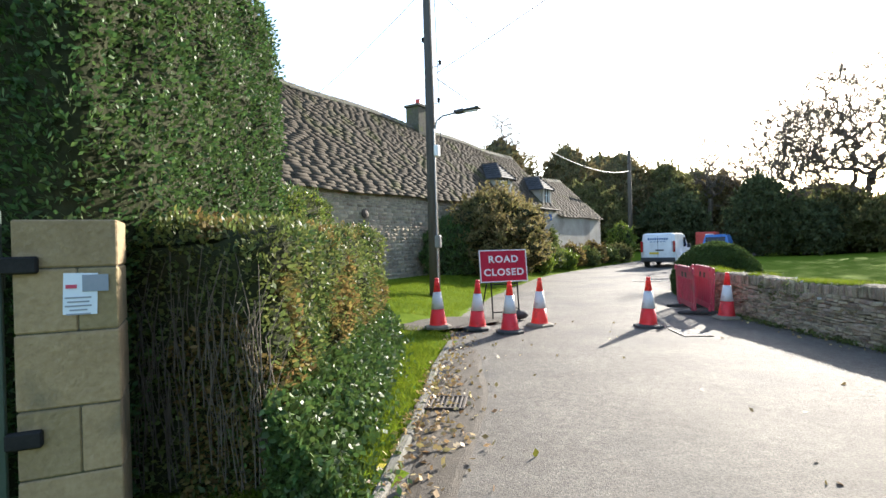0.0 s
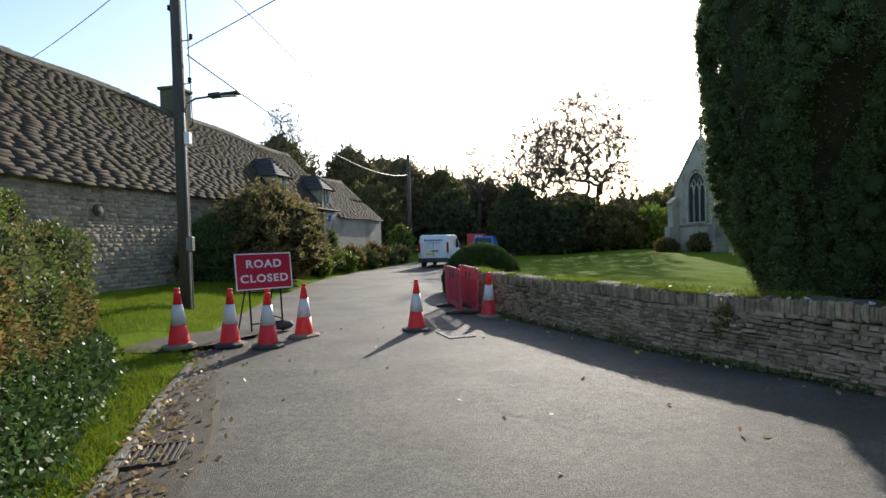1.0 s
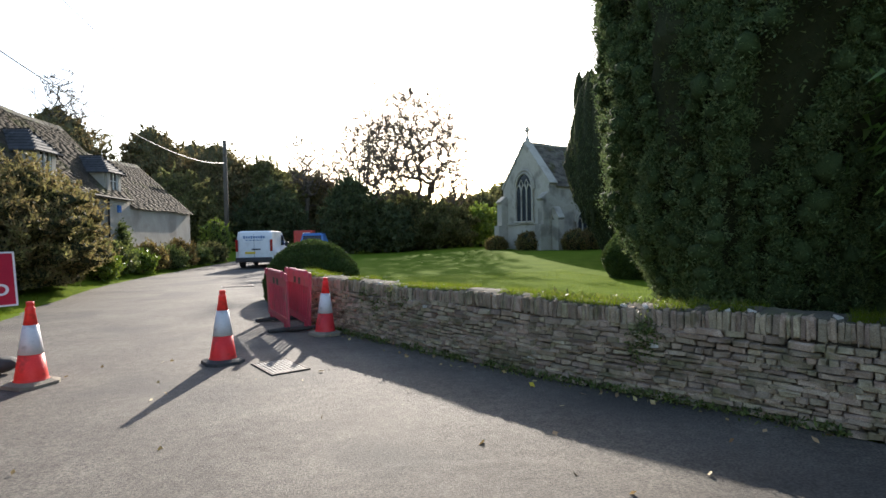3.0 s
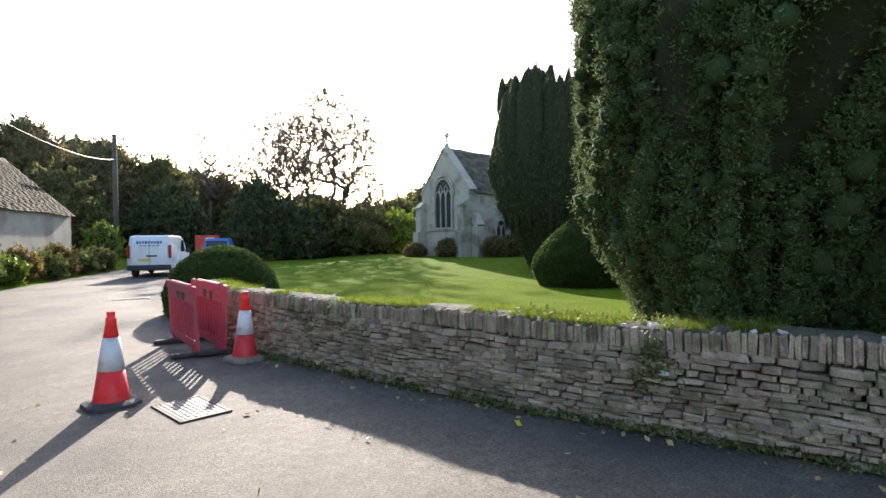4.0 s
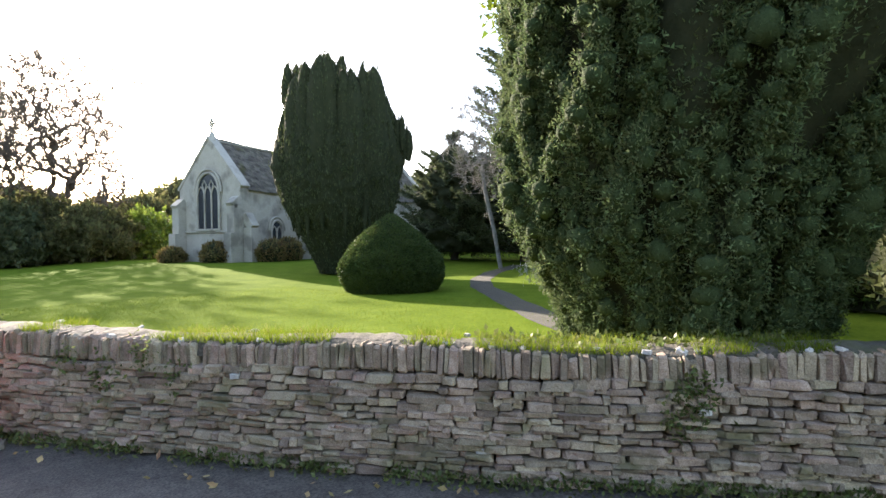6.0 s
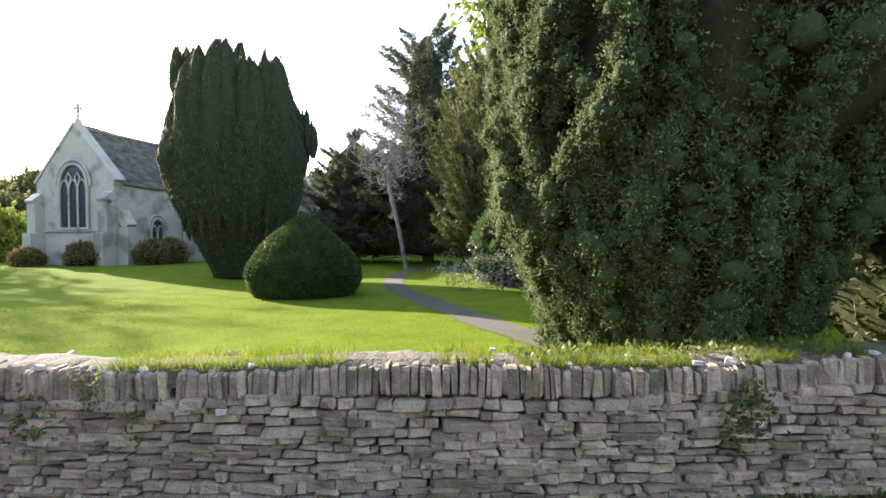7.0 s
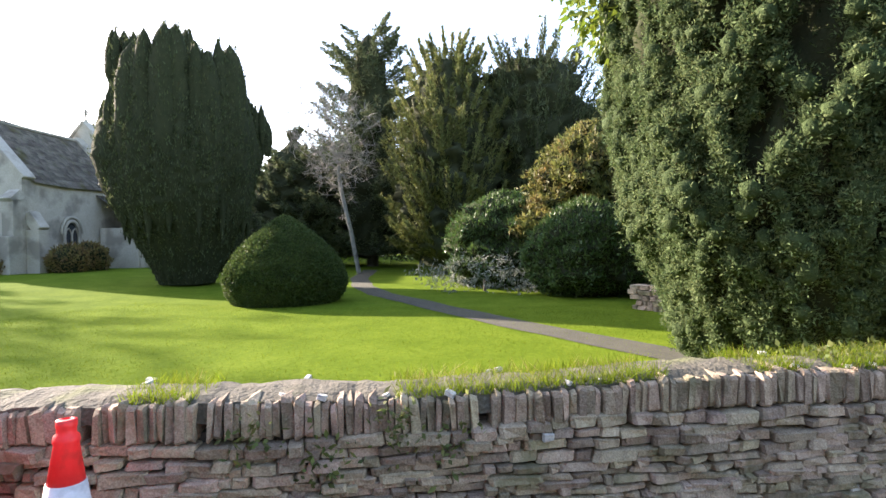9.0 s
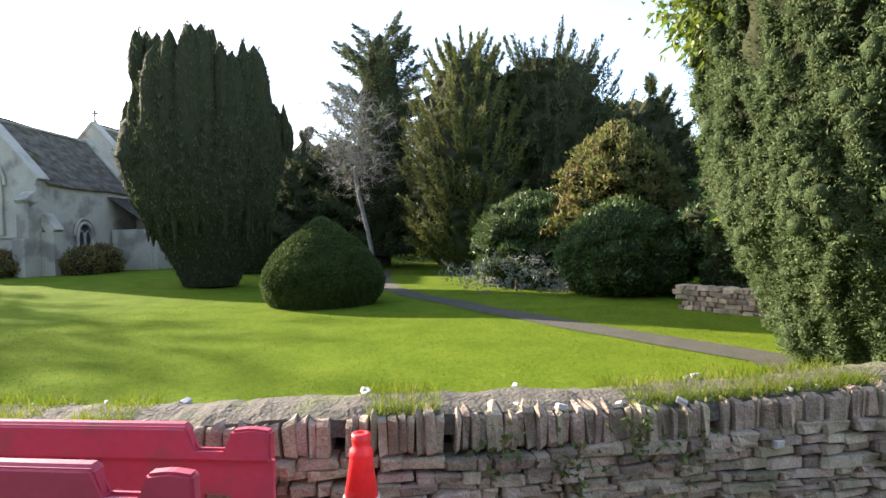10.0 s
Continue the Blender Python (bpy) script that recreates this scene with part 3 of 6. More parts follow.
def roofed_house(name, label, x0, x1, eave, ridge0, ridge1, run, wall_mat, holes, base=-0.2, gable_far=True):
    h = thing(name, label, "house")
    h.matrix_world = BM
    part("front_wall", wall_with_holes(x1 - x0, eave - base - 0.02, 0.5, holes, x0, base), wall_mat, h)
    for nm, x in (("gable_wall", x0), ("gable_wall", x1 - 0.5)):
        rg = (ridge0 if x == x0 else ridge1) - 0.12
        o = [(0.5, base), (2 * run - 0.5, base), (2 * run - 0.5, eave - 0.1), (run, rg - 0.5), (0.5, eave + 0.3)]
        bm = bmesh.new()
        a = [bm.verts.new((x + 0.002, y, z)) for y, z in o]
        b = [bm.verts.new((x + 0.498, y, z)) for y, z in o]
        bm.faces.new(a); bm.faces.new(b[::-1])
        for i in range(5):
            bm.faces.new((a[i], b[i], b[(i + 1) % 5], a[(i + 1) % 5]))
        part(nm, bm, wall_mat, h)
    part("back_wall", box((x1 - x0, 0.5, eave - base), ((x0 + x1) / 2, 2 * run - 0.25, (eave + base) / 2)), wall_mat, h)
    # boarding under the slates, both slopes
    bm = bmesh.new()
    q = [bm.verts.new(v) for v in ((x0, -0.12, eave - 0.14), (x1, -0.12, eave - 0.14), (x1, run, ridge1 - 0.1), (x0, run, ridge0 - 0.1), (x1, 2 * run + 0.15, eave - 0.12), (x0, 2 * run + 0.15, eave - 0.12))]
    bm.faces.new(q[:4]); bm.faces.new((q[3], q[2], q[4], q[5]))
    bmesh.ops.solidify(bm, geom=bm.faces[:], thickness=0.05)
    roof = part("roof", bm, M["darkslate"], h, "dark roof under the stone slates")
    V, F = slates(x0, x1, eave, ridge0, ridge1, run, rng)
    sl = put("slate_cladding", np_mesh("slate_cladding", V, F, M["slate"]), roof, "weathered mossy stone slates")
    sl["kind"] = "stuff"
    # ridge tiles
    bm = bmesh.new()
    n = int((x1 - x0) / 0.45)
    for i in range(n):
        xa = x0 + (x1 - x0) * i / n
        rz = ridge0 + (ridge1 - ridge0) * (i + 0.5) / n - 0.06 * math.sin(math.pi * (i + 0.5) / n) + 0.05 * math.sin(xa * 0.9)
        o = [(-0.2, -0.16), (0, 0.06), (0.2, -0.16), (0.2, -0.2), (0, 0.0), (-0.2, -0.2)]
        a = [bm.verts.new((xa + 0.005, run + y, rz + z + 0.02)) for y, z in o]
        b = [bm.verts.new((xa + (x1 - x0) / n - 0.01, run + y, rz + z + 0.02 + rng.uniform(-0.012, 0.012))) for y, z in o]
        bm.faces.new(a); bm.faces.new(b[::-1])
        for k in range(6):
            bm.faces.new((a[k], b[k], b[(k + 1) % 6], a[(k + 1) % 6]))
    part("ridge_tiles", bm, M["mortar"], roof, "pale stone ridge tiles")
    return h


barn = roofed_house("barn", "long rubble stone barn with mossy stone-slate roof", -14.0, 15.4, 3.66, 8.15, 6.9, 3.0, M["barnwall"], [(11.4, 2.3, 1.15, 1.05)])
cottage = roofed_house("cottage", "low limewashed cottage end with sagging stone-slate roof", 15.42, 23.4, 3.3, 6.1, 6.1, 3.0, M["render"], [])


def casement(parent, x, z, w, h, y=0.06, bars=2, name="window"):
    """A painted casement set in its opening."""
    f = bmesh.new()
    t = 0.055
    for sx in (x + t / 2, x + w - t / 2):
        box((t, 0.07, h), (sx, y, z + h / 2), 0.006, bm=f)
    for sz in (z + t / 2, z + h - t / 2):
        box((w - 2 * t - 0.002, 0.07, t), (x + w / 2, y, sz), 0.006, bm=f)
    win = part(name, f, M["paintwood"], parent, "white painted casement window")
    for i in range(1, bars):
        part("mullion", box((0.05, 0.06, h - 2 * t - 0.002), (x + w * i / bars, y, z + h / 2), 0.005), M["paintwood"], win)
    part("transom", box((w - 2 * t - 0.06, 0.035, 0.025), (x + w / 2, y + 0.012, z + h * 0.55)), M["paintwood"], win)
    part("pane", box((w - 2 * t, 0.008, h - 2 * t), (x + w / 2, y + 0.025, z + h / 2)), M["glass"], win, "dark window glass")
    return win


casement(barn, 11.4, 2.3, 1.15, 1.05, 0.2)
part("window_sill", box((1.35, 0.3, 0.08), (11.98, 0.0, 2.26), 0.01), M["mortar"], barn, "pale stone sill")
bm = tube([(13.2, -0.09, 3.5), (13.2, -0.09, 0.2)], 0.04)
tube([(10.2, -0.2, 3.56), (13.2, -0.2, 3.5), (15.3, -0.2, 3.5)], 0.05, 6, bm)
tube([(13.2, -0.2, 3.5), (13.2, -0.09, 3.36)], 0.038, 8, bm)
part("drainpipe", bm, M["black"], barn, "black iron gutter and downpipe")
part("alarm_box", box((0.28, 0.1, 0.34), (14.2, -0.055, 3.05), 0.02), M["bluepaint"], barn, "small blue alarm box")
# rendered front of the far part of the barn range
part("render_coat", wall_with_holes(2.16, 3.6, 0.03, [], 13.24, -0.1), M["render"], barn, "pale lime render", Matrix.Translation((0, -0.034, 0)))
# rubble stones of the barn front that stand clear of the hedge and bushes
rv, rf = [], []
_z = 0.3
while _z < 3.6:
    _h = float(rng.uniform(0.06, 0.15))
    _x = -10.0
    while _x < 6.0:
        _w = float(rng.uniform(0.08, 0.36))
        k = len(rv)
        x0_, x1_, z0_, z1_ = _x + 0.008, _x + _w - 0.008, _z + 0.006, min(_z + _h, 3.62) - 0.008
        j = rng.uniform(-0.022, 0.022, 12)
        q = 0.018
        for (xx, zz), n_ in zip(((x0_, z0_), (x1_, z0_), (x1_, z1_), (x0_, z1_)), range(4)):
            rv.append((xx + j[n_], 0.004, zz + j[n_ + 4]))
        y_ = -0.014 + 0.6 * j[8]
        for (xx, zz), n_ in zip(((x0_ + q, z0_ + q), (x1_ - q, z0_ + q), (x1_ - q, z1_ - q), (x0_ + q, z1_ - q)), range(4)):
            rv.append((xx + j[n_], y_, zz + j[n_ + 4]))
        rf += [(k + 4, k + 5, k + 6, k + 7)] + [(k + n_, k + (n_ + 1) % 4, k + 4 + (n_ + 1) % 4, k + 4 + n_) for n_ in range(4)]
        _x += _w
    _z += _h
put("rubble_face", np_mesh("rubble_face", rv, rf, M["rubble"]), barn, "irregular pale rubble stones")["kind"] = "stuff"
# round wall anchor
part("wall_anchor", lathe([(0.04, 0), (0.17, 0.01), (0.17, 0.05), (0.05, 0.08)], 20), M["iron"], barn, "round iron wall anchor", pose(-1.6, -0.03, 2.75, 90, 0, 0))


def dormer(parent, x, w, face_y, eave, apex, back):
    d = put("dormer", None, parent)
    hw = w / 2
    o = [(-hw, eave - 1.15), (hw, eave - 1.15), (hw, eave), (0, apex), (-hw, eave)]
    # cheeks and gable front with the window opening
    wx, wz, ww, wh = -0.36, eave - 0.95, 0.72, 0.95
    bm = bmesh.new()
    for a in (-1, 1):
        box((0.12, back - face_y, 1.1), (a * (hw - 0.061), (face_y + back) / 2 + 0.1, eave - 0.55), bm=bm)
    box((w - 0.25, 0.12, 0.18), (0, face_y + 0.062, wz - 0.1), bm=bm)
    for a in (-1, 1):
        box(((w - 0.25 - ww) / 2, 0.12, wh), (a * (ww / 2 + (w - 0.25 - ww) / 4), face_y + 0.062, wz + wh / 2), bm=bm)
    part("dormer_wall", bm, M["render"], d, "", Matrix.Translation((x, 0, 0)))
    rb = bmesh.new()
    for a in (-1, 1):
        n = 12
        for j in range(7):
            for i in range(n):
                u0 = j / 7
                fy = face_y - 0.15 + 0.75 * u0
                ya = fy + (back - 0.15 - fy) * i / n
                yb = ya + (back - 0.15 - fy) / n - 0.01
                p0 = Vector((a * (hw + 0.14) * (1 - u0), 0, eave - 0.14 + (apex - eave + 0.14) * u0))
                p1 = Vector((a * (hw + 0.14) * (1 - u0 - 0.17), 0, eave - 0.14 + (apex - eave + 0.14) * (u0 + 0.17)))
                q = [rb.verts.new((p.x, y, p.z + 0.05 + l)) for p, l in ((p0, 0.03), (p1, 0.0)) for y in (ya, yb)]
                q2 = [rb.verts.new((p.x, y, p.z + 0.01)) for p in (p0, p1) for y in (ya, yb)]
                rb.faces.new((q[0], q[1], q[3], q[2])); rb.faces.new((q[0], q2[0], q2[1], q[1])); rb.faces.new((q[0], q[2], q2[2], q2[0])); rb.faces.new((q[1], q2[1], q2[3], q[3]))
    for j in range(7):  # hipped front
        u0, u1 = j / 7, j / 7 + 0.17
        q = [rb.verts.new((a * (hw + 0.14) * max(0.0, 1 - u), face_y - 0.15 + 0.75 * u, eave - 0.14 + (apex - eave + 0.14) * u + 0.05 + l)) for u, l in ((u0, 0.03), (u1, 0.0)) for a in (-1, 1)]
        q2 = [rb.verts.new((v.co.x, v.co.y + 0.02, v.co.z - 0.04)) for v in q]
        rb.faces.new((q[0], q[1], q[3], q[2])); rb.faces.new((q[0], q2[0], q2[1], q[1])); rb.faces.new((q2[0], q2[2], q2[3], q2[1]))
    part("dormer_roof", rb, M["darkslate"], d, "dark slated dormer roof", Matrix.Translation((x, 0, 0)))
    casement(d, x + wx, wz, ww, wh, face_y + 0.06, 2)
    return d


dormer(barn, 9.6, 1.5, 0.35, 5.0, 5.75, 2.6)
dormer(barn, 14.3, 1.5, 0.15, 4.75, 5.45, 2.4)


def chimney(name, x, y, z0, z1, sx, sy, parent):
    c = put(name, None, parent)
    part("chimney_stack", box((sx, sy, z1 - z0), (x, y, (z0 + z1) / 2), 0.02), M["mortar"], c, "weathered stone chimney stack")
    part("cap", box((sx + 0.14, sy + 0.14, 0.12), (x, y, z1 + 0.062), 0.02), M["mortar"], c)
    part("chimney_pot", lathe([(0.13, 0), (0.11, 0.1), (0.1, 0.3), (0.13, 0.32)], 14, at=(x, y, z1 + 0.124)), M["redpaint"], c, "clay chimney pot")
    return c


chimney("chimney", 5.7, 3.0, 6.6, 8.15, 0.95, 0.75, barn)


# ---- church ----
CW = Vector((0.958, 0.287, 0))
CN = Vector((-0.287, 0.958, 0))
C0 = Vector((15.45, 41.3, 0.3))
CM = Matrix(((CW.x, CN.x, 0, C0.x), (CW.y, CN.y, 0, C0.y), (0, 0, 1, C0.z), (0, 0, 0, 1)))  # local x along the ridge, y across, away
church = thing("church", "small grey limestone church with steep stone-slate roofs", "church")
church.matrix_world = CM


def pointed(w, h, spring, n=8):
    """Outline of a pointed arch of width w and height h, springing at the given height."""
    r = [(-w / 2, 0), (w / 2, 0), (w / 2, spring)]
    for i in range(1, n):
        u = i / n
        r.append((w / 2 * math.cos(u * math.pi / 2) ** 0.9, spring + (h - spring) * math.sin(u * math.pi / 2)))
    r.append((0, h))
    r += [(-x, z) for x, z in r[3:-1][::-1]] + [(-w / 2, spring)]
    return r


def arched_window(parent, m, w, h, spring, lights, hood=True):
    """A traceried window: recessed glass, jambs, mullions, tracery bars and a hood mould, in a frame facing local -y."""
    win = put("window", None, parent, "", m)
    g = prism([(x * 0.98, z) for x, z in pointed(w, h, spring)], 0.03)
    part("pane", g, M["leadglass"], win, "dark leaded glass", Matrix.Translation((0, -0.03, 0)))
    bm = bmesh.new()
    for i in range(1, lights):
        x = -w / 2 + w * i / lights
        box((0.1, 0.1, spring + 0.1), (x, -0.085, (spring + 0.1) / 2), 0.02, bm=bm)
    lw = w / lights
    for i in range(lights):
        cx = -w / 2 + lw * (i + 0.5)
        tube([(cx - lw / 2, -0.085, spring - 0.15), (cx - lw * 0.3, -0.085, spring + lw * 0.35), (cx, -0.085, spring + lw * 0.62), (cx + lw * 0.3, -0.085, spring + lw * 0.35), (cx + lw / 2, -0.085, spring - 0.15)], 0.045, 6, bm)
    if lights > 2:
        for i in range(lights - 1):
            cx = -w / 2 + lw * (i + 1)
            tube([(cx, -0.085, spring), (cx - lw * 0.3, -0.085, spring + lw * 0.8), (cx, -0.085, spring + lw * 1.25), (cx + lw * 0.3, -0.085, spring + lw * 0.8), (cx, -0.085, spring)], 0.04, 6, bm)
    part("tracery", bm, M["church"], win, "stone mullions and tracery")
    bm = bmesh.new()
    o = pointed(w + 0.12, h + 0.08, spring)
    tube([(x, -0.1, z) for x, z in o[1:]] + [(o[0][0], -0.1, 0)], 0.09, 6, bm)
    part("surround", bm, M["church"], win)
    if hood:
        o = pointed(w + 0.5, h + 0.3, spring)
        part("hood_mould", tube([(x, -0.1, z) for x, z in o[2:-1]] + [(o[-1][0], -0.1, o[-1][1])], 0.075, 6), M["church"], win, "weathered hood mould")
    part("sill", box((w + 0.35, 0.22, 0.14), (0, -0.1, -0.08), 0.02), M["church"], win)
    return win


def gabled(name, parent, x0, x1, hw, eave, ridge, crop=0.0):
    """A church range along local x: side walls, gable walls with coping, and slated roof."""
    g = put(name, None, parent)
    for a in (-1, 1):
        part("side_wall", box((x1 - x0 - 0.02, 0.6, eave + 0.6), ((x0 + x1) / 2, a * (hw - 0.3), (eave - 0.6) / 2)), M["church"], g)
    for x in (x0, x1 - 0.6):
        bm = bmesh.new()
        o = [(-hw, -0.6), (hw, -0.6), (hw, eave), (0, ridge), (-hw, eave)]
        a = [bm.verts.new((x - 0.01, y, z)) for y, z in o]
        b = [bm.verts.new((x + 0.6, y, z)) for y, z in o]
        bm.faces.new(a); bm.faces.new(b[::-1])
        for i in range(5):
            bm.faces.new((a[i], b[i], b[(i + 1) % 5], a[(i + 1) % 5]))
        part("gable_wall", bm, M["church"], g)
        # coping stones on the gable
        bm = bmesh.new()
        for s_ in (-1, 1):
            L = math.hypot(hw, ridge - eave)
            ang = math.degrees(math.atan2(ridge - eave, hw))
            box((0.75, L + 0.25, 0.16), (x + 0.3, s_ * (hw / 2 + 0.04), (eave + ridge) / 2 + 0.1), 0.02, (-s_ * ang, 0, 0), bm=bm)
        part("coping", bm, M["church"], g, "stone gable coping")
    for a in (-1, 1):
        V, F = slates(x0 + 0.62, x1 - 0.62, eave, ridge, ridge, hw, rng, 0.24, 0.4, 0.2, 0.02)
        V = [(x, a * (y - hw), z) for x, y, z in V]
        sl = put("slate_cladding", np_mesh("slate_cladding", V, F, M["churchslate"]), g, "mottled stone slates")
        sl["kind"] = "stuff"
    bm = bmesh.new()
    q = [bm.verts.new(v) for v in ((x0 + 0.6, -hw - 0.1, eave - 0.18), (x1 - 0.6, -hw - 0.1, eave - 0.18), (x1 - 0.6, 0, ridge - 0.06), (x0 + 0.6, 0, ridge - 0.06), (x1 - 0.6, hw + 0.1, eave - 0.18), (x0 + 0.6, hw + 0.1, eave - 0.18))]
    bm.faces.new(q[:4]); bm.faces.new((q[3], q[2], q[4], q[5]))
    bmesh.ops.solidify(bm, geom=bm.faces[:], thickness=0.06)
    part("roof", bm, M["churchslate"], g)
    part("ridge", box((x1 - x0 - 1.2, 0.3, 0.14), ((x0 + x1) / 2, 0, ridge + 0.02), 0.03), M["church"], g)
    return g


def cross_finial(parent, x, z, s=1.0):
    c = put("cross", None, parent, "", Matrix.Translation((x, 0, z)) @ Matrix.Scale(s, 4))
    part("pedestal", lathe([(0.34, -0.2), (0.3, 0.1), (0.16, 0.5), (0.1, 0.62)], 8), M["church"], c)
    bm = box((0.12, 0.12, 1.0), (0, 0, 1.0), 0.02)
    box((0.11, 0.62, 0.11), (0, 0, 1.2), 0.02, bm=bm)
    part("cross_head", bm, M["church"], c, "weathered stone gable cross")
    lathe_ = bmesh.new()
    tube([(0, 0.2 * math.cos(a), 1.2 + 0.2 * math.sin(a)) for a in [k * math.pi / 8 for k in range(17)]], 0.035, 6, lathe_)
    part("cross_ring", lathe_, M["church"], c)
    return c


chancel = gabled("chancel", church, 0, 7.6, 2.7, 4.75, 7.85)
cross_finial(church, 0.3, 7.75)
nave = gabled("nave", church, 7.6, 24.0, 3.6, 5.0, 9.0)
cross_finial(church, 7.9, 8.9, 0.75)
# windows of the chancel: east gable and side
arched_window(chancel, pose(-0.02, 0, 2.2, 0, 0, -90), 1.85, 3.45, 2.3, 3)
arched_window(chancel, pose(3.0, -2.71, 1.0, 0, 0, 0), 0.95, 1.65, 1.05, 2, True)
part("string_course", box((0.14, 5.4, 0.12), (-0.075, 0, 2.0), 0.02), M["church"], chancel)
for y, x in ((-2.45, -0.45), (2.45, -0.45)):
    bm = box((0.9, 0.62, 2.4), (x + 0.02, y, 0.7), 0.02)
    box((0.62, 0.6, 2.2), (x + 0.16, y, 2.6), 0.02, bm=bm)
    box((0.75, 0.6, 0.5), (x + 0.16, y, 3.75), 0.02, (0, -38, 0), bm=bm)
    part("buttress", bm, M["church"], chancel, "stepped stone buttress")
bm = box((0.62, 0.7, 2.8), (0.5, -3.0, 0.8), 0.02)
box((0.6, 0.5, 1.0), (0.5, -2.95, 2.6), 0.02, (-35, 0, 0), bm=bm)
part("buttress", bm, M["church"], chancel, "stepped stone buttress")
# low lean-to beside the chancel
vestry = put("vestry", None, church)
part("vestry_wall", box((6.0, 0.4, 2.9), (8.3, -5.2, 0.95), 0.02), M["church"], vestry)
part("vestry_end", box((0.4, 2.3, 2.9), (5.3, -4.0, 0.95), 0.02), M["church"], vestry)
bm = bmesh.new()
q = [bm.verts.new(v) for v in ((5.0, -5.6, 2.3), (11.4, -5.6, 2.3), (11.4, -2.7, 4.3), (5.0, -2.7, 4.3))]
bm.faces.new(q)
bmesh.ops.solidify(bm, geom=bm.faces[:], thickness=0.12)
part("vestry_roof", bm, M["churchslate"], vestry)
# bellcote with its small spire
bell = put("bellcote", None, church, "slim stone bellcote with a pointed top", Matrix.Translation((23.6, 0, 8.6)))
part("shaft", box((1.0, 1.0, 2.2), (0, 0, 1.0), 0.04), M["church"], bell)
part("spirelet", lathe([(0.78, 2.1), (0.7, 2.3), (0.05, 4.2)], 8), M["church"], bell)
# flat black panels on the solid shaft, painting the shade of bell openings
for a in (0, 90, 180, 270):
    part("louvre", prism(pointed(0.45, 1.1, 0.7), 0.04), M["black"], bell, "black arched panel painted as a shaded opening", pose(0, 0, 0.8, 0, 0, a) @ Matrix.Translation((0, -0.535, 0)))


# ---- utility poles, lamp and cables ----
def catenary(a, b, sag, n=14):
    a, b = Vector(a), Vector(b)
    return [a.lerp(b, i / n) - Vector((0, 0, sag * 4 * (i / n) * (1 - i / n))) for i in range(n + 1)]


PX, PY = -6.62, 13.0
gz = ground_z(PX, PY)
pole = thing("utility_pole", "tall creosoted timber pole with lamp bracket, on the grass bank", "utility pole", (PX, PY, gz - 0.05))
part("shaft", tube([(0, 0, 0), (-0.02, 0, 4), (-0.06, 0, 8.6)], [0.15, 0.135, 0.11], 14), M["pole"], pole, smooth=True)
bm = tube([(0.13, -0.06, 0.0), (0.12, -0.06, 2.0), (0.1, -0.06, 4.6)], 0.028, 6)
part("conduit", bm, M["metal"], pole, "grey cable conduit")
part("fuse_box", box((0.16, 0.14, 0.34), (0.17, -0.08, 1.55), 0.02), M["metal"], pole, "small grey fuse box")
part("meter_box", box((0.13, 0.16, 0.3), (0.18, -0.05, 4.0), 0.02), M["white"], pole, "pale control box")
arm = part("lamp_arm", tube([(0.08, 0, 4.5), (0.16, 0, 4.82), (0.35, 0.0, 4.93), (0.75, 0, 4.97)], 0.026, 8), M["metal"], pole, "", pose(0, 0, 0, 0, 0, 2))
bm = box((0.72, 0.2, 0.07), (1.08, 0, 4.99), 0.03, (0, -4, 0), segs=2)
box((0.3, 0.22, 0.1), (0.86, 0, 4.98), 0.03, (0, -4, 0), bm=bm, segs=2)
lampshade = part("lamp_head", bm, M["darkplastic"], pole, "flat grey street lamp head")
part("diffuser", box((0.42, 0.14, 0.02), (1.15, 0, 4.95), 0.006), M["white"], lampshade)
for z, x in ((5.3, 0.24), (6.3, 0.3), (7.0, -0.2)):
    c = part("insulator", lathe([(0.02, 0), (0.05, 0.02), (0.035, 0.06), (0.05, 0.1), (0.02, 0.13)], 10, at=(x, 0, z)), M["black"], pole)
    part("bracket", tube([(0, 0, z - 0.03), (x, 0, z - 0.01)], 0.014, 5), M["iron"], pole)
part("stay_wires", tube([(0.28, 0, 4.3), (0.22, 0.02, 6.2), (0.16, 0.02, 8.3)], 0.012, 4), M["cable"], pole, "cables running up the pole")

P2X, P2Y = -6.7, 50.0
pole2 = thing("utility_pole", "distant slim timber pole carrying the cable", "utility pole", (P2X, P2Y, ground_z(P2X, P2Y) - 0.05))
part("shaft", tube([(0, 0, 0), (0, 0, 9.1)], [0.2, 0.15], 10), M["bark"], pole2, smooth=True)
part("crossarm", box((0.1, 1.0, 0.1), (0, 0, 7.9), 0.01), M["bark"], pole2)
top = (PX - 0.05, PY, gz)
for nm, a, b, sag, mt in (
    ("cable", (PX + 0.2, PY, gz + 5.9), (P2X, P2Y, 7.7), 1.0, "palecable"),
    ("cable", (PX + 0.05, PY, gz + 8.5), (P2X, P2Y, 9.0), 0.35, "cable"),
    ("cable", (PX + 0.2, PY, gz + 6.05), (12.0, 3.0, 9.4), 0.3, "cable"),
    ("cable", (PX - 0.1, PY, gz + 8.4), (-13.2, 16.3, 7.5), 0.1, "cable"),
):
    ob = part(nm, tube(catenary(a, b, sag), 0.013 if mt == "cable" else 0.02, 4), M[mt], None)
    tagged(ob, "thin overhead cable slung from the timber pole", "cable")


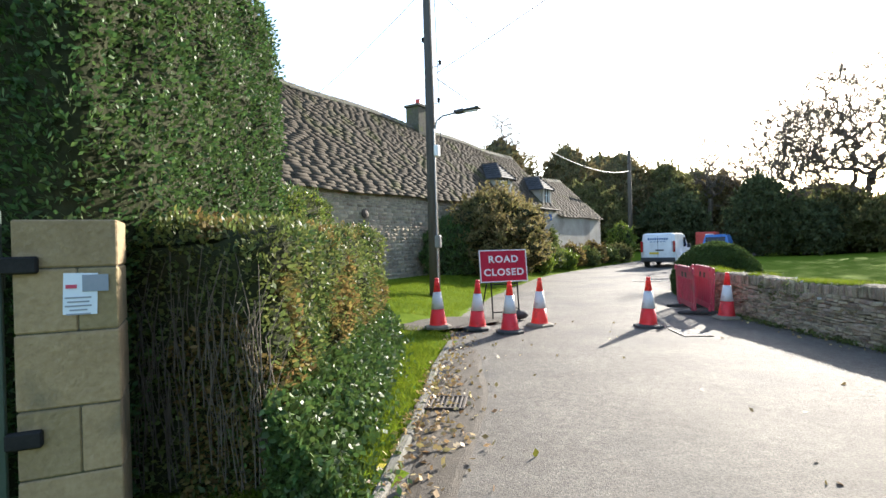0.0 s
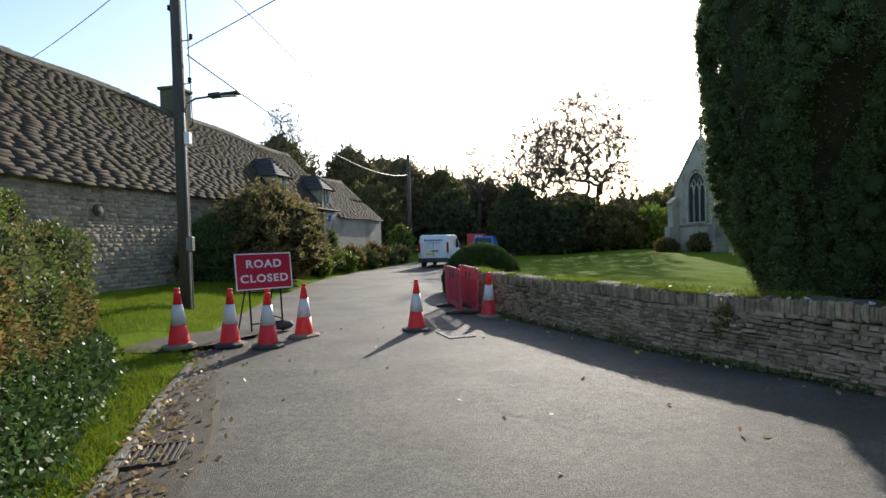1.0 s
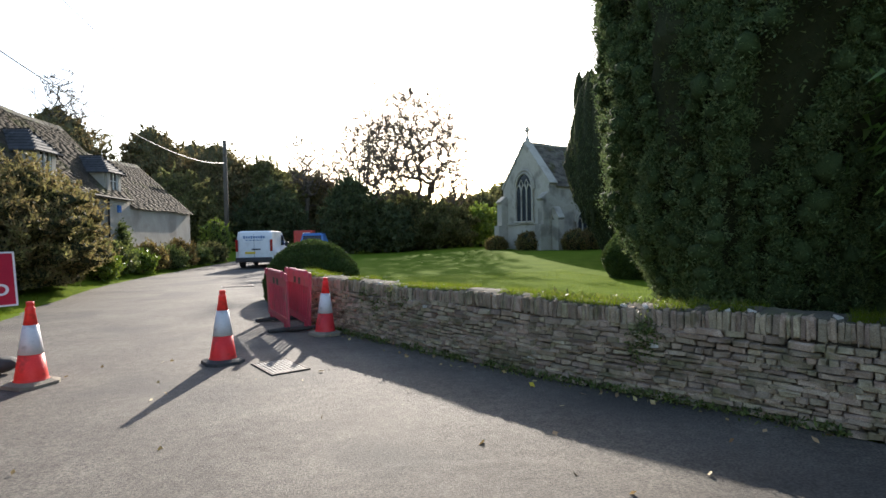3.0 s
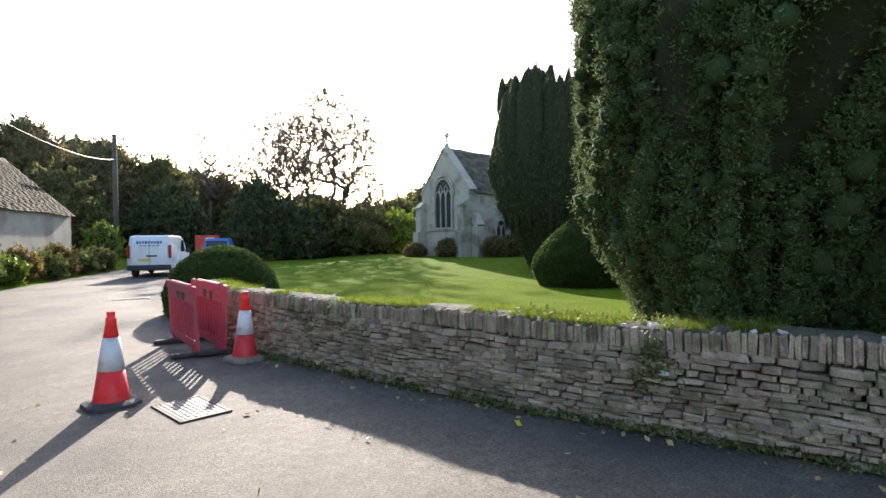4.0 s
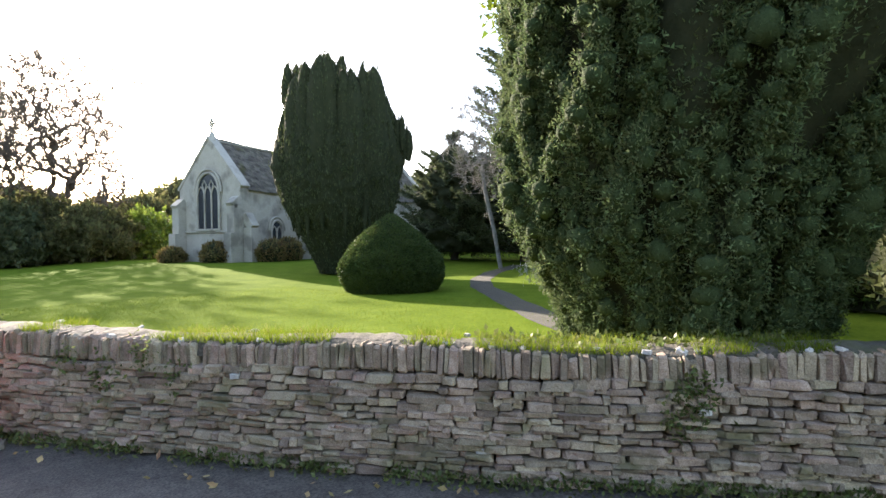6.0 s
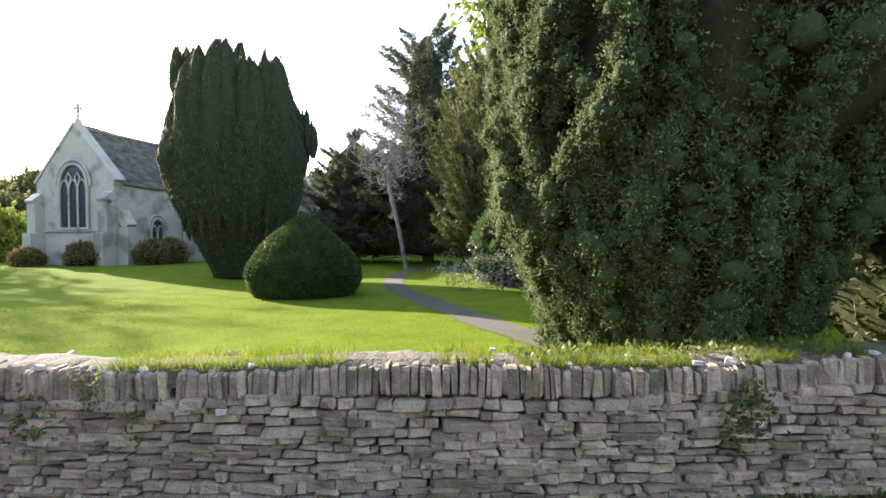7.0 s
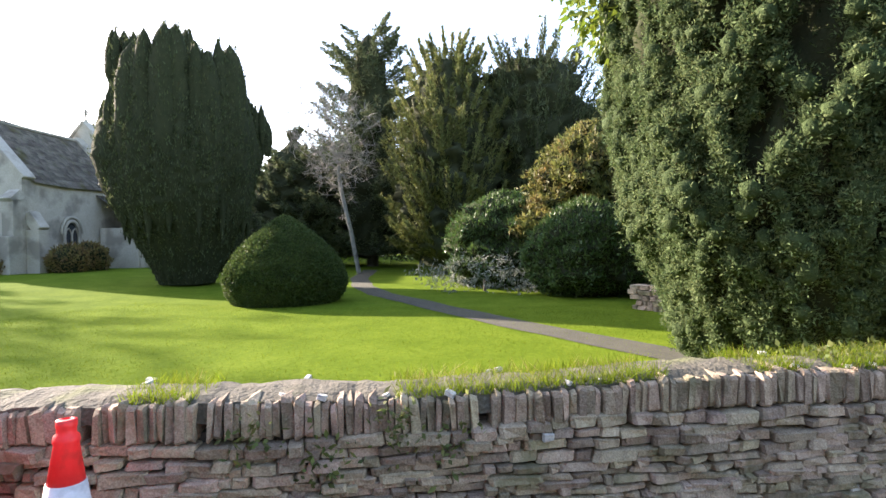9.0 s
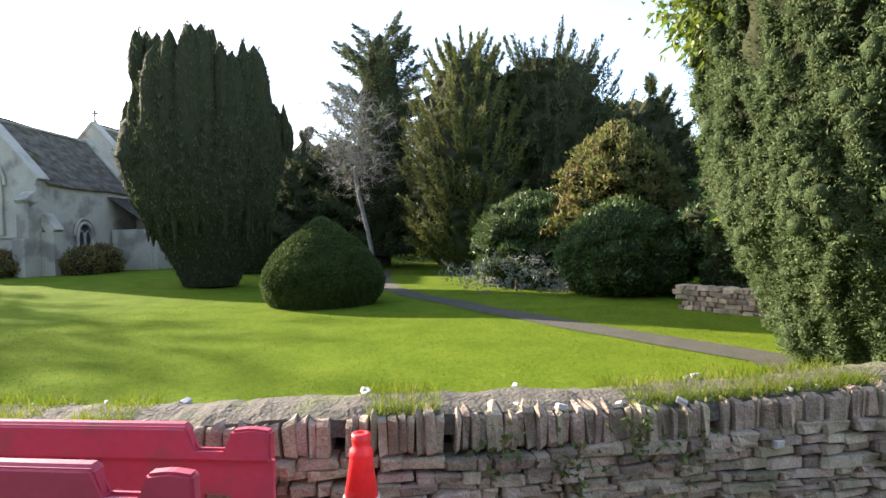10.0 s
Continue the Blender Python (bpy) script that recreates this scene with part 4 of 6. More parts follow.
# ---- road works: sign, cones, barriers ----
sign = thing("road_sign", "red and white temporary closure sign on black frame", "sign", (-3.745, 10.715, 0.0), 44.3)
tilt = pose(0, 0, 0.84, -7, 0, 0)
face = part("board", box((1.06, 0.012, 0.66), (0, 0, 0.33), 0.004), M["signred"], sign, "red sign face", tilt)
bm = bmesh.new()
for x, w in ((0, 1.06),):
    box((1.08, 0.022, 0.022), (0, -0.002, 0.66), bm=bm)
    box((1.08, 0.022, 0.022), (0, -0.002, 0.0), bm=bm)
    box((0.022, 0.022, 0.636), (0.53, -0.002, 0.33), bm=bm)
    box((0.022, 0.022, 0.636), (-0.53, -0.002, 0.33), bm=bm)
part("border", bm, M["white"], sign, "white border", tilt)


def letters(text, size, parent, m, material, label):
    cu = bpy.data.curves.new("lettering", "FONT")
    cu.body, cu.size, cu.align_x, cu.align_y, cu.extrude, cu.offset, cu.space_character = text, size, "CENTER", "CENTER", 0.002, 0.0055, 1.15
    tmp = new("lettering", cu)
    me = bpy.data.meshes.new_from_object(tmp.evaluated_get(bpy.context.evaluated_depsgraph_get()))
    bpy.data.objects.remove(tmp)
    me.materials.clear(); me.materials.append(material)
    return put("lettering", me, parent, label, m)


letters("ROAD", 0.2, sign, tilt @ pose(0, -0.011, 0.465, 90, 0, 0) @ Matrix.Diagonal((1.12, 1.0, 1, 1)), M["white"], "white capital letters")
letters("CLOSED", 0.2, sign, tilt @ pose(0, -0.011, 0.19, 90, 0, 0) @ Matrix.Diagonal((1.12, 1.0, 1, 1)), M["white"], "white capital letters")
for x in (-0.3, 0.3):
    part("front_leg", tube([(x, -0.06, 0.0), (x, 0.02, 0.8), (x, 0.06, 1.3)], 0.016, 6), M["black"], sign)
    part("back_leg", tube([(x * 0.9, 0.75, 0.0), (x * 0.9, 0.12, 1.2)], 0.016, 6), M["black"], sign)
part("crossbar", tube([(-0.3, -0.04, 0.2), (0.3, -0.04, 0.2)], 0.014, 6), M["black"], sign)
part("crossbar", tube([(-0.3, 0.02, 0.78), (0.3, 0.02, 0.78)], 0.014, 6), M["black"], sign)
part("side_bar", tube([(0.29, -0.04, 0.25), (0.27, 0.6, 0.28)], 0.012, 6), M["black"], sign)
bag = thing("sandbag", "dark sagging sandbag hung on the sign frame", "sandbag", (-3.50, 10.93, 0.03), 44)
bm = bmesh.new()
bmesh.ops.create_icosphere(bm, subdivisions=3, radius=1.0)
for v in bm.verts:
    v.co = Vector((v.co.x * 0.2, v.co.y * 0.13, 0.09 + v.co.z * 0.1)) * (1 + 0.12 * fbm(v.co.x * 2, v.co.y * 2, v.co.z * 2))
part("sack", bm, M["rubber"], bag, smooth=True)


def traffic_cone(base_mat, flat=0.0):
    c = thing("traffic_cone", "red traffic cone with white reflective sleeve on rubber base", "cone", group="cones on the road")
    # rubber foot: an eight-sided, rounded slab
    bm = bmesh.new()
    h = 0.235
    k = 0.1
    o = [(h, h - k), (h - k, h), (k - h, h), (-h, h - k), (-h, k - h), (k - h, -h), (h - k, -h), (h, k - h)]
    lo = [bm.verts.new((x * 1.03, y * 1.03, 0.0)) for x, y in o]
    hi = [bm.verts.new((x, y, 0.04)) for x, y in o]
    top_ = [bm.verts.new((x * 0.75, y * 0.75, 0.065)) for x, y in o]
    for a, b in ((lo, hi), (hi, top_)):
        for i in range(8):
            bm.faces.new((a[i], a[(i + 1) % 8], b[(i + 1) % 8], b[i]))
    bm.faces.new(lo[::-1]); bm.faces.new(top_)
    part("foot", bm, base_mat, c, "dirty recycled rubber foot")
    r = lambda z: 0.165 - (0.165 - 0.034) * (z - 0.06) / 0.86
    part("lower_cone", lathe([(0.185, 0.055), (r(0.09), 0.075), (r(0.1), 0.1), (r(0.36), 0.36)], 28), M["orange"], c, smooth=True)
    part("sleeve", lathe([(r(0.36) + 0.004, 0.36), (r(0.5) + 0.005, 0.5), (r(0.685) + 0.004, 0.685)], 28), M["sleeve"], c, "white reflective sleeve", smooth=True)
    part("upper_cone", lathe([(r(0.685), 0.685), (r(0.84), 0.84), (r(0.85) + 0.006, 0.852), (r(0.87) + 0.006, 0.875), (r(0.88) - 0.004, 0.885), (r(0.9), 0.905), (r(0.93) + 0.007, 0.915), (r(0.93) + 0.007, 0.94), (r(0.94) - 0.012, 0.945), (r(0.94) - 0.014, 0.9)], 28), M["orange"], c, smooth=True)
    return c


cone = traffic_cone(M["rubber"])
cone2 = traffic_cone(M["mud"])
cone.matrix_basis = pose(-0.9, 10.72, 0.012, 0.5, 0.8, 24)
tagged(cone, "red traffic cone with white sleeve, alone mid-road, base kicked up")
for i, (x, y, a, lx, ly, src) in enumerate(((-4.46, 9.02, 40, 1, -1, cone2), (-3.84, 9.45, 12, -1, 1, cone), (-3.13, 9.3, 28, 0.5, 0.5, cone), (-2.85, 10.22, 60, 1.5, 0, cone2))):
    if i == 3:
        cone2.matrix_basis = pose(x, y, 0.012, lx, ly, a)
    else:
        copy_thing(src, pose(x, y, 0.012 if i else 0.075, lx, ly, a))
cone6 = copy_thing(cone2, pose(0.42, 12.42, 0.005, 1.0, 1.2, 30))
tagged(cone6, "dusty red traffic cone standing beside the dry-stone wall")


def barrier(label, at, turn, lean=0.0):
    """A moulded plastic barrier two metres long, with end lugs, ribs and two feet."""
    b = thing("road_barrier", label, "barrier", at, turn, "plastic barriers by the wall")
    b.matrix_basis = pose(*at, lean, 0, turn)
    holes = [(0.17 + 0.165 * k, 0.24, 0.115, 0.52) for k in range(10)]
    panel = part("panel", wall_with_holes(1.98, 0.775, 0.022, holes, 0.0, 0.12), M["barrier"], b, "faded red moulded plastic with slots", Matrix.Translation((0, -0.011, 0)))
    o = [(0, 0.9), (1.98, 0.9), (1.98, 1.02), (1.9, 1.03), (1.82, 1.02), (1.8, 0.93), (1.66, 0.93), (1.64, 1.03), (0.34, 1.03), (0.32, 0.93), (0.18, 0.93), (0.16, 1.02), (0.08, 1.03), (0, 1.02)]
    bm = prism(o, 0.052)
    bmesh.ops.bevel(bm, geom=[e for e in bm.edges], offset=0.01, segments=2, affect="EDGES")
    part("top_edge", bm, M["barrier"], panel, "", Matrix.Translation((0, -0.001, -0.004)))
    for k in range(9):
        part("rib", box((0.045, 0.036, 0.56), (0.31 + 0.165 * k, 0.011, 0.5), 0.012), M["barrier"], panel)
    part("top_rail", box((1.3, 0.07, 0.1), (0.99, 0.012, 0.985), 0.02), M["barrier"], panel)
    for x in (0.3, 1.68):
        part("foot", box((0.1, 0.62, 0.07), (x, 0, 0.045), 0.02), M["rubber"], b, "black rubber foot")
        part("post", box((0.07, 0.06, 0.14), (x, 0, 0.12), 0.01), M["barrier"], b)
    for k in range(2):
        for yy in (-0.004, 0.026):
            part("reflector_patch", box((0.16, 0.006, 0.13), (0.8 + 0.36 * k, yy, 0.84)), M["mortar"], panel, "pale worn reflective patch")
    return b


barrier("faded red plastic barrier close against the stone wall", (0.18, 12.66, 0.0), 104.6, 2)
barrier("red plastic barrier standing at the edge of the lane", (-0.15, 12.66, 0.0), 104.2, -2)


# ---- iron covers in the road ----
mh = thing("manhole_cover", "worn steel manhole cover set flush in the tarmac", "manhole", (-0.16, 10.24, 0.014), 24)
part("plate", box((0.4, 0.66, 0.02), (0, 0, 0.004), 0.004), M["steel"], mh)
bm = bmesh.new()
for i in range(8):
    for j in range(13):
        box((0.026, 0.011, 0.006), (-0.165 + i * 0.047, -0.3 + j * 0.05, 0.017), rot=(0, 0, 45 if (i + j) % 2 else -45), bm=bm)
part("tread_studs", bm, M["steel"], mh)["kind"] = "stuff"
for sx, sy, w, h in ((0, 0.355, 0.48, 0.04), (0, -0.355, 0.48, 0.04), (0.222, 0, 0.036, 0.668), (-0.222, 0, 0.036, 0.668)):
    part("frame_bar", box((w, h, 0.026), (sx, sy, 0.004), 0.004), M["iron"], mh)
mh2 = thing("manhole_cover", "small dark cover plate in the tarmac up the lane", "manhole", (-2.3, 22.6, 0.012), 10)
part("plate", box((0.95, 0.6, 0.02), (0, 0, 0.006), 0.004), M["iron"], mh2)
part("frame", box((1.05, 0.7, 0.014), (0, 0, 0.002), 0.004), M["steel"], mh2)
gr = thing("gully_grate", "rusty iron gully grate half covered by leaves", "drain", (-2.27, 4.88, 0.012), 20)
for i in range(9):
    part("bar", box((0.022, 0.4, 0.02), (-0.2 + i * 0.05, 0, 0.006), 0.003), M["iron"], gr)
bm = bmesh.new()
for sx, sy, w, h in ((0, 0.215, 0.5, 0.03), (0, -0.215, 0.5, 0.03), (0.24, 0, 0.03, 0.398), (-0.24, 0, 0.03, 0.398)):
    box((w, h, 0.024), (sx, sy, 0.006), 0.003, bm=bm)
part("frame", bm, M["iron"], gr)
# thin black sheet that stands in for the darkness below the bars
part("pit", box((0.44, 0.39, 0.004), (0, 0, -0.001)), M["black"], gr)


# ---- vehicles ----
def wheel(parent, x, y, r=0.33, w=0.22):
    wh = put("wheel", None, parent, "", pose(x, y, r, 0, 0, 0))
    rim = lathe([(r * 0.55, -w * 0.42), (r * 0.62, -w * 0.46), (r * 0.2, -w * 0.3), (r * 0.2, w * 0.3), (r * 0.62, w * 0.46), (r * 0.55, w * 0.42)], 20)
    part("rim", rim, M["metal"], wh, "", pose(0, 0, 0, 0, 90, 0))
    ty = lathe([(r * 0.62, -w * 0.5), (r * 0.93, -w * 0.5), (r, -w * 0.35), (r, w * 0.35), (r * 0.93, w * 0.5), (r * 0.62, w * 0.5)], 28)
    part("tyre", ty, M["rubber"], wh, "black rubber tyre", pose(0, 0, 0, 0, 90, 0))
    return wh


def van_body(outline, width, tumble=0.1):
    """A body from its side outline (y along, z up): rounded across with a slight tumblehome."""
    bm = bmesh.new()
    rows = [(-1.0, 0.0), (-1.0, 1.0), (-0.9, 1.0), (0.9, 1.0), (1.0, 1.0)]
    secs = []
    for f in (-1.0, -0.94, -0.8, 0.8, 0.94, 1.0):
        k = 1 - 0.035 * (abs(f) > 0.9) - 0.02 * (abs(f) > 0.97)
        cy = sum(p[0] for p in outline) / len(outline)
        secs.append([bm.verts.new((f * width / 2 * (1 - tumble * max(0, (z - 1.0)) / 1.0 * (abs(f) > 0.7)), cy + (y - cy) * k, 0.9 + (z - 0.9) * (k if z > 0.9 else 1))) for y, z in outline])
    n = len(outline)
    for a, b in zip(secs, secs[1:]):
        for i in range(n):
            bm.faces.new((a[i], b[i], b[(i + 1) % n], a[(i + 1) % n]))
    bm.faces.new(secs[0]); bm.faces.new(secs[-1][::-1])
    return bm


van = thing("van", "white panel van with blue lettering, parked up the lane", "van", (-2.88, 33.3, 0.02), -6.5)
o = [(0.0, 0.42), (0.0, 1.0), (0.03, 1.5), (0.12, 1.9), (0.25, 1.97), (3.0, 1.97), (3.35, 1.9), (4.05, 1.3), (4.85, 1.05), (5.0, 0.85), (5.0, 0.4), (4.4, 0.3), (0.5, 0.3)]
part("body", van_body(o, 1.92), M["vanpaint"], van, "glossy white paint")
part("rear_bumper", box((1.86, 0.16, 0.24), (0, -0.03, 0.46), 0.04, segs=2), M["darkplastic"], van)
for x in (-0.88, 0.88):
    part("tail_lamp", box((0.12, 0.1, 0.62), (x, -0.005, 1.2), 0.02), M["redlens"], van, "red tail lamp")
part("door_seam", box((0.014, 0.012, 1.3), (0.0, -0.006, 1.15)), M["darkplastic"], van)
part("handle_bar", box((0.46, 0.04, 0.07), (0.1, -0.02, 1.0), 0.015), M["darkplastic"], van)
part("number_plate", box((0.52, 0.014, 0.11), (-0.2, -0.02, 0.82), 0.003), M["yellow"], van, "yellow plate with plain bars")
bm = bmesh.new()
for i in range(9):
    box((0.085, 0.008, 0.14 if i in (0, 3, 7) else 0.1), (-0.5 + i * 0.125, 0.01, 1.64), rot=(-4, 0, 0), bm=bm)
part("lettering_bars", bm, M["bluelet"], van, "blue lettering as plain bars", Matrix.Translation((0, -0.005, 0)))
bm = bmesh.new()
for i in range(5):
    box((0.13, 0.01, 0.035), (-0.36 + i * 0.18, -0.004, 1.48), bm=bm)
part("lettering_bars", bm, M["bluelet"], van)
for sx in (-1, 1):
    bm = bmesh.new()
    q = [bm.verts.new((sx * 0.93, y, z)) for y, z in ((2.55, 1.15), (3.75, 1.15), (3.2, 1.72), (2.6, 1.74))]
    bm.faces.new(q)
    bmesh.ops.solidify(bm, geom=bm.faces[:], thickness=0.05)
    part("side_window", bm, M["glass"], van)
    part("wing_mirror", box((0.2, 0.12, 0.24), (sx * 1.08, 3.5, 1.2), 0.03), M["darkplastic"], van)
    wheel(van, sx * 0.82, 0.95)
    wheel(van, sx * 0.82, 4.1)

car = thing("car", "small blue car parked beyond the clipped bush", "car", (-0.05, 42.0, 0.02), -8)
o = [(0.0, 0.35), (0.0, 1.0), (0.3, 1.2), (0.6, 1.86), (2.4, 1.88), (3.0, 1.2), (4.0, 1.0), (4.1, 0.4), (3.6, 0.25), (0.5, 0.25)]
part("body", van_body(o, 1.75, 0.25), M["bluepaint"], car, "glossy blue paint")
bm = box((1.25, 0.03, 0.36), (0, 0.42, 1.52), 0.03, (-24, 0, 0))
part("rear_window", bm, M["glass"], car)
for x in (-0.72, 0.72):
    part("tail_lamp", box((0.2, 0.08, 0.16), (x, 0.0, 0.82), 0.02), M["redlens"], car)
    wheel(car, x, 0.75, 0.3, 0.18)
    wheel(car, x, 3.3, 0.3, 0.18)
cabin = thing("site_cabin", "red steel site cabin with a pale door", "cabin", (-0.75, 49.0, 0.0), -8)
part("shell", box((1.5, 1.8, 2.1), (0, 0.9, 1.1), 0.04), M["redpaint"], cabin)
bm = bmesh.new()
for i in range(7):
    box((0.06, 0.03, 1.95), (-0.65 + i * 0.215, -0.012, 1.12), 0.008, bm=bm)
part("ribs", bm, M["redpaint"], cabin)
part("door", box((0.6, 0.05, 1.75), (0.3, -0.035, 1.1), 0.01), M["white"], cabin, "pale door")
part("skid", box((1.4, 1.7, 0.1), (0, 0.9, 0.04)), M["black"], cabin)


# ---- gate pier and gate beside the near hedge ----
def coursed_pier(name, label, at, turn, w, d, heights, cap, material):
    p = thing(name, label, "gate pier", at, turn)
    z = 0.0
    for i, h in enumerate(heights):
        split = i % 2
        if split:
            part("block", box((w * 0.6 - 0.004, d, h - 0.008), (-w * 0.2, 0, z + h / 2), 0.008), material, p)
            part("block", box((w * 0.4 - 0.004, d, h - 0.008), (w * 0.3, 0, z + h / 2), 0.008), material, p)
        else:
            part("block", box((w, d, h - 0.008), (0, 0, z + h / 2), 0.008), material, p)
        z += h
    part("joint_core", box((w - 0.02, d - 0.02, z - 0.01), (0, 0, z / 2)), M["mortar"], p)
    if cap is None:
        return p
    cb = bmesh.new()
    hw, hd = w / 2 + cap, d / 2 + cap
    lo = [cb.verts.new((x, y, z)) for x, y in ((-hw, -hd), (hw, -hd), (hw, hd), (-hw, hd))]
    hi = [cb.verts.new((x, y, z + 0.08)) for x, y in ((-hw, -hd), (hw, -hd), (hw, hd), (-hw, hd))]
    ap = cb.verts.new((0, 0, z + 0.2))
    cb.faces.new(lo[::-1])
    for i in range(4):
        cb.faces.new((lo[i], lo[(i + 1) % 4], hi[(i + 1) % 4], hi[i])); cb.faces.new((hi[i], hi[(i + 1) % 4], ap))
    part("cap_stone", cb, M["mortar"], p, "weathered pyramid cap stone")
    return p


pier = coursed_pier("gate_pier", "tall honey-coloured dressed stone gate pier", (-2.93, 1.68, -0.02), 52, 0.47, 0.45, [0.5, 0.36, 0.4, 0.34, 0.26], None, M["ashlar"])
notice = part("notice", box((0.155, 0.006, 0.22), (0.06, -0.23, 1.46), rot=(0, 2, 0)), M["paper"], pier, "sun-faded laminated notice")
for i, w in enumerate((0.12, 0.1, 0.12, 0.08, 0.11)):
    part("print_bar", box((w, 0.004, 0.008), (0.05, -0.235, 1.44 - i * 0.022)), M["inkgrey"], notice)
part("print_bar", box((0.05, 0.004, 0.02), (0.02, -0.235, 1.5)), M["inkred"], notice, "red printed bar")
part("print_bar", box((0.12, 0.005, 0.09), (0.13, -0.2355, 1.515)), M["inkgrey"], notice)
for z in (0.72, 1.62):
    part("hinge", box((0.16, 0.05, 0.09), (-0.2, -0.24, z), 0.01), M["black"], pier, "black iron gate hinge")
gate = thing("garden_gate", "dark green boarded gate, standing closed", "gate", (-2.93, 1.68, -0.02), 52)
for i in range(7):
    part("board", box((0.13, 0.04, 1.85), (-0.34 - i * 0.135, -0.22, 0.98), 0.006), M["gategreen"], gate)
for z in (0.35, 1.55):
    part("rail", box((0.95, 0.04, 0.11), (-0.75, -0.18, z), 0.006), M["gategreen"], gate)

pier2 = coursed_pier("gate_pier", "square rubble gate pier ending the dry-stone wall", (4.93, 6.19, -0.02), -55, 0.62, 0.62, [0.3, 0.26, 0.3, 0.24, 0.2], 0.05, M["mortar"])


# ---- plants ----
def evergreen(name, label, category, at, profile, leaf, n, L, W, seed, nth=72, nz=64, amp=0.14, freq=1.4, squash=0.35, tufts=0, each=30, size=0.35, up=0.9, out=0.6, sx=1.0, sy=1.0, trunk=0.16, inset=0.0, loose=0.7, group="", lobes=(), hull=True, core_mat=None):
    """A dense crown: a hull coloured as its shaded inside, with leaves and tufts over it, and a trunk at its foot."""
    r = np.random.default_rng(seed)
    t = thing(name, label, category, at, group=group)
    V, F = radial_hull(profile, nth, nz, amp, freq, squash, seed * 3.7, sx, sy)
    extra = []
    for dx, dy, prof, k in lobes:
        sv, sf = radial_hull(prof, 28, 30, amp * 1.2, freq, squash, seed + k * 2.1)
        extra.append((sv + np.array([dx, dy, 0.0]), sf))
    AV, AF = join((V, F), *extra) if extra else (V, F)
    shrink = AV.copy()
    shrink[:len(V), :2] *= 1 - inset - 0.03
    # solid hull; its colour stands in for shade between the leaves
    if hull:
        put("inner_foliage", np_mesh("inner_foliage", shrink, AF, core_mat or M["inner"], True), t, "solid inner hull toned as the shaded inside of the crown")
    ls = []
    if n:
        ls.append(foliage(AV, AF, n, L, W, r, out, up * 0.6, loose, depth=L * 0.5))
    if tufts:
        ls.append(sprays(AV, AF, tufts, each, size, L, W, r, out, up))
    put("crown", np_mesh("crown", *join(*ls), leaf), t)
    if trunk:
        part("trunk", tube([(0, 0, -0.1), (0.02, 0, profile[0][0] + (profile[-1][0] - profile[0][0]) * 0.3)], [trunk, trunk * 0.7], 9), M["bark"], t)
    return t


def gz3(x, y, dz=0.0):
    return (x, y, ground_z(x, y) + dz)


def limbed_tree(name, label, category, at, profile, leaf, count, each, L, W, seed, rise=0.2, tip=0.0, plume=0.5, hang=0.0, trunk=0.3, core=0.55, group=""):
    """A tree of many separate limbs that run from the trunk to an uneven outline, each clothed in its own plume of foliage."""
    r = np.random.default_rng(seed)
    t = thing(name, label, category, at, group=group)
    hs, rs = [p[0] for p in profile], [p[1] for p in profile]
    zz = np.linspace(hs[0], hs[-1], 200)
    wt = np.interp(zz, hs, rs) + 0.25
    z = r.choice(zz, count, p=wt / wt.sum()) + r.normal(0, 0.1, count)
    a = r.uniform(0, 2 * math.pi, count)
    R = np.interp(z, hs, rs) * r.uniform(0.72, 1.12, count)
    root = np.stack([0 * R, 0 * R, np.clip(z - rise * R, 0.4, hs[-1] - 0.6)], 1)
    end = np.stack([R * np.cos(a), R * np.sin(a), z], 1)
    up = tip * r.uniform(0.3, 1.3, count)

    def at_u(k, u):
        return root[k] + (end[k] - root[k]) * u[:, None] + np.stack([0 * u, 0 * u, up[k] * u ** 3], 1)

    k = np.repeat(np.arange(count), each)
    u = r.uniform(0.25, 1.0, len(k)) ** 0.75
    P = at_u(k, u)
    T = unit(at_u(k, u + 0.04) - P)
    wide = plume * np.clip(0.35 + 0.25 * R[k], 0.4, 1.2)
    P = P + r.normal(size=P.shape) * (wide * (1.12 - u))[:, None] * np.array([0.5, 0.5, 0.42])
    D = unit(T * 0.8 + r.normal(size=P.shape) * 0.45 + np.array([0, 0, hang]))
    put("crown", np_mesh("crown", *needles(P, D, L, W, r), leaf), t)
    wood = []
    for q in range(0, count, 4):
        pts = [Vector(p) for p in at_u(np.full(6, q), np.linspace(0, 0.95, 6))]
        wood.append((pts, [0.05 * (1 - 0.16 * i) for i in range(6)]))
    put("limb_wood", limb_mesh("limb_wood", wood, M["bark"], 3), t, "dark bare inner limbs")["kind"] = "stuff"
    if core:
        # added core hull, coloured dark as the shade behind the limbs
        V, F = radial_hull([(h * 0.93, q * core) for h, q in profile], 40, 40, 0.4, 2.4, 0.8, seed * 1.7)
        put("inner_foliage", np_mesh("inner_foliage", V, F, M["inner"], True), t, "solid inner hull toned as the shaded inside of the crown")
    part("trunk", tube([(0, 0, -0.1), (0.02, 0, hs[-1] * 0.5), (0, 0, hs[-1] * 0.94)], [trunk, trunk * 0.6, 0.04], 9), M["bark"], t)
    return t


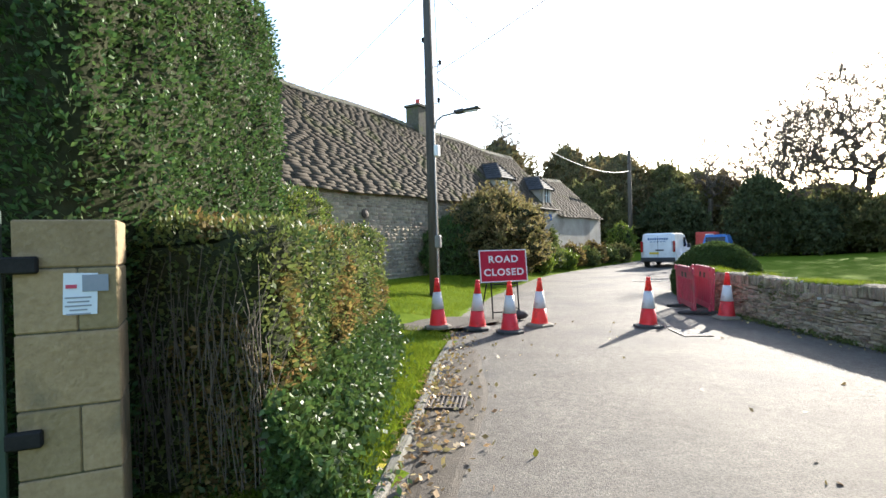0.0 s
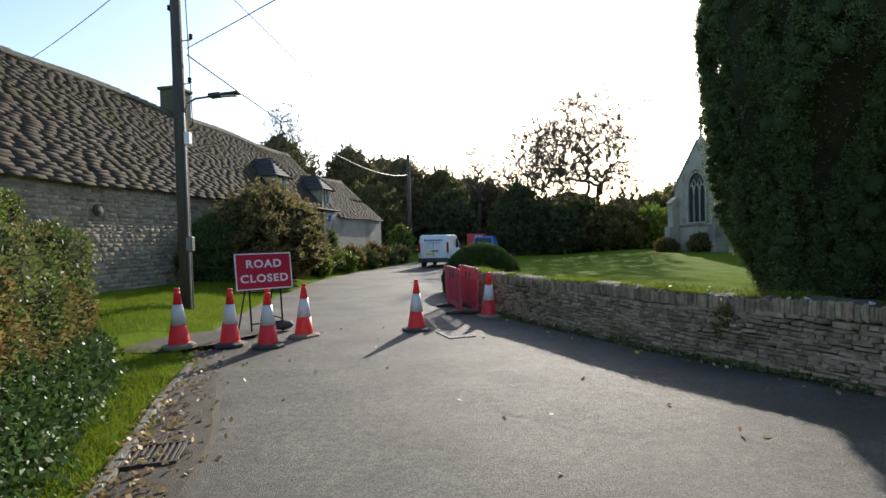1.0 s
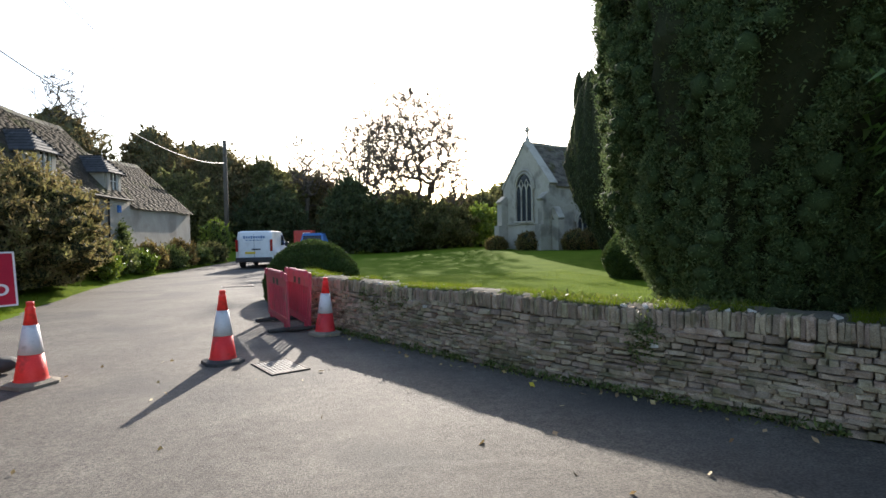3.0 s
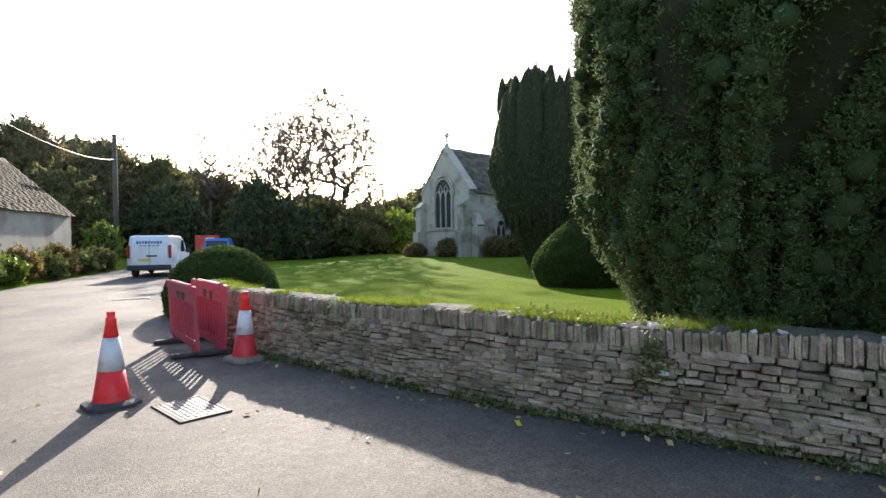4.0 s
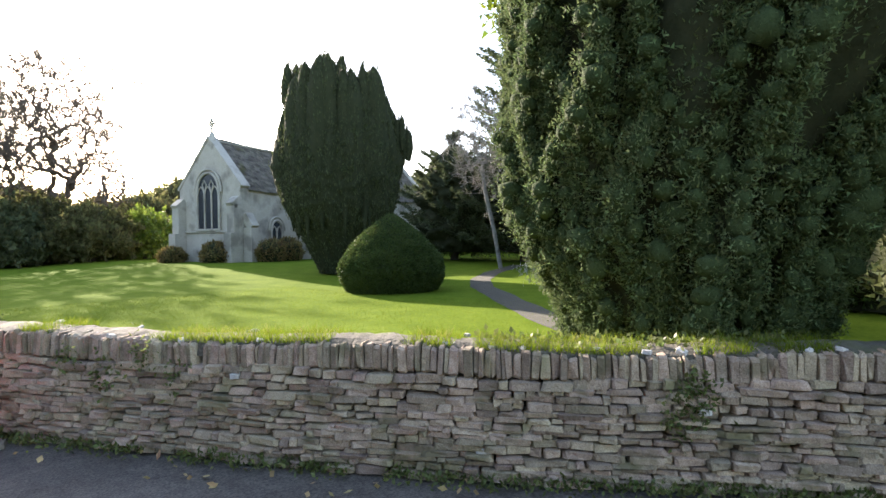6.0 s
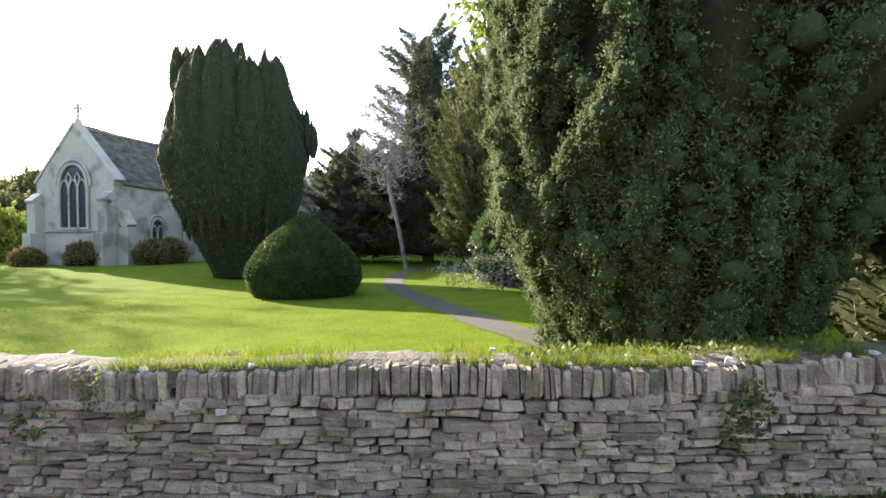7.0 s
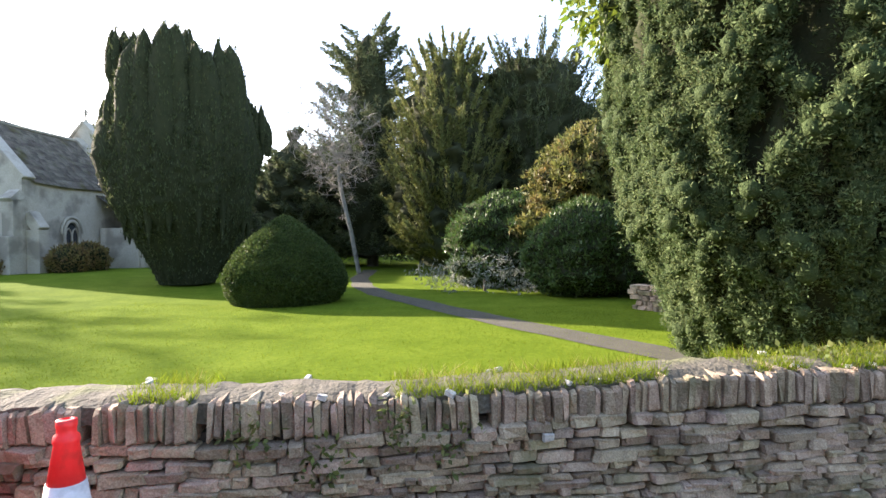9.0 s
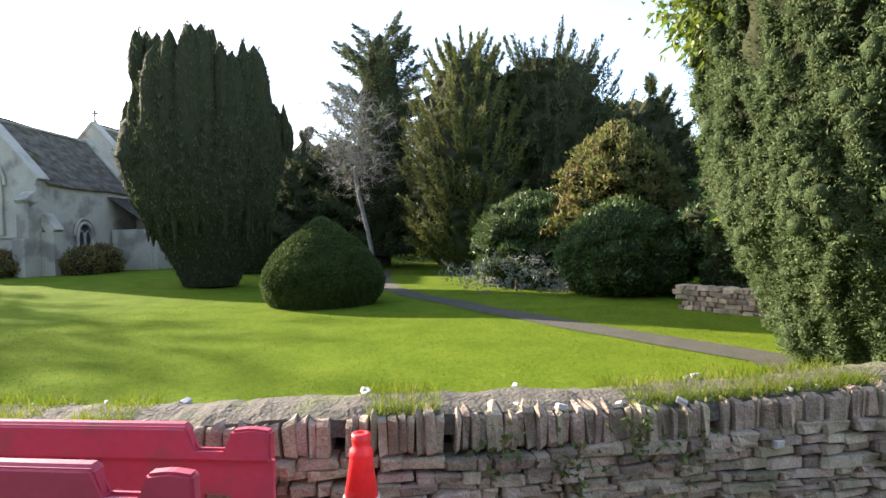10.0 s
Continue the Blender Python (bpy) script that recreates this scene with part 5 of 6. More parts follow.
def strand_yew(name, label, at, profile, leaf, knob, strands, each, L, W, seed, drift):
    """A columnar yew: upright wandering strands of knobbly leaf clumps round a hull coloured as its shaded inside."""
    r = np.random.default_rng(seed)
    t = thing(name, label, "tree", at)
    hs, rs = [p[0] for p in profile], [p[1] for p in profile]
    dz, dx, dy = zip(*drift)
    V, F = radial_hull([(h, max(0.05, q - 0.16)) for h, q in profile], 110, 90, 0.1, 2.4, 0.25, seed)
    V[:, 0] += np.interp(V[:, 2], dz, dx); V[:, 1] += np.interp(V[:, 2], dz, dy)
    # closed hull whose dark colour gives the shaded gaps between strands
    put("inner_foliage", np_mesh("inner_foliage", V, F, M["inner"], True), t, "solid inner hull toned as the shaded inside of the crown")
    C, S = [], []
    for k in range(strands):
        a0 = 2 * math.pi * (k + r.uniform(-0.4, 0.4)) / strands
        z, lift, low = r.uniform(0.02, 0.5), r.normal(0.0, 0.05), r.random() < 0.3
        stop = hs[-1] * (r.uniform(0.35, 0.7) if low else r.uniform(0.8, 1.0))
        while z < stop:
            a = a0 + 0.42 * noise.noise(Vector((z * 0.6, k * 3.7, seed))) + r.normal(0, 0.03)
            swell = noise.noise(Vector((z * 0.8, k * 5.1, seed + 9)))
            q = float(np.interp(z, hs, rs)) * (1 + 0.05 * noise.noise(Vector((math.cos(a) * 2, math.sin(a) * 2, z * 0.4)))) - 0.06 + lift + 0.17 * swell + r.normal(0, 0.03)
            size = r.uniform(0.055, 0.125) * (1 + 0.7 * swell) * (1.0 if z < 5.5 else 1.25)
            if swell > -0.42:
                C.append((q * math.cos(a) + float(np.interp(z, dz, dx)), q * math.sin(a) + float(np.interp(z, dz, dy)), z))
                S.append((size * r.uniform(0.8, 1.25), size * r.uniform(0.8, 1.25), size * r.uniform(0.8, 1.4)))
            z += size * r.uniform(0.7, 1.25)
    C, S = np.array(C), np.array(S)
    bm = bmesh.new()
    bmesh.ops.create_icosphere(bm, subdivisions=1, radius=0.74)
    bv = np.array([tuple(v.co) for v in bm.verts])
    bf = np.array([[v.index for v in f.verts] for f in bm.faces])
    bm.free()
    # solid core per clump, coloured darker as the shade under its needles
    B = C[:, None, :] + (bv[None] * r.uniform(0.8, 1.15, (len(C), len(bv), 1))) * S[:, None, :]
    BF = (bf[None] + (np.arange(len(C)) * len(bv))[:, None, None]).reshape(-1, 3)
    put("leaf_clump", np_mesh("leaf_clump", B.reshape(-1, 3), BF, knob, True), t, "solid cores of the knobbly yew clumps, toned as shade under needles")["kind"] = "stuff"
    o = unit(r.normal(size=(len(C) * each, 3)))
    P = np.repeat(C, each, axis=0) + o * np.repeat(S, each, axis=0) * r.uniform(0.66, 1.2, (len(o), 1))
    D = unit(o * 0.6 + np.array([0, 0, 0.4]) + r.normal(size=o.shape) * 0.6)
    V[:, :2] *= 1.01
    put("crown", np_mesh("crown", *join(needles(P, D, L, W, r), foliage(V, F, 48000, 0.05, 0.02, r, 0.7, 0.4, 0.8, 0.03)), leaf), t)
    part("trunk", tube([(0, 0, -0.1), (0.02, 0, 2.5)], [0.3, 0.2], 9), M["bark"], t)
    return t


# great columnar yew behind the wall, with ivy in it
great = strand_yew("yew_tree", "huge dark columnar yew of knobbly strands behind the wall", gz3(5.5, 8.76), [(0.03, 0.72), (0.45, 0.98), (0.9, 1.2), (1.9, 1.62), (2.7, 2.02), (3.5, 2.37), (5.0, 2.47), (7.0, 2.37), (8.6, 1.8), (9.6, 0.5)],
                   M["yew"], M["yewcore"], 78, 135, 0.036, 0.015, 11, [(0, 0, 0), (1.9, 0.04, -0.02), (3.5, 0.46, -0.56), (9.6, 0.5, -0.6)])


def ivy_on(parent, at, profile, n, seed, leaf, L=0.11, W=0.055):
    """Trailing ivy that grows in a tree, as a part of it."""
    r = np.random.default_rng(seed)
    V, F = radial_hull(profile, 30, 24, 0.4, 2.6, 1.0, seed)
    q = foliage(V, F, n, L, W, r, 0.7, -0.3, 0.8, 0.12)
    put("ivy", np_mesh("ivy", q[0] + np.array(at), q[1], leaf), parent, "paler sunlit ivy leaves")


ivy_on(great, (0.35, 1.5, 0), [(3.7, 0.2), (4.2, 0.7), (5.0, 0.95), (6.2, 0.95), (7.0, 0.4)], 6000, 28, M["bright"])
ivy_on(great, (0.95, 1.3, 0), [(1.9, 0.1), (2.4, 0.3), (3.0, 0.4), (3.8, 0.35), (4.4, 0.15)], 1600, 27, M["bright"])
ivy_on(great, (-0.2, -2.5, 0), [(1.2, 0.2), (1.8, 0.5), (2.6, 0.7), (3.4, 0.6), (4.2, 0.2)], 1800, 29, M["laurel"], 0.16, 0.05)
# evergreen mass behind the gate pier, and glossy laurel over it
evergreen("yew_tree", "broad shadowy yew beyond the gate pier", "tree", gz3(8.9, 4.6), [(0.1, 2.2), (1.0, 2.8), (3.0, 3.2), (6.0, 3.2), (8.5, 2.2), (9.6, 0.5)], M["yewdark"], 20000, 0.13, 0.05, 12, 70, 60, 0.2, 1.8, 0.4, 600, 26, 0.45, trunk=0.3)
# Irish yew by the church: a dense body and a crest of upright columns (across, deep, top, width)
IR = random.Random(21)
SIDES = []
for k in range(30):  # columns round the body; they stand lower towards its two flanks
    a = 2 * math.pi * k / 30 + IR.uniform(-0.08, 0.08)
    c = 2.2 * math.cos(a) * IR.uniform(0.88, 1.06)
    SIDES.append((c, 2.1 * math.sin(a), (6.8 if c < -2.0 else 7.6 if c > 1.9 else 9.0 - 0.12 * abs(c + 0.5)) + IR.uniform(-0.3, 0.45), IR.uniform(0.3, 0.62)))
CREST = [(-2.35, 0.0, 9.6, 0.34), (-2.0, 0.4, 9.75, 0.4), (-1.65, -0.3, 9.5, 0.34), (-1.1, 0.2, 9.2, 0.4), (-0.65, -0.2, 10.0, 0.42), (-0.25, 0.5, 9.7, 0.36), (0.1, -0.4, 9.85, 0.4), (0.5, 0.2, 9.55, 0.38), (0.95, -0.2, 9.2, 0.36), (1.3, 0.4, 8.8, 0.34), (1.75, -0.3, 8.95, 0.27), (2.15, 0.1, 8.2, 0.27), (2.5, -0.2, 7.3, 0.26), (2.75, 0.2, 6.9, 0.16), (2.9, 0.0, 7.2, 0.12), (-2.7, 0.2, 7.0, 0.3), (-2.4, -0.5, 7.4, 0.35), (-0.9, 1.5, 9.3, 0.5), (0.6, 1.6, 9.0, 0.5), (-0.6, -1.5, 8.9, 0.5), (0.8, -1.5, 8.7, 0.5), (-1.7, 1.3, 8.9, 0.45), (1.6, 1.2, 8.2, 0.4)]
ACR, DEP = (0.74, -0.675), (0.675, 0.74)
evergreen("irish_yew", "dark flame-shaped Irish yew of upright columns before the church", "tree", gz3(15.2, 27.2), [(0.05, 1.0), (0.8, 1.3), (1.9, 1.85), (3.0, 2.42), (4.2, 2.65), (5.5, 2.65), (6.6, 2.45), (7.3, 2.15), (7.9, 1.7), (8.3, 1.1), (8.5, 0.4)],
          M["yewdark"], 80000, 0.13, 0.04, 14, 130, 80, 0.11, 4.6, 0.05, 900, 24, 0.3, 2.2, 0.2, trunk=0.4,
          lobes=[(c * ACR[0] + d * DEP[0], c * ACR[1] + d * DEP[1], [(h - 2.2, w * 0.3), (h - 1.6, w * 0.8), (h - 0.9, w * 0.75), (h - 0.35, w * 0.45), (h, 0.02)], k + 1) for k, (c, d, h, w) in enumerate(CREST)]
          + [(c * ACR[0] + d * DEP[0], c * ACR[1] + d * DEP[1], [(1.6 + 0.9 * (k * 7 % 5) / 5, 0.02), (3.8, w * 0.7), (5.5, w), (h - 1.3, w * 0.85), (h - 0.4, w * 0.5), (h, 0.02)], k + 40) for k, (c, d, h, w) in enumerate(SIDES)]
          + [(c * ACR[0], c * ACR[1], [(z0, 0.02), (z0 + 1.0, 0.6), (h - 2.0, 1.1), (h - 0.7, 0.8), (h, 0.25)], k) for k, (c, z0, h) in enumerate(((-2.05, 2.2, 6.8), (1.8, 2.2, 7.0)))]
          + [((c + IR.uniform(-0.3, 0.3)) * ACR[0] + (d + IR.uniform(-0.4, 0.4)) * DEP[0], (c + IR.uniform(-0.3, 0.3)) * ACR[1] + (d + IR.uniform(-0.4, 0.4)) * DEP[1], [(h - 1.7, 0.05), (h - 1.1, 0.17), (h - 0.5, 0.13), (h + IR.uniform(-0.35, 0.15), 0.015)], k) for k, (c, d, h, w) in enumerate(CREST * 2)])
# clipped domes
evergreen("clipped_yew", "clipped yew dome with a soft point on the lawn", "topiary", gz3(11.56, 19.78), [(0.0, 1.38), (0.3, 1.58), (0.65, 1.67), (1.0, 1.56), (1.4, 1.28), (1.8, 0.88), (2.15, 0.45), (2.4, 0.05)], M["topiary"], 110000, 0.05, 0.032, 15, 90, 60, 0.035, 2.0, 1.0, trunk=0.12, loose=0.9, up=0.2)
evergreen("clipped_bush", "low clipped green dome at the lane edge", "topiary", gz3(0.2, 18.27), [(0.0, 1.2), (0.4, 1.25), (0.8, 1.12), (1.1, 0.9), (1.35, 0.58), (1.5, 0.05)], M["topiary"], 70000, 0.05, 0.034, 16, 80, 44, 0.035, 2.0, 1.0, sx=1.0, sy=1.0, trunk=0.1, loose=0.9, up=0.2)
# small dark ones near the church
evergreen("clipped_yew", "small dark clipped yew by the church path", "topiary", gz3(21.5, 30.5), [(0.0, 0.9), (0.8, 1.1), (1.8, 0.9), (2.5, 0.5), (2.9, 0.05)], M["yewdark"], 9000, 0.12, 0.05, 17, 40, 30, 0.06, 2.0, 1.0, trunk=0.1)
# background on the far side of the churchyard
limbed_tree("yew_tree", "broad olive-green yew with many pointed leaders", "tree", gz3(24.6, 19.6), [(0.5, 2.2), (1.6, 3.1), (3.5, 3.5), (6.0, 3.3), (8.5, 2.8), (10.4, 2.1), (11.3, 1.0)], M["goldyew"], 420, 300, 0.2, 0.055, 18, 1.2, 0.7, 0.46, 0.1, 0.4, 0.66)
limbed_tree("yew_tree", "dark green yew with feathery pointed tops", "tree", gz3(27.6, 16.2), [(0.5, 2.6), (2.0, 3.8), (5.0, 4.3), (8.0, 4.1), (10.6, 3.3), (11.7, 1.8)], M["yewdark"], 420, 210, 0.23, 0.06, 38, 1.2, 0.9, 0.48, 0.1, 0.4, 0.7)
limbed_tree("conifer", "tall dark layered conifer on the skyline", "tree", gz3(30.2, 27.2), [(0.8, 5.0), (3.5, 6.0), (6.5, 5.9), (8.0, 4.6), (9.5, 3.6), (12.0, 3.3), (14.2, 2.5), (15.4, 1.5), (16.0, 0.4)], M["cedar"], 230, 260, 0.26, 0.065, 19, 0.3, 0.5, 0.7, -0.15, 0.4, 0.34)
limbed_tree("conifer", "dark spreading yew behind the pale tree", "tree", gz3(27.6, 31.2), [(0.6, 3.0), (2.5, 3.8), (5.0, 3.4), (7.0, 2.2), (8.4, 0.4)], M["cedar"], 120, 220, 0.3, 0.075, 20, 0.3, 0.4, 0.55, -0.1, 0.3, 0.6)
limbed_tree("conifer", "blue-green conifer between the yews", "tree", gz3(30, 11.0), [(0.8, 2.6), (3, 3.2), (6, 2.8), (8.4, 1.6), (9.8, 0.3)], M["yewdark"], 120, 200, 0.3, 0.075, 21, 0.4, 0.6, 0.5, 0.0, 0.3, 0.6)
# shrubs along the far path
evergreen("shrub", "dark glossy rounded evergreen shrub beside the path", "shrub", gz3(15.6, 12.0), [(0.05, 1.2), (0.5, 1.7), (1.2, 1.85), (2.0, 1.5), (2.6, 0.7), (2.85, 0.1)], M["ivy"], 22000, 0.11, 0.05, 22, 54, 40, 0.22, 2.0, 1.0, trunk=0.1)
evergreen("shrub", "dense ivy-green shrub under the yews", "shrub", gz3(18.4, 15.2), [(0.05, 1.6), (0.8, 2.0), (1.8, 2.0), (2.8, 1.4), (3.4, 0.3)], M["ivy"], 20000, 0.13, 0.055, 23, 54, 40, 0.3, 2.0, 1.0, trunk=0.1)
evergreen("shrub", "silver-leaved shrub catching the light by the path", "shrub", gz3(15.9, 15.3), [(0.05, 0.9), (0.4, 1.1), (0.8, 0.8), (1.15, 0.2)], M["silver"], 1500, 0.13, 0.03, 24, 40, 20, 0.9, 3.0, 1.0, 90, 14, 0.4, -0.2, 0.8, trunk=0.05, sx=1.2, sy=1.7, hull=False)
evergreen("shrub", "rambling rose shrub turning red and yellow", "shrub", gz3(17.6, 12.2), [(0.4, 1.3), (1.6, 1.9), (3.2, 1.8), (4.6, 1.2), (5.5, 0.2)], M["rose"], 22000, 0.15, 0.08, 25, 50, 40, 0.6, 2.6, 1.0, trunk=0.1, inset=0.2)
evergreen("shrub", "dark laurel filling in behind the great yew", "shrub", gz3(15.2, 8.0), [(0.05, 1.6), (1.2, 2.2), (2.6, 2.1), (4.0, 1.4), (4.9, 0.3)], M["ivy"], 16000, 0.14, 0.06, 26, 50, 40, 0.3, 2.0, 1.0, trunk=0.1)
# far woods beyond the lane, and dark trees round the lawn
FAR = [
    (-21, 56, 12.5, 5.0, "autumn"), (-15.0, 61, 12.0, 4.2, "autumn"), (-9.5, 63, 10.8, 4.4, "autumn"), (-5.0, 64, 9.4, 4.0, "wood_far"), (-11.5, 54, 6.8, 3.6, "wood_far"), (0.5, 67, 8.6, 4.0, "autumn"),
    (-3.6, 57, 6.6, 2.8, "yewdark"), (3.4, 54, 7.0, 2.3, "yewdark"), (9.8, 58, 5.4, 3.2, "wood_far"), (14.5, 61, 5.2, 3.6, "autumn"), (7.0, 68, 6.0, 4.2, "wood_far"), (18.5, 62, 5.8, 4.0, "wood_far"), (12.2, 54, 4.2, 2.8, "wood_far"), (6.8, 55, 4.6, 2.6, "yewdark"), (16.0, 54, 3.6, 2.2, "bright"),
    (24, 66, 8.0, 4.6, "wood_far"), (36, 62, 8.0, 5.0, "autumn"), (46, 52, 9.0, 5.5, "wood_far"), (44, 38, 11.0, 5.5, "yewdark"), (42, 24, 12.0, 5.5, "yewdark"), (38, 12, 11.0, 5.0, "wood_far"), (30, 3, 10.0, 5.0, "yewdark"), (20, -2, 9.0, 4.5, "yewdark"),
    (-20, 48, 7.5, 4.0, "wood_far"), (-30, 50, 10.0, 5.5, "autumn"), (-2.0, 72, 9.5, 5.0, "wood_far"), (11, 73, 7.5, 5.0, "wood_far"), (-13, 70, 12.0, 5.0, "autumn"),
]
for i, (x, y, h, r, mk) in enumerate(FAR):
    lab = {"autumn": "far tree in brown and yellow autumn leaf", "wood_far": "far hedgerow tree, dull green", "yewdark": "dark evergreen tree beyond the lawn", "bright": "yellow-green bush at the end of the lawn"}[mk]
    evergreen("tree", lab, "tree", gz3(x, y), [(0.3, r * 0.75), (h * 0.25, r), (h * 0.55, r * 0.92), (h * 0.8, r * 0.6), (h * 0.95, r * 0.25), (h, 0.1)], M[mk], 8500, 0.3, 0.2, 40 + i, 44, 34, 0.55, 2.4, 1.2, 260, 18, 0.9, 0.7, 0.9, trunk=0.3, inset=0.2, core_mat=M["farcore"], group="far trees")


def bare_tree(label, at, height, seed, wide, low=0.3, bark=None, girth=0.3, lean=(0.0, 0.0), count=900, twigs=5, leaves=0, least=0.012, group="bare trees", lead=0.12):
    """A leafless tree: limbs that reach for points all through a domed crown, thickening towards the trunk, with fine twigs at their ends."""
    r = np.random.default_rng(seed)
    t = thing("bare_tree", label, "tree", at, group=group)
    o = unit(r.normal(size=(count, 3))) * r.random((count, 1)) ** 0.42
    mid, half = height * (1 + low) / 2, height * (1 - low) / 2
    G = o * np.array([wide, wide, half]) * (0.8 + 0.35 * np.array([noise.noise(Vector(q) * 2.3 + Vector((seed, 0, 0))) for q in o])[:, None]) + np.array([0, 0, mid])
    G[:, :2] *= np.clip(0.55 + 0.9 * (G[:, 2:] - low * height) / height, 0.3, 1.0)
    stem = [np.array([0.08 * math.sin(k * 1.3) * k / 6, 0.06 * math.cos(k * 1.7) * k / 6, (low + lead) * height * k / 6]) for k in range(7)]
    N, par = list(stem), [-1, 0, 1, 2, 3, 4, 5]
    for g in G[np.argsort(np.linalg.norm(G - stem[5], axis=1))]:
        A = np.array(N)
        d = np.linalg.norm(A - g, axis=1) + 0.6 * np.clip(A[:, 2] - g[2], 0, None)
        d[:4] += 3.0
        k = int(np.argmin(d))
        m = A[k] * 0.5 + g * 0.5 + r.normal(0, 0.06, 3) * d[k] + np.array([0, 0, 0.06 * d[k]])
        N.append(m); par.append(k)
        N.append(g); par.append(len(N) - 2)
    weight = np.ones(len(N))
    for k in range(len(N) - 1, 0, -1):
        weight[par[k]] += weight[k]
    N = np.array(N)
    N[:, 0] += lean[0] * N[:, 2]; N[:, 1] += lean[1] * N[:, 2]
    rad = np.maximum(least, girth * (weight / weight[0]) ** 0.5)
    rad[0] = girth * 1.1
    thick, fine = [], []
    for k in range(1, len(N)):
        q = par[k]
        (thick if rad[k] > girth * 0.13 else fine).append(([Vector(N[q]), Vector(N[k])], [max(rad[k], min(rad[q], rad[k] * 1.5)), rad[k]]))
    ends = [k for k in range(7, len(N)) if weight[k] < 2.5]
    tips = []
    for k in ends:
        d = unit((N[k] - N[par[k]])[None])[0]
        for _ in range(twigs):
            e = unit((d + r.normal(0, 0.55, 3) + np.array([0, 0, 0.15]))[None])[0] * r.uniform(0.3, 0.8) * height / 14
            b = N[k] + e * 0.5 + r.normal(0, 0.04, 3)
            fine.append(([Vector(N[k]), Vector(b), Vector(N[k] + e)], [least * 0.7, least * 0.6, least * 0.45]))
            tips.append(N[k] + e)
    put("trunk", limb_mesh("trunk", thick, bark or M["twig"], 7), t)
    put("twig_mass", limb_mesh("twig_mass", fine, bark or M["twig"], 3), t, "bare fine twigs")["kind"] = "stuff"
    if leaves:
        P = np.array(tips)[r.integers(0, len(tips), leaves)] + r.normal(0, 0.15, (leaves, 3))
        put("leaves", np_mesh("leaves", *leaf_quads(P, unit(r.normal(size=(leaves, 3))), 0.11, 0.07, r), M["autumn"]), t, "thin scatter of last leaves")
    return t


bare_tree("large half-bare spreading tree behind the lawn", gz3(10.5, 58.5), 18.6, 5, 7.2, 0.15, None, 0.36, (0.0, 0.0), 1500, 8, 700, 0.03)
bare_tree("half-bare leaning tree behind the lawn", gz3(6.2, 57), 14.8, 6, 4.6, 0.2, None, 0.26, (-0.05, 0.0), 900, 8, 500, 0.03)
bare_tree("slender leafless tree on the skyline", gz3(-0.6, 63), 13.6, 7, 2.8, 0.3, None, 0.25, count=350, leaves=200, least=0.03)
bare_tree("slender leafless tree on the skyline", gz3(2.4, 64), 12.6, 17, 2.4, 0.3, None, 0.2, count=300, leaves=300, least=0.03)
bare_tree("slender leafless tree behind the cottage roof", gz3(-20.5, 56), 16.5, 8, 2.8, 0.4, None, 0.2, count=260, least=0.03)
bare_tree("thin leafless tree beside the church gable", gz3(14.0, 55), 9.0, 9, 2.6, 0.3, None, 0.2, count=260, least=0.03)
bare_tree("pale-barked birch with bare grey twigs", gz3(23.6, 24.4), 10.6, 10, 3.2, 0.28, M["birch"], 0.11, (-0.07, 0.17), 600, 7, 0, 0.012, "", 0.34)


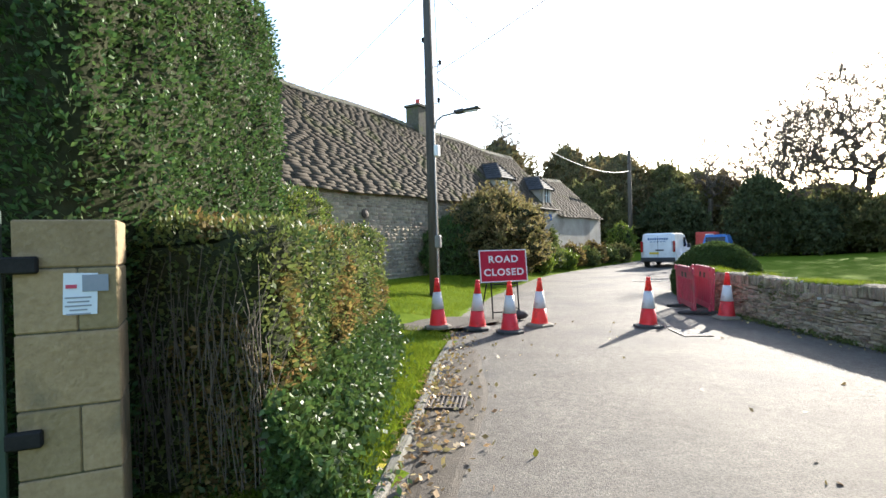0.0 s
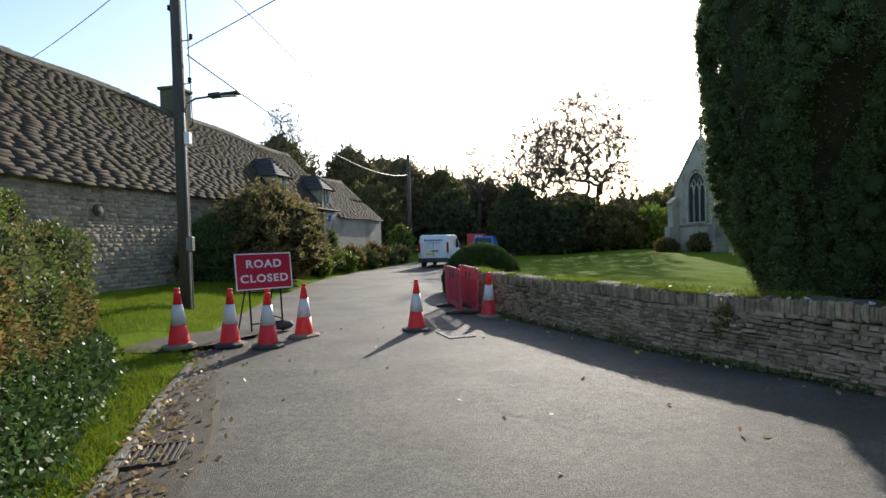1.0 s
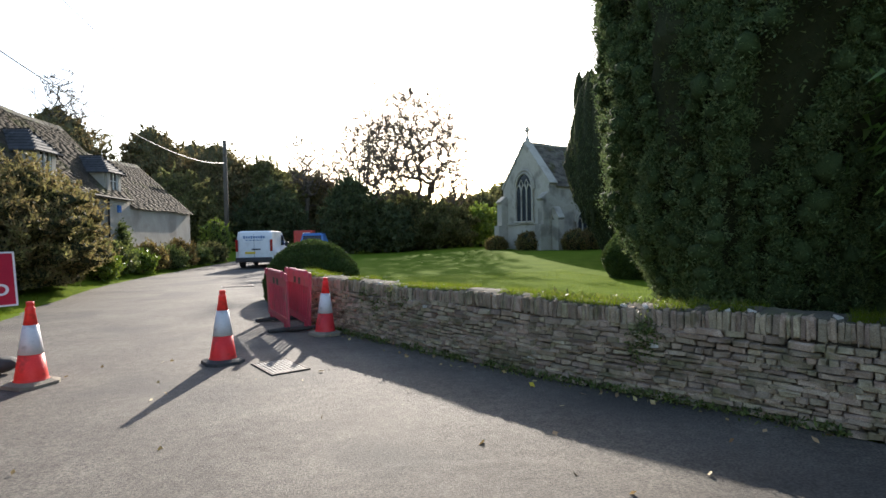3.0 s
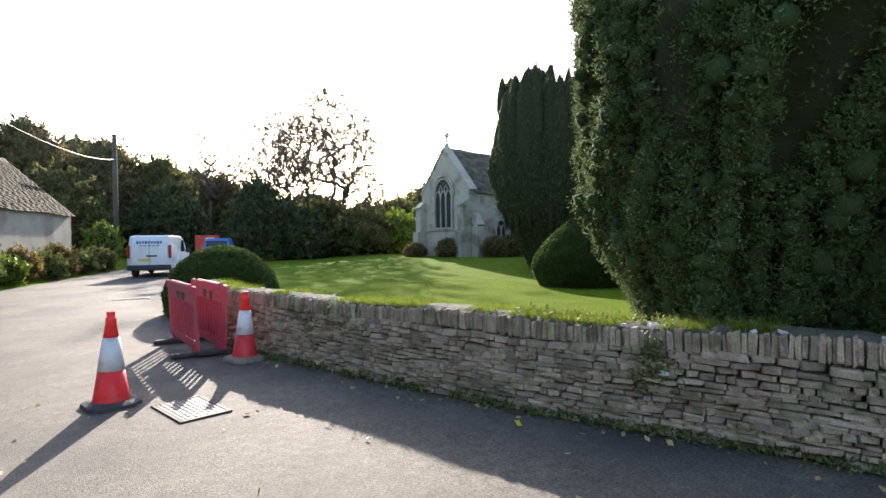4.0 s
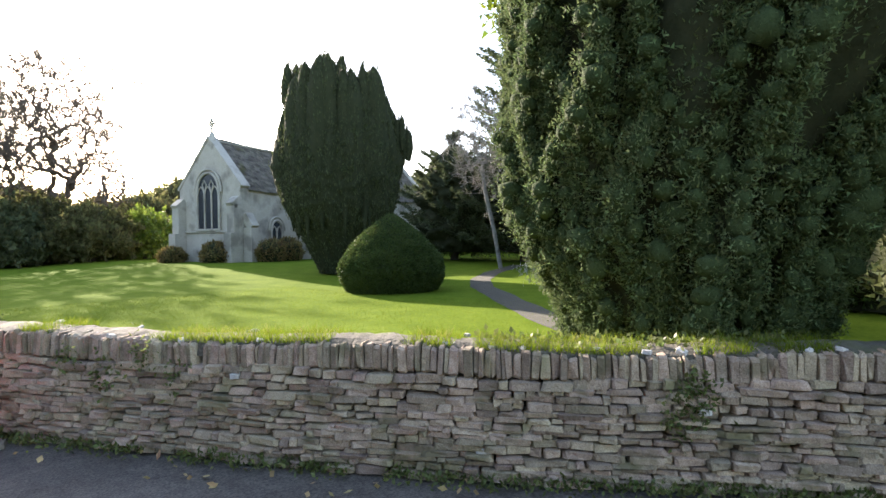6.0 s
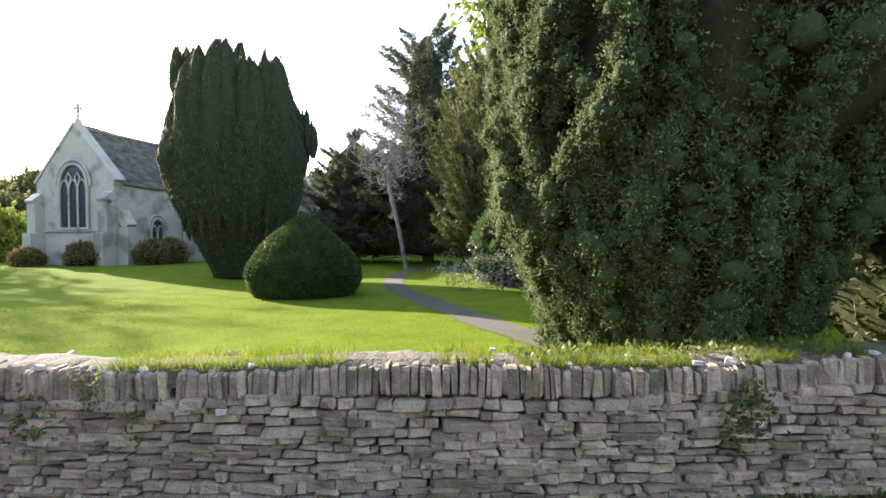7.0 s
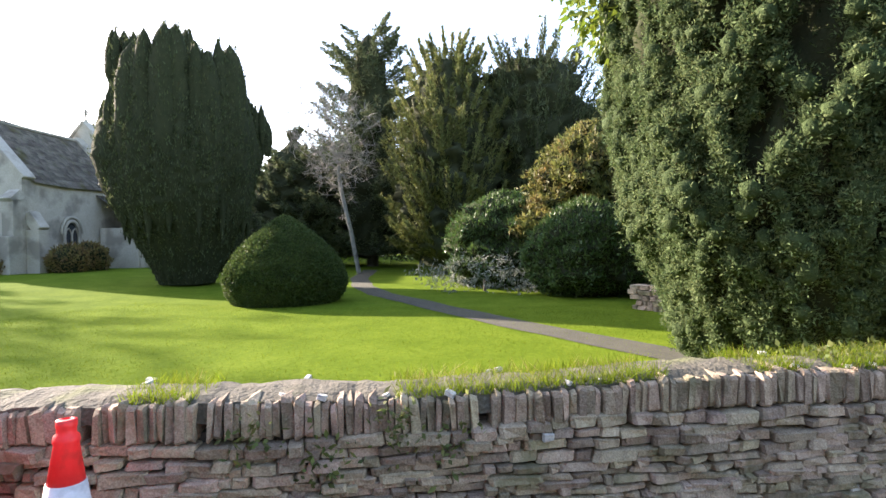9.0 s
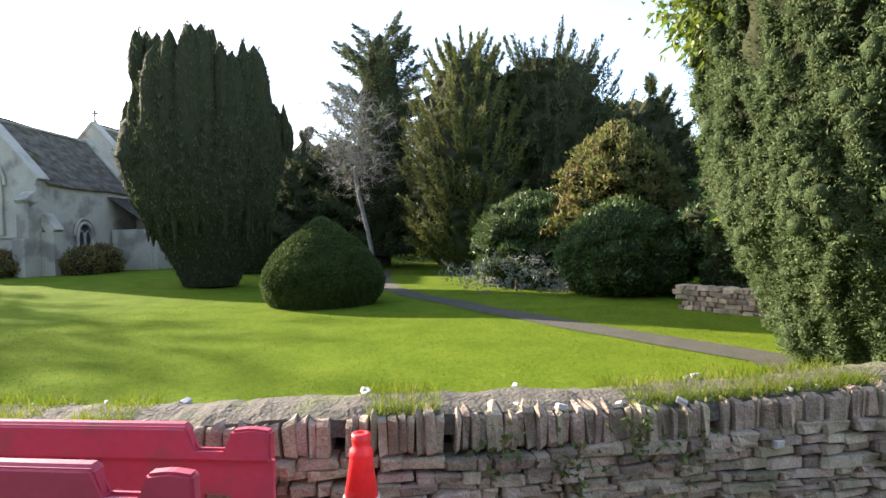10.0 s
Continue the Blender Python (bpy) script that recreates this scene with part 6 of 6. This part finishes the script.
# hedges beside the near verge
def hedge(name, label, p0, p1, width, height, z0, leafs, seed, n, L, W, amp=0.08, up=0.3, inset=0.05, round_=0.25):
    """A clipped hedge between two points: a lumpy block with leaves; p0 to p1 is its road face."""
    r = np.random.default_rng(seed)
    a, b = Vector((*p0, 0)), Vector((*p1, 0))
    ln = (b - a).length
    d = (b - a).normalized()
    nrm = Vector((-d.y, d.x, 0))
    t = thing(name, label, "hedge", (a.x, a.y, z0))
    nu, nv = int(ln / 0.12) + 2, 46
    V, F = [], []
    for i in range(nu + 1):
        u = i / nu
        for j in range(nv + 1):
            q = j / nv
            # section: up the face, over the top, down the back
            per = 2 * height + width
            s_ = q * per
            if s_ < height:
                x, z = 0.0, s_
            elif s_ < height + width:
                x, z = s_ - height, height
            else:
                x, z = width, height - (s_ - height - width)
            k = max(0.0, z - height + round_) / round_
            if x < width / 2:
                x += round_ * (1 - math.sqrt(max(0, 1 - min(1, k) ** 2))) * 0.6
            e = min(u, 1 - u) * ln
            pinch = 0.25 * max(0.0, 1 - e / 0.3) ** 2
            x = x + (width / 2 - x) * pinch * 0.5
            z2 = z * (1 - 0.06 * max(0, 1 - e / 0.4) ** 2)
            w = d * (u * ln) + nrm * x
            dis = amp * fbm(w.x * 1.7 + seed, w.y * 1.7, z * 1.7) + amp * 0.5 * fbm(w.x * 6 + seed, w.y * 6, z * 6)
            dx = nrm * (dis * (-1 if x < width * 0.5 else 1))
            V.append((w.x + dx.x, w.y + dx.y, z2 + (dis if 0.3 < q < 0.7 else 0)))
    for i in range(nu):
        for j in range(nv):
            c = i * (nv + 1) + j
            F.append((c, c + nv + 1, c + nv + 2, c + 1))
    # end faces
    for i in (0, nu):
        c = i * (nv + 1)
        for j in range(nv // 2):
            F.append((c + j, c + j + 1, c + nv - j - 1, c + nv - j) if i == 0 else (c + j, c + nv - j, c + nv - j - 1, c + j + 1))
    V, F = np.array(V), np.array(F)
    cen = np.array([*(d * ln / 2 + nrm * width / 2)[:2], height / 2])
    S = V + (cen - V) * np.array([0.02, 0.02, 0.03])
    off = nrm * inset
    # shrunken block, coloured dark for the shade behind the hedge leaves
    put("inner_foliage", np_mesh("inner_foliage", S, F, M["inner"], True), t, "solid inner hull toned as the shaded inside of the hedge")
    for k, (mk, share) in enumerate(leafs):
        P, N = sample(V, F, int(n * share * (2.2 if k else 1.3)), r)
        if k > 0:
            g = np.array([fbm(p[0] * 1.3 + k * 9, p[1] * 1.3, p[2] * 1.1 + seed, 2) for p in P[::1]])
            keep = g > np.quantile(g, 0.5)
            P, N = P[keep], N[keep]
        q = len(P)
        N = np.where((N * (P - cen)).sum(1, keepdims=True) < 0, -N, N)
        P = P + N * r.normal(0, 0.035, (q, 1))
        D = unit(N * 0.6 + np.array([0, 0, up]) + r.normal(size=(q, 3)) * 0.5)
        put("leaves", np_mesh("leaves", *leaf_quads(P, D, L, W, r), M[mk]), t)
    return t


front_hedge = hedge("hedge", "mixed clipped hedge, brown and green, ivy at its foot", (-2.31, 2.55), (-4.55, 7.25), 1.3, 1.82, 0.0, [("hedge", 0.55), ("rust", 0.7), ("ivy", 0.2)], 31, 60000, 0.05, 0.028, 0.12)
stems = bmesh.new()
hs_ = random.Random(9)
for _ in range(150):
    q = hs_.random()
    x, y, h0 = 0.05 - 1.05 * q + hs_.uniform(-0.05, 0.05), -0.04 - 0.5 * q + hs_.uniform(-0.06, 0.03), hs_.uniform(0.05, 1.0)
    tube([(x, y, h0), (x + hs_.uniform(-0.06, 0.06), y - 0.02, h0 + 0.3), (x + hs_.uniform(-0.14, 0.14), y + hs_.uniform(-0.05, 0.03), h0 + hs_.uniform(0.4, 0.75))], [0.005, 0.004, 0.002], 3, stems)
part("bare_stem", stems, M["twig"], front_hedge, "dead brown stems showing at the hedge end")["kind"] = "stuff"
hedge("hedge", "tall dense clipped conifer hedge above the pier", (-2.95, 1.75), (-4.5, 5.05), 1.6, 4.6, 0.0, [("conifer", 1.0)], 32, 62000, 0.052, 0.027, 0.1, round_=0.15)
hedge("hedge", "sloping variegated hedge stepping down behind", (-4.6, 4.8), (-6.3, 8.2), 1.2, 2.55, 0.0, [("hedge", 0.6), ("bright", 0.2), ("conifer", 0.3)], 33, 26000, 0.06, 0.032, 0.14)
evergreen("shrub", "large untidy bush in brown autumn leaf before the barn", "shrub", gz3(-8.15, 21.6), [(0.05, 1.4), (0.8, 1.9), (1.7, 1.95), (2.4, 1.6), (3.1, 1.0), (3.55, 0.2)], M["bush"], 34000, 0.11, 0.06, 34, 60, 44, 0.55, 2.6, 1.0, 900, 20, 0.45, trunk=0.1, sx=0.85, sy=1.35)
evergreen("shrub", "dark ivy and elder against the barn wall", "shrub", gz3(-9.1, 19.4), [(0.05, 1.3), (0.7, 1.55), (1.4, 1.4), (2.0, 0.9), (2.4, 0.2)], M["ivy"], 16000, 0.1, 0.055, 35, 54, 36, 0.3, 2.2, 1.0, trunk=0.1, sx=0.7, sy=1.0)
for i, (x, y, r_, h, mk) in enumerate(((-7.9, 26.6, 0.7, 1.15, "bright"), (-8.0, 28.6, 0.75, 1.3, "hedge"), (-7.6, 30.4, 0.6, 0.85, "bright"), (-7.6, 32.2, 0.7, 1.2, "rust"), (-7.2, 34.2, 0.75, 1.0, "hedge"), (-7.1, 36.2, 0.75, 1.35, "rust"), (-6.8, 38.4, 0.8, 0.9, "hedge"), (-6.3, 41.0, 0.8, 1.2, "wood_far"), (-6.9, 46.0, 1.0, 2.6, "bright"), (-8.6, 30.9, 0.55, 2.0, "hedge"))):
    lab = {"bright": "bright yellow-green cottage garden shrub", "hedge": "leafy green border shrub by the cottage", "rust": "russet border shrub by the cottage", "wood_far": "dull green shrub at the lane edge"}[mk]
    evergreen("shrub", lab, "shrub", gz3(x, y), [(0.02, r_ * 0.8), (h * 0.4, r_), (h * 0.75, r_ * 0.75), (h, 0.1)], M[mk], 2600, 0.13, 0.06, 60 + i, 30, 20, 0.7, 2.8, 1.0, 160, 14, 0.32, trunk=0.04, inset=0.25, group="cottage border")
for i, (x, y, r_, h) in enumerate(((15.0, 39.6, 0.9, 1.3), (17.6, 37.6, 0.9, 1.4), (19.2, 38.3, 1.0, 1.5), (13.6, 42.6, 0.8, 1.0))):
    evergreen("shrub", "low brownish shrub against the church wall", "shrub", gz3(x, y), [(0.02, r_ * 0.8), (h * 0.4, r_), (h * 0.75, r_ * 0.75), (h, 0.1)], M["rust"], 1800, 0.16, 0.08, 80 + i, 26, 18, 0.3, 2.2, 1.0, trunk=0.04, inset=0.1, group="church shrubs")


# ---- dry-stone wall of the churchyard ----
WP = [(4.56, 6.28), (4.02, 7.2), (3.42, 8.06), (2.78, 8.96), (2.18, 9.97), (1.5, 11.2), (0.9, 12.3), (0.45, 13.3), (0.05, 14.6), (-0.3, 15.9)]
WD = [0.0]
for (x0, y0), (x1, y1) in zip(WP, WP[1:]):
    WD.append(WD[-1] + math.hypot(x1 - x0, y1 - y0))


def wall_at(s_, out=0.0):
    """A place on the wall's face, s along it, pushed out towards the road; and the turn of the face there."""
    xa, ya = float(np.interp(s_, WD, [p[0] for p in WP])), float(np.interp(s_, WD, [p[1] for p in WP]))
    h = 0.4
    xb, yb = float(np.interp(s_ + h, WD, [p[0] for p in WP])), float(np.interp(s_ + h, WD, [p[1] for p in WP]))
    xc, yc = float(np.interp(s_ - h, WD, [p[0] for p in WP])), float(np.interp(s_ - h, WD, [p[1] for p in WP]))
    d = Vector((xb - xc, yb - yc, 0)).normalized()
    n = Vector((-d.y, d.x, 0))
    return Vector((xa, ya, 0)) + n * out, math.degrees(math.atan2(d.y, d.x)), n


wr = np.random.default_rng(77)
stone_shapes = []
for i in range(14):
    bm = bmesh.new()
    bmesh.ops.create_cube(bm, size=1.0)
    for v in bm.verts:
        v.co += Vector(wr.uniform(-0.09, 0.09, 3))
    bmesh.ops.bevel(bm, geom=bm.edges[:], offset=0.1, segments=1, affect="EDGES")
    for v in bm.verts:
        v.co += Vector(wr.uniform(-0.035, 0.035, 3))
    me = bpy.data.meshes.new("stone")
    bm.to_mesh(me); bm.free()
    me.materials.append(M["stone"])
    stone_shapes.append(me)
shape_np = []
for me in stone_shapes:
    co = np.empty(len(me.vertices) * 3, dtype=np.float32)
    me.vertices.foreach_get("co", co)
    shape_np.append((co.reshape(-1, 3), [tuple(p.vertices) for p in me.polygons]))

wall = thing("wall_churchyard", "low dry-stone wall of pale limestone with upright cope stones", "wall", kind="structure")
TOP = 0.69  # height of the coursed part
rest_v, rest_f = [], []


def lay(name, m, k, single):
    if single:
        put(name, stone_shapes[k], wall, "", m)
        return
    b = len(rest_v)
    for c in shape_np[k][0]:
        rest_v.append(tuple(m @ Vector(c)))
    for f in shape_np[k][1]:
        rest_f.append(tuple(b + i for i in f))


count = 0
z = 0.0
course = 0
while z < TOP - 0.02:
    h = float(wr.uniform(0.03, 0.058))
    if z + h > TOP - 0.03:
        h = TOP - z
    s_ = -0.1 + wr.uniform(0, 0.15)
    while s_ < WD[-1]:
        w = float(wr.choice([wr.uniform(0.05, 0.12), wr.uniform(0.12, 0.2), wr.uniform(0.2, 0.29)], p=[0.36, 0.44, 0.2]))
        sm = s_ + w / 2
        hh = h
        out = -0.07 + wr.uniform(-0.026, 0.024) + 0.05 * (1 - z / TOP)
        p, a, n = wall_at(sm, out)
        wave = 0.018 * math.sin(sm * 1.9 + course * 0.35) + 0.01 * math.sin(sm * 5.1 + course)
        m = Matrix.Translation((p.x, p.y, z + h / 2 + wave * min(1, z * 6))) @ pose(0, 0, 0, wr.uniform(-5, 5), wr.uniform(-3, 3), a + wr.uniform(-4, 4)) @ Matrix.Diagonal((w - 0.002, 0.17, hh * wr.uniform(0.9, 1.08) - 0.001, 1))
        single = 1.55 < sm < 5.3 and count < 300
        count += single
        lay("stone", m, int(wr.integers(0, 14)), single)
        s_ += w
    z += h
    course += 1
s_ = 0.0
while s_ < WD[-1]:
    w = float(wr.choice([wr.uniform(0.026, 0.045), wr.uniform(0.04, 0.07)]))
    if wr.random() < 0.07 and s_ > 4.2:
        s_ += wr.uniform(0.02, 0.07)
    hgt = 0.178 * wr.uniform(0.92, 1.07) + 0.008 * math.sin(s_ * 2.1)
    p, a, n = wall_at(s_ + w / 2, -0.105 + wr.uniform(-0.014, 0.014))
    m = Matrix.Translation((p.x, p.y, TOP + hgt / 2 - 0.004 + 0.018 * math.sin(s_ * 1.9))) @ pose(0, 0, 0, wr.uniform(-2, 2), wr.uniform(-4, 4), a + wr.uniform(-4, 4)) @ Matrix.Diagonal((w + 0.002, 0.2 * wr.uniform(0.92, 1.06), hgt * wr.choice([1.0, 1.0, 0.92, 1.04]), 1))
    k = int(wr.integers(0, 14))
    if s_ < 9.0:
        ob = put("cope_stone", stone_shapes[k], wall, "", m)
    else:
        lay("cope_stone", m, k, False)
    s_ += w + 0.002
me = bpy.data.meshes.new("stones")
me.from_pydata(rest_v, [], rest_f)
me.materials.append(M["stone_joined"])
put("small_stones", me, wall)["kind"] = "stuff"
# core of the wall and its mortared top
bm_c, bm_t = bmesh.new(), bmesh.new()
prev_c = prev_t = None
s_ = 0.0
while s_ <= WD[-1] + 0.01:
    ring = []
    for out, zz in ((-0.085, 0.0), (-0.1, TOP + 0.02), (-0.42, TOP + 0.05), (-0.44, 0.0)):
        p, a, n = wall_at(s_, out)
        ring.append(bm_c.verts.new((p.x, p.y, zz - (0.05 if zz == 0 else 0))))
    ringt = []
    bz = TOP + 0.178 + 0.018 * math.sin(s_ * 1.9)
    for i, (out, dz) in enumerate(((-0.035, -0.1), (-0.05, -0.006), (-0.13, 0.014), (-0.28, 0.022), (-0.42, 0.006), (-0.5, -0.04), (-0.53, -0.3), (-0.53, -1.0))):
        p, a, n = wall_at(s_, out + 0.02 * fbm(s_ * 3, i, 1))
        ringt.append(bm_t.verts.new((p.x, p.y, max(-0.06, bz + dz + 0.014 * fbm(s_ * 4, i * 1.7, 5) + 0.012 * fbm(s_ * 17, i * 3.1, 8)))))
    if prev_c:
        for i in range(3):
            bm_c.faces.new((prev_c[i], prev_c[i + 1], ring[i + 1], ring[i]))
        for i in range(7):
            bm_t.faces.new((prev_t[i], prev_t[i + 1], ringt[i + 1], ringt[i]))
    prev_c, prev_t = ring, ringt
    s_ += 0.05
part("wall_core", bm_c, M["core"], wall, "dark earth in the joints")
part("wall_top", bm_t, M["mortar"], wall, "rough mortared wall top")

# a few bleached stones in the face
pale = stone_shapes[3].copy()
pale.materials.clear(); pale.materials.append(M["whitestone"])
for q, zz, w in ((3.35, 0.2, 0.1), (1.95, 0.5, 0.075), (5.2, 0.62, 0.06)):
    p, a, n = wall_at(q, 0.0)
    put("stone", pale, wall, "bleached white stone", Matrix.Translation((p.x, p.y, zz)) @ pose(0, 0, 0, 0, 0, a) @ Matrix.Diagonal((w, 0.09, 0.04, 1)))
# scattered pale stones on the top of the wall
for i in range(34):
    s_ = float(wr.uniform(0.5, WD[-1] - 1.2))
    p, a, n = wall_at(s_, float(wr.choice([-0.08, -0.07, -0.1, -0.46, -0.48, -0.4])) + wr.uniform(-0.03, 0.03))
    q = wr.uniform(0.014, 0.045)
    ob = new("loose_stone", stone_shapes[i % 14].copy() if i < 6 else bpy.data.meshes.get("loose_white_%d" % (i % 6)))
    if i < 6:
        ob.data.name = "loose_white_%d" % i
        ob.data.materials.clear(); ob.data.materials.append(M["whitestone"])
    ob.matrix_basis = Matrix.Translation((p.x, p.y, TOP + 0.18 + 0.018 * math.sin(s_ * 1.9) + q * 0.25)) @ pose(0, 0, 0, wr.uniform(-20, 20), wr.uniform(-20, 20), wr.uniform(0, 180)) @ Matrix.Diagonal((q * 1.5, q * 1.1, q * 0.7, 1))
    tagged(ob, "small pale lichened stone lying on the wall top", "stone", "loose stones on the wall")


# ---- grass, weeds, fallen leaves ----
gr_ = np.random.default_rng(5)


def stuff(name, me, label, category):
    return tagged(new(name, me), label, category, kind="stuff")


def on_wall(n, s0, s1, o0, o1, dz=0.18, clump=0.0):
    s_ = gr_.uniform(s0, s1, n)
    if clump:
        keep = np.array([noise.noise(Vector((q * 2.6, 3.3, 0))) for q in s_]) > clump
        s_ = s_[keep]
    P = []
    for q in s_:
        p, a, nn = wall_at(float(q), float(gr_.uniform(o0, o1)))
        P.append((p.x, p.y, TOP + dz + 0.018 * math.sin(q * 1.9) - 0.01))
    return np.array(P)


P = np.concatenate([on_wall(9000, 0.2, 9.5, -0.16, -0.04, clump=0.02), on_wall(9000, 0.2, 10.5, -0.52, -0.18, clump=-0.05)])
stuff("wall_grass", np_mesh("wall_grass", *blades(P, 0.075, 0.003, gr_, 0.5), M["grass"]), "short grass tufts growing along the wall top", "grass")
P = on_wall(2600, 0.2, 9.5, -0.5, -0.12, clump=0.12)
stuff("wall_straw", np_mesh("wall_straw", *blades(P, 0.075, 0.0026, gr_, 0.6), M["drygrass"]), "yellowed dry grass on the wall top", "grass")
P = on_wall(1300, 1.3, 3.4, -0.55, -0.14, 0.18)
stuff("wall_ivy", np_mesh("wall_ivy", *leaf_quads(P + gr_.normal(0, 0.025, P.shape), unit(gr_.normal(size=P.shape) + np.array([0, 0, 0.8])), 0.045, 0.03, gr_), M["hedge"]), "dry twiggy creeper over the wall top under the yew", "creeper")
# ferns and ivy on the face
P = []
for s0, z0, k in ((2.0, 0.62, 220), (5.7, 0.6, 60), (6.0, 0.74, 90), (6.35, 0.56, 80), (2.1, 0.45, 120), (6.7, 0.72, 70)):
    for _ in range(k):
        p, a, nn = wall_at(s0 + gr_.normal(0, 0.07), 0.03 + abs(gr_.normal(0, 0.02)))
        P.append((p.x, p.y, z0 + gr_.normal(0, 0.08)))
P = np.array(P)
stuff("wall_fern", np_mesh("wall_fern", *leaf_quads(P, unit(gr_.normal(size=P.shape) + np.array([-0.5, -0.3, 0.1])), 0.045, 0.022, gr_), M["hedge"]), "small ferns and ivy rooted in the wall joints", "fern")
# weeds along the foot of the wall
P = []
for _ in range(5200):
    q = gr_.uniform(0.3, 10.5)
    p, a, nn = wall_at(q, abs(gr_.normal(0, 0.09)) + 0.01)
    if noise.noise(Vector((q * 1.8, 0, 7))) > -0.25:
        P.append((p.x, p.y, 0.0 + gr_.uniform(0, 0.06)))
P = np.array(P)
stuff("wall_foot_weeds", np_mesh("wall_foot_weeds", *leaf_quads(P, unit(gr_.normal(size=P.shape) + np.array([-0.2, -0.1, 0.9])), 0.045, 0.022, gr_), M["hedge"]), "low weeds and moss at the foot of the wall", "weeds")

# verge grass on the near side and the bank under the pole
P = []
while len(P) < 60000:
    y = gr_.uniform(1.5, 18) if len(P) < 42000 else gr_.uniform(8, 40)
    lx = float(np.interp(y, LY, LX))
    x = lx - gr_.uniform(0.06, 1.1 if y < 7.5 else 3.2)
    if (x + 4.75) ** 2 / 1.3 + (y - 9.7) ** 2 / 0.6 < 1:
        continue
    P.append((x, y, ground_z(x, y)))
P = np.array(P)
stuff("verge_grass", np_mesh("verge_grass", *blades(P, 0.075, 0.004, gr_, 0.5), M["grass"]), "rough green grass on the verge and bank", "grass")
# ivy and nettles at the hedge foot
P = []
for _ in range(15000):
    u = gr_.random() ** 1.5
    x, y = -2.2 + u * -2.2, 2.35 + u * 4.8
    o = abs(gr_.normal(0, 0.24 - 0.12 * u))
    P.append((x + 0.9 * o, y + 0.43 * o, max(0.03, gr_.uniform(0.02, 0.75) * (1 - o * 1.7))))
P = np.array(P)
stuff("hedge_foot_ivy", np_mesh("hedge_foot_ivy", *leaf_quads(P, unit(gr_.normal(size=P.shape) + np.array([0.5, -0.2, 0.5])), 0.06, 0.045, gr_), M["ivy"]), "glossy ivy and weeds spilling from the hedge foot", "ivy")
# lawn blades near the wall, seen over its top
P = []
for _ in range(90000):
    y = gr_.uniform(9.5, 24)
    x = float(np.interp(y, RY, RX)) + 0.6 + gr_.random() ** 1.3 * 11
    P.append((x, y, ground_z(x, y) - 0.004))
P = np.array(P)
stuff("lawn_grass", np_mesh("lawn_grass", *blades(P, 0.024, 0.005, gr_, 0.6), M["grass"]), "short mown lawn grass", "grass")
# fallen leaves along the kerb and on the road
P = []
for _ in range(760):
    y = gr_.uniform(2.2, 9.5) if gr_.random() < 0.5 else gr_.normal(4.6, 1.0)
    x = float(np.interp(y, LY, LX)) + abs(gr_.normal(0, 0.33)) - 0.12
    P.append((x, y, 0.022))
for _ in range(70):
    y = gr_.uniform(1.5, 11)
    x = gr_.uniform(float(np.interp(y, LY, LX)), float(np.interp(y, RY, RX)))
    P.append((x, y, 0.026))
for _ in range(60):
    q = gr_.uniform(0.5, 8)
    p, a, nn = wall_at(q, gr_.uniform(0.05, 0.5))
    P.append((p.x, p.y, 0.02))
P = np.array(P)
D = unit(gr_.normal(size=P.shape) * np.array([1, 1, 0.25]) + np.array([0, 0, 0.12]))
stuff("fallen_leaves", np_mesh("fallen_leaves", *leaf_quads(P, D, 0.06, 0.042, gr_), M["litter"]), "scattered brown and pale fallen leaves", "leaves")
for i, (x, y) in enumerate(((-0.98, 3.9), (2.45, 8.5), (-1.95, 3.2))):
    lf = new("fallen_leaf", np_mesh("fallen_leaf", *leaf_quads(np.array([(0, 0, 0.0)]), np.array([(0.6, 0.78, 0.15)]), 0.09, 0.07, gr_), M["yleaf"]))
    lf.location = (x, y, 0.026)
    tagged(lf, "single bright yellow fallen leaf on the tarmac", "leaf", "yellow leaves")

# low rubble wall beyond the path
fw = thing("wall_far", "low rubble wall half hidden by shrubs beyond the path", "wall", kind="structure")
fv, ff = [], []
for zc in range(5):
    s_ = 0.0
    while s_ < 2.9:
        w = wr.uniform(0.12, 0.34)
        m = Matrix.Translation((10.6 + 0.67 * (s_ + w / 2) * 0.9, 8.3 + 0.74 * (s_ + w / 2), 0.06 + zc * 0.115)) @ pose(0, 0, 0, wr.uniform(-4, 4), wr.uniform(-4, 4), 47.8) @ Matrix.Diagonal((w - 0.01, 0.3, 0.112, 1))
        k = int(wr.integers(0, 14))
        b = len(fv)
        fv += [tuple(m @ Vector(c)) for c in shape_np[k][0]]
        ff += [tuple(b + i for i in f) for f in shape_np[k][1]]
        s_ += w
me = bpy.data.meshes.new("far_stones")
me.from_pydata(fv, [], ff)
me.materials.append(M["stone_joined"])
put("small_stones", me, fw)["kind"] = "stuff"
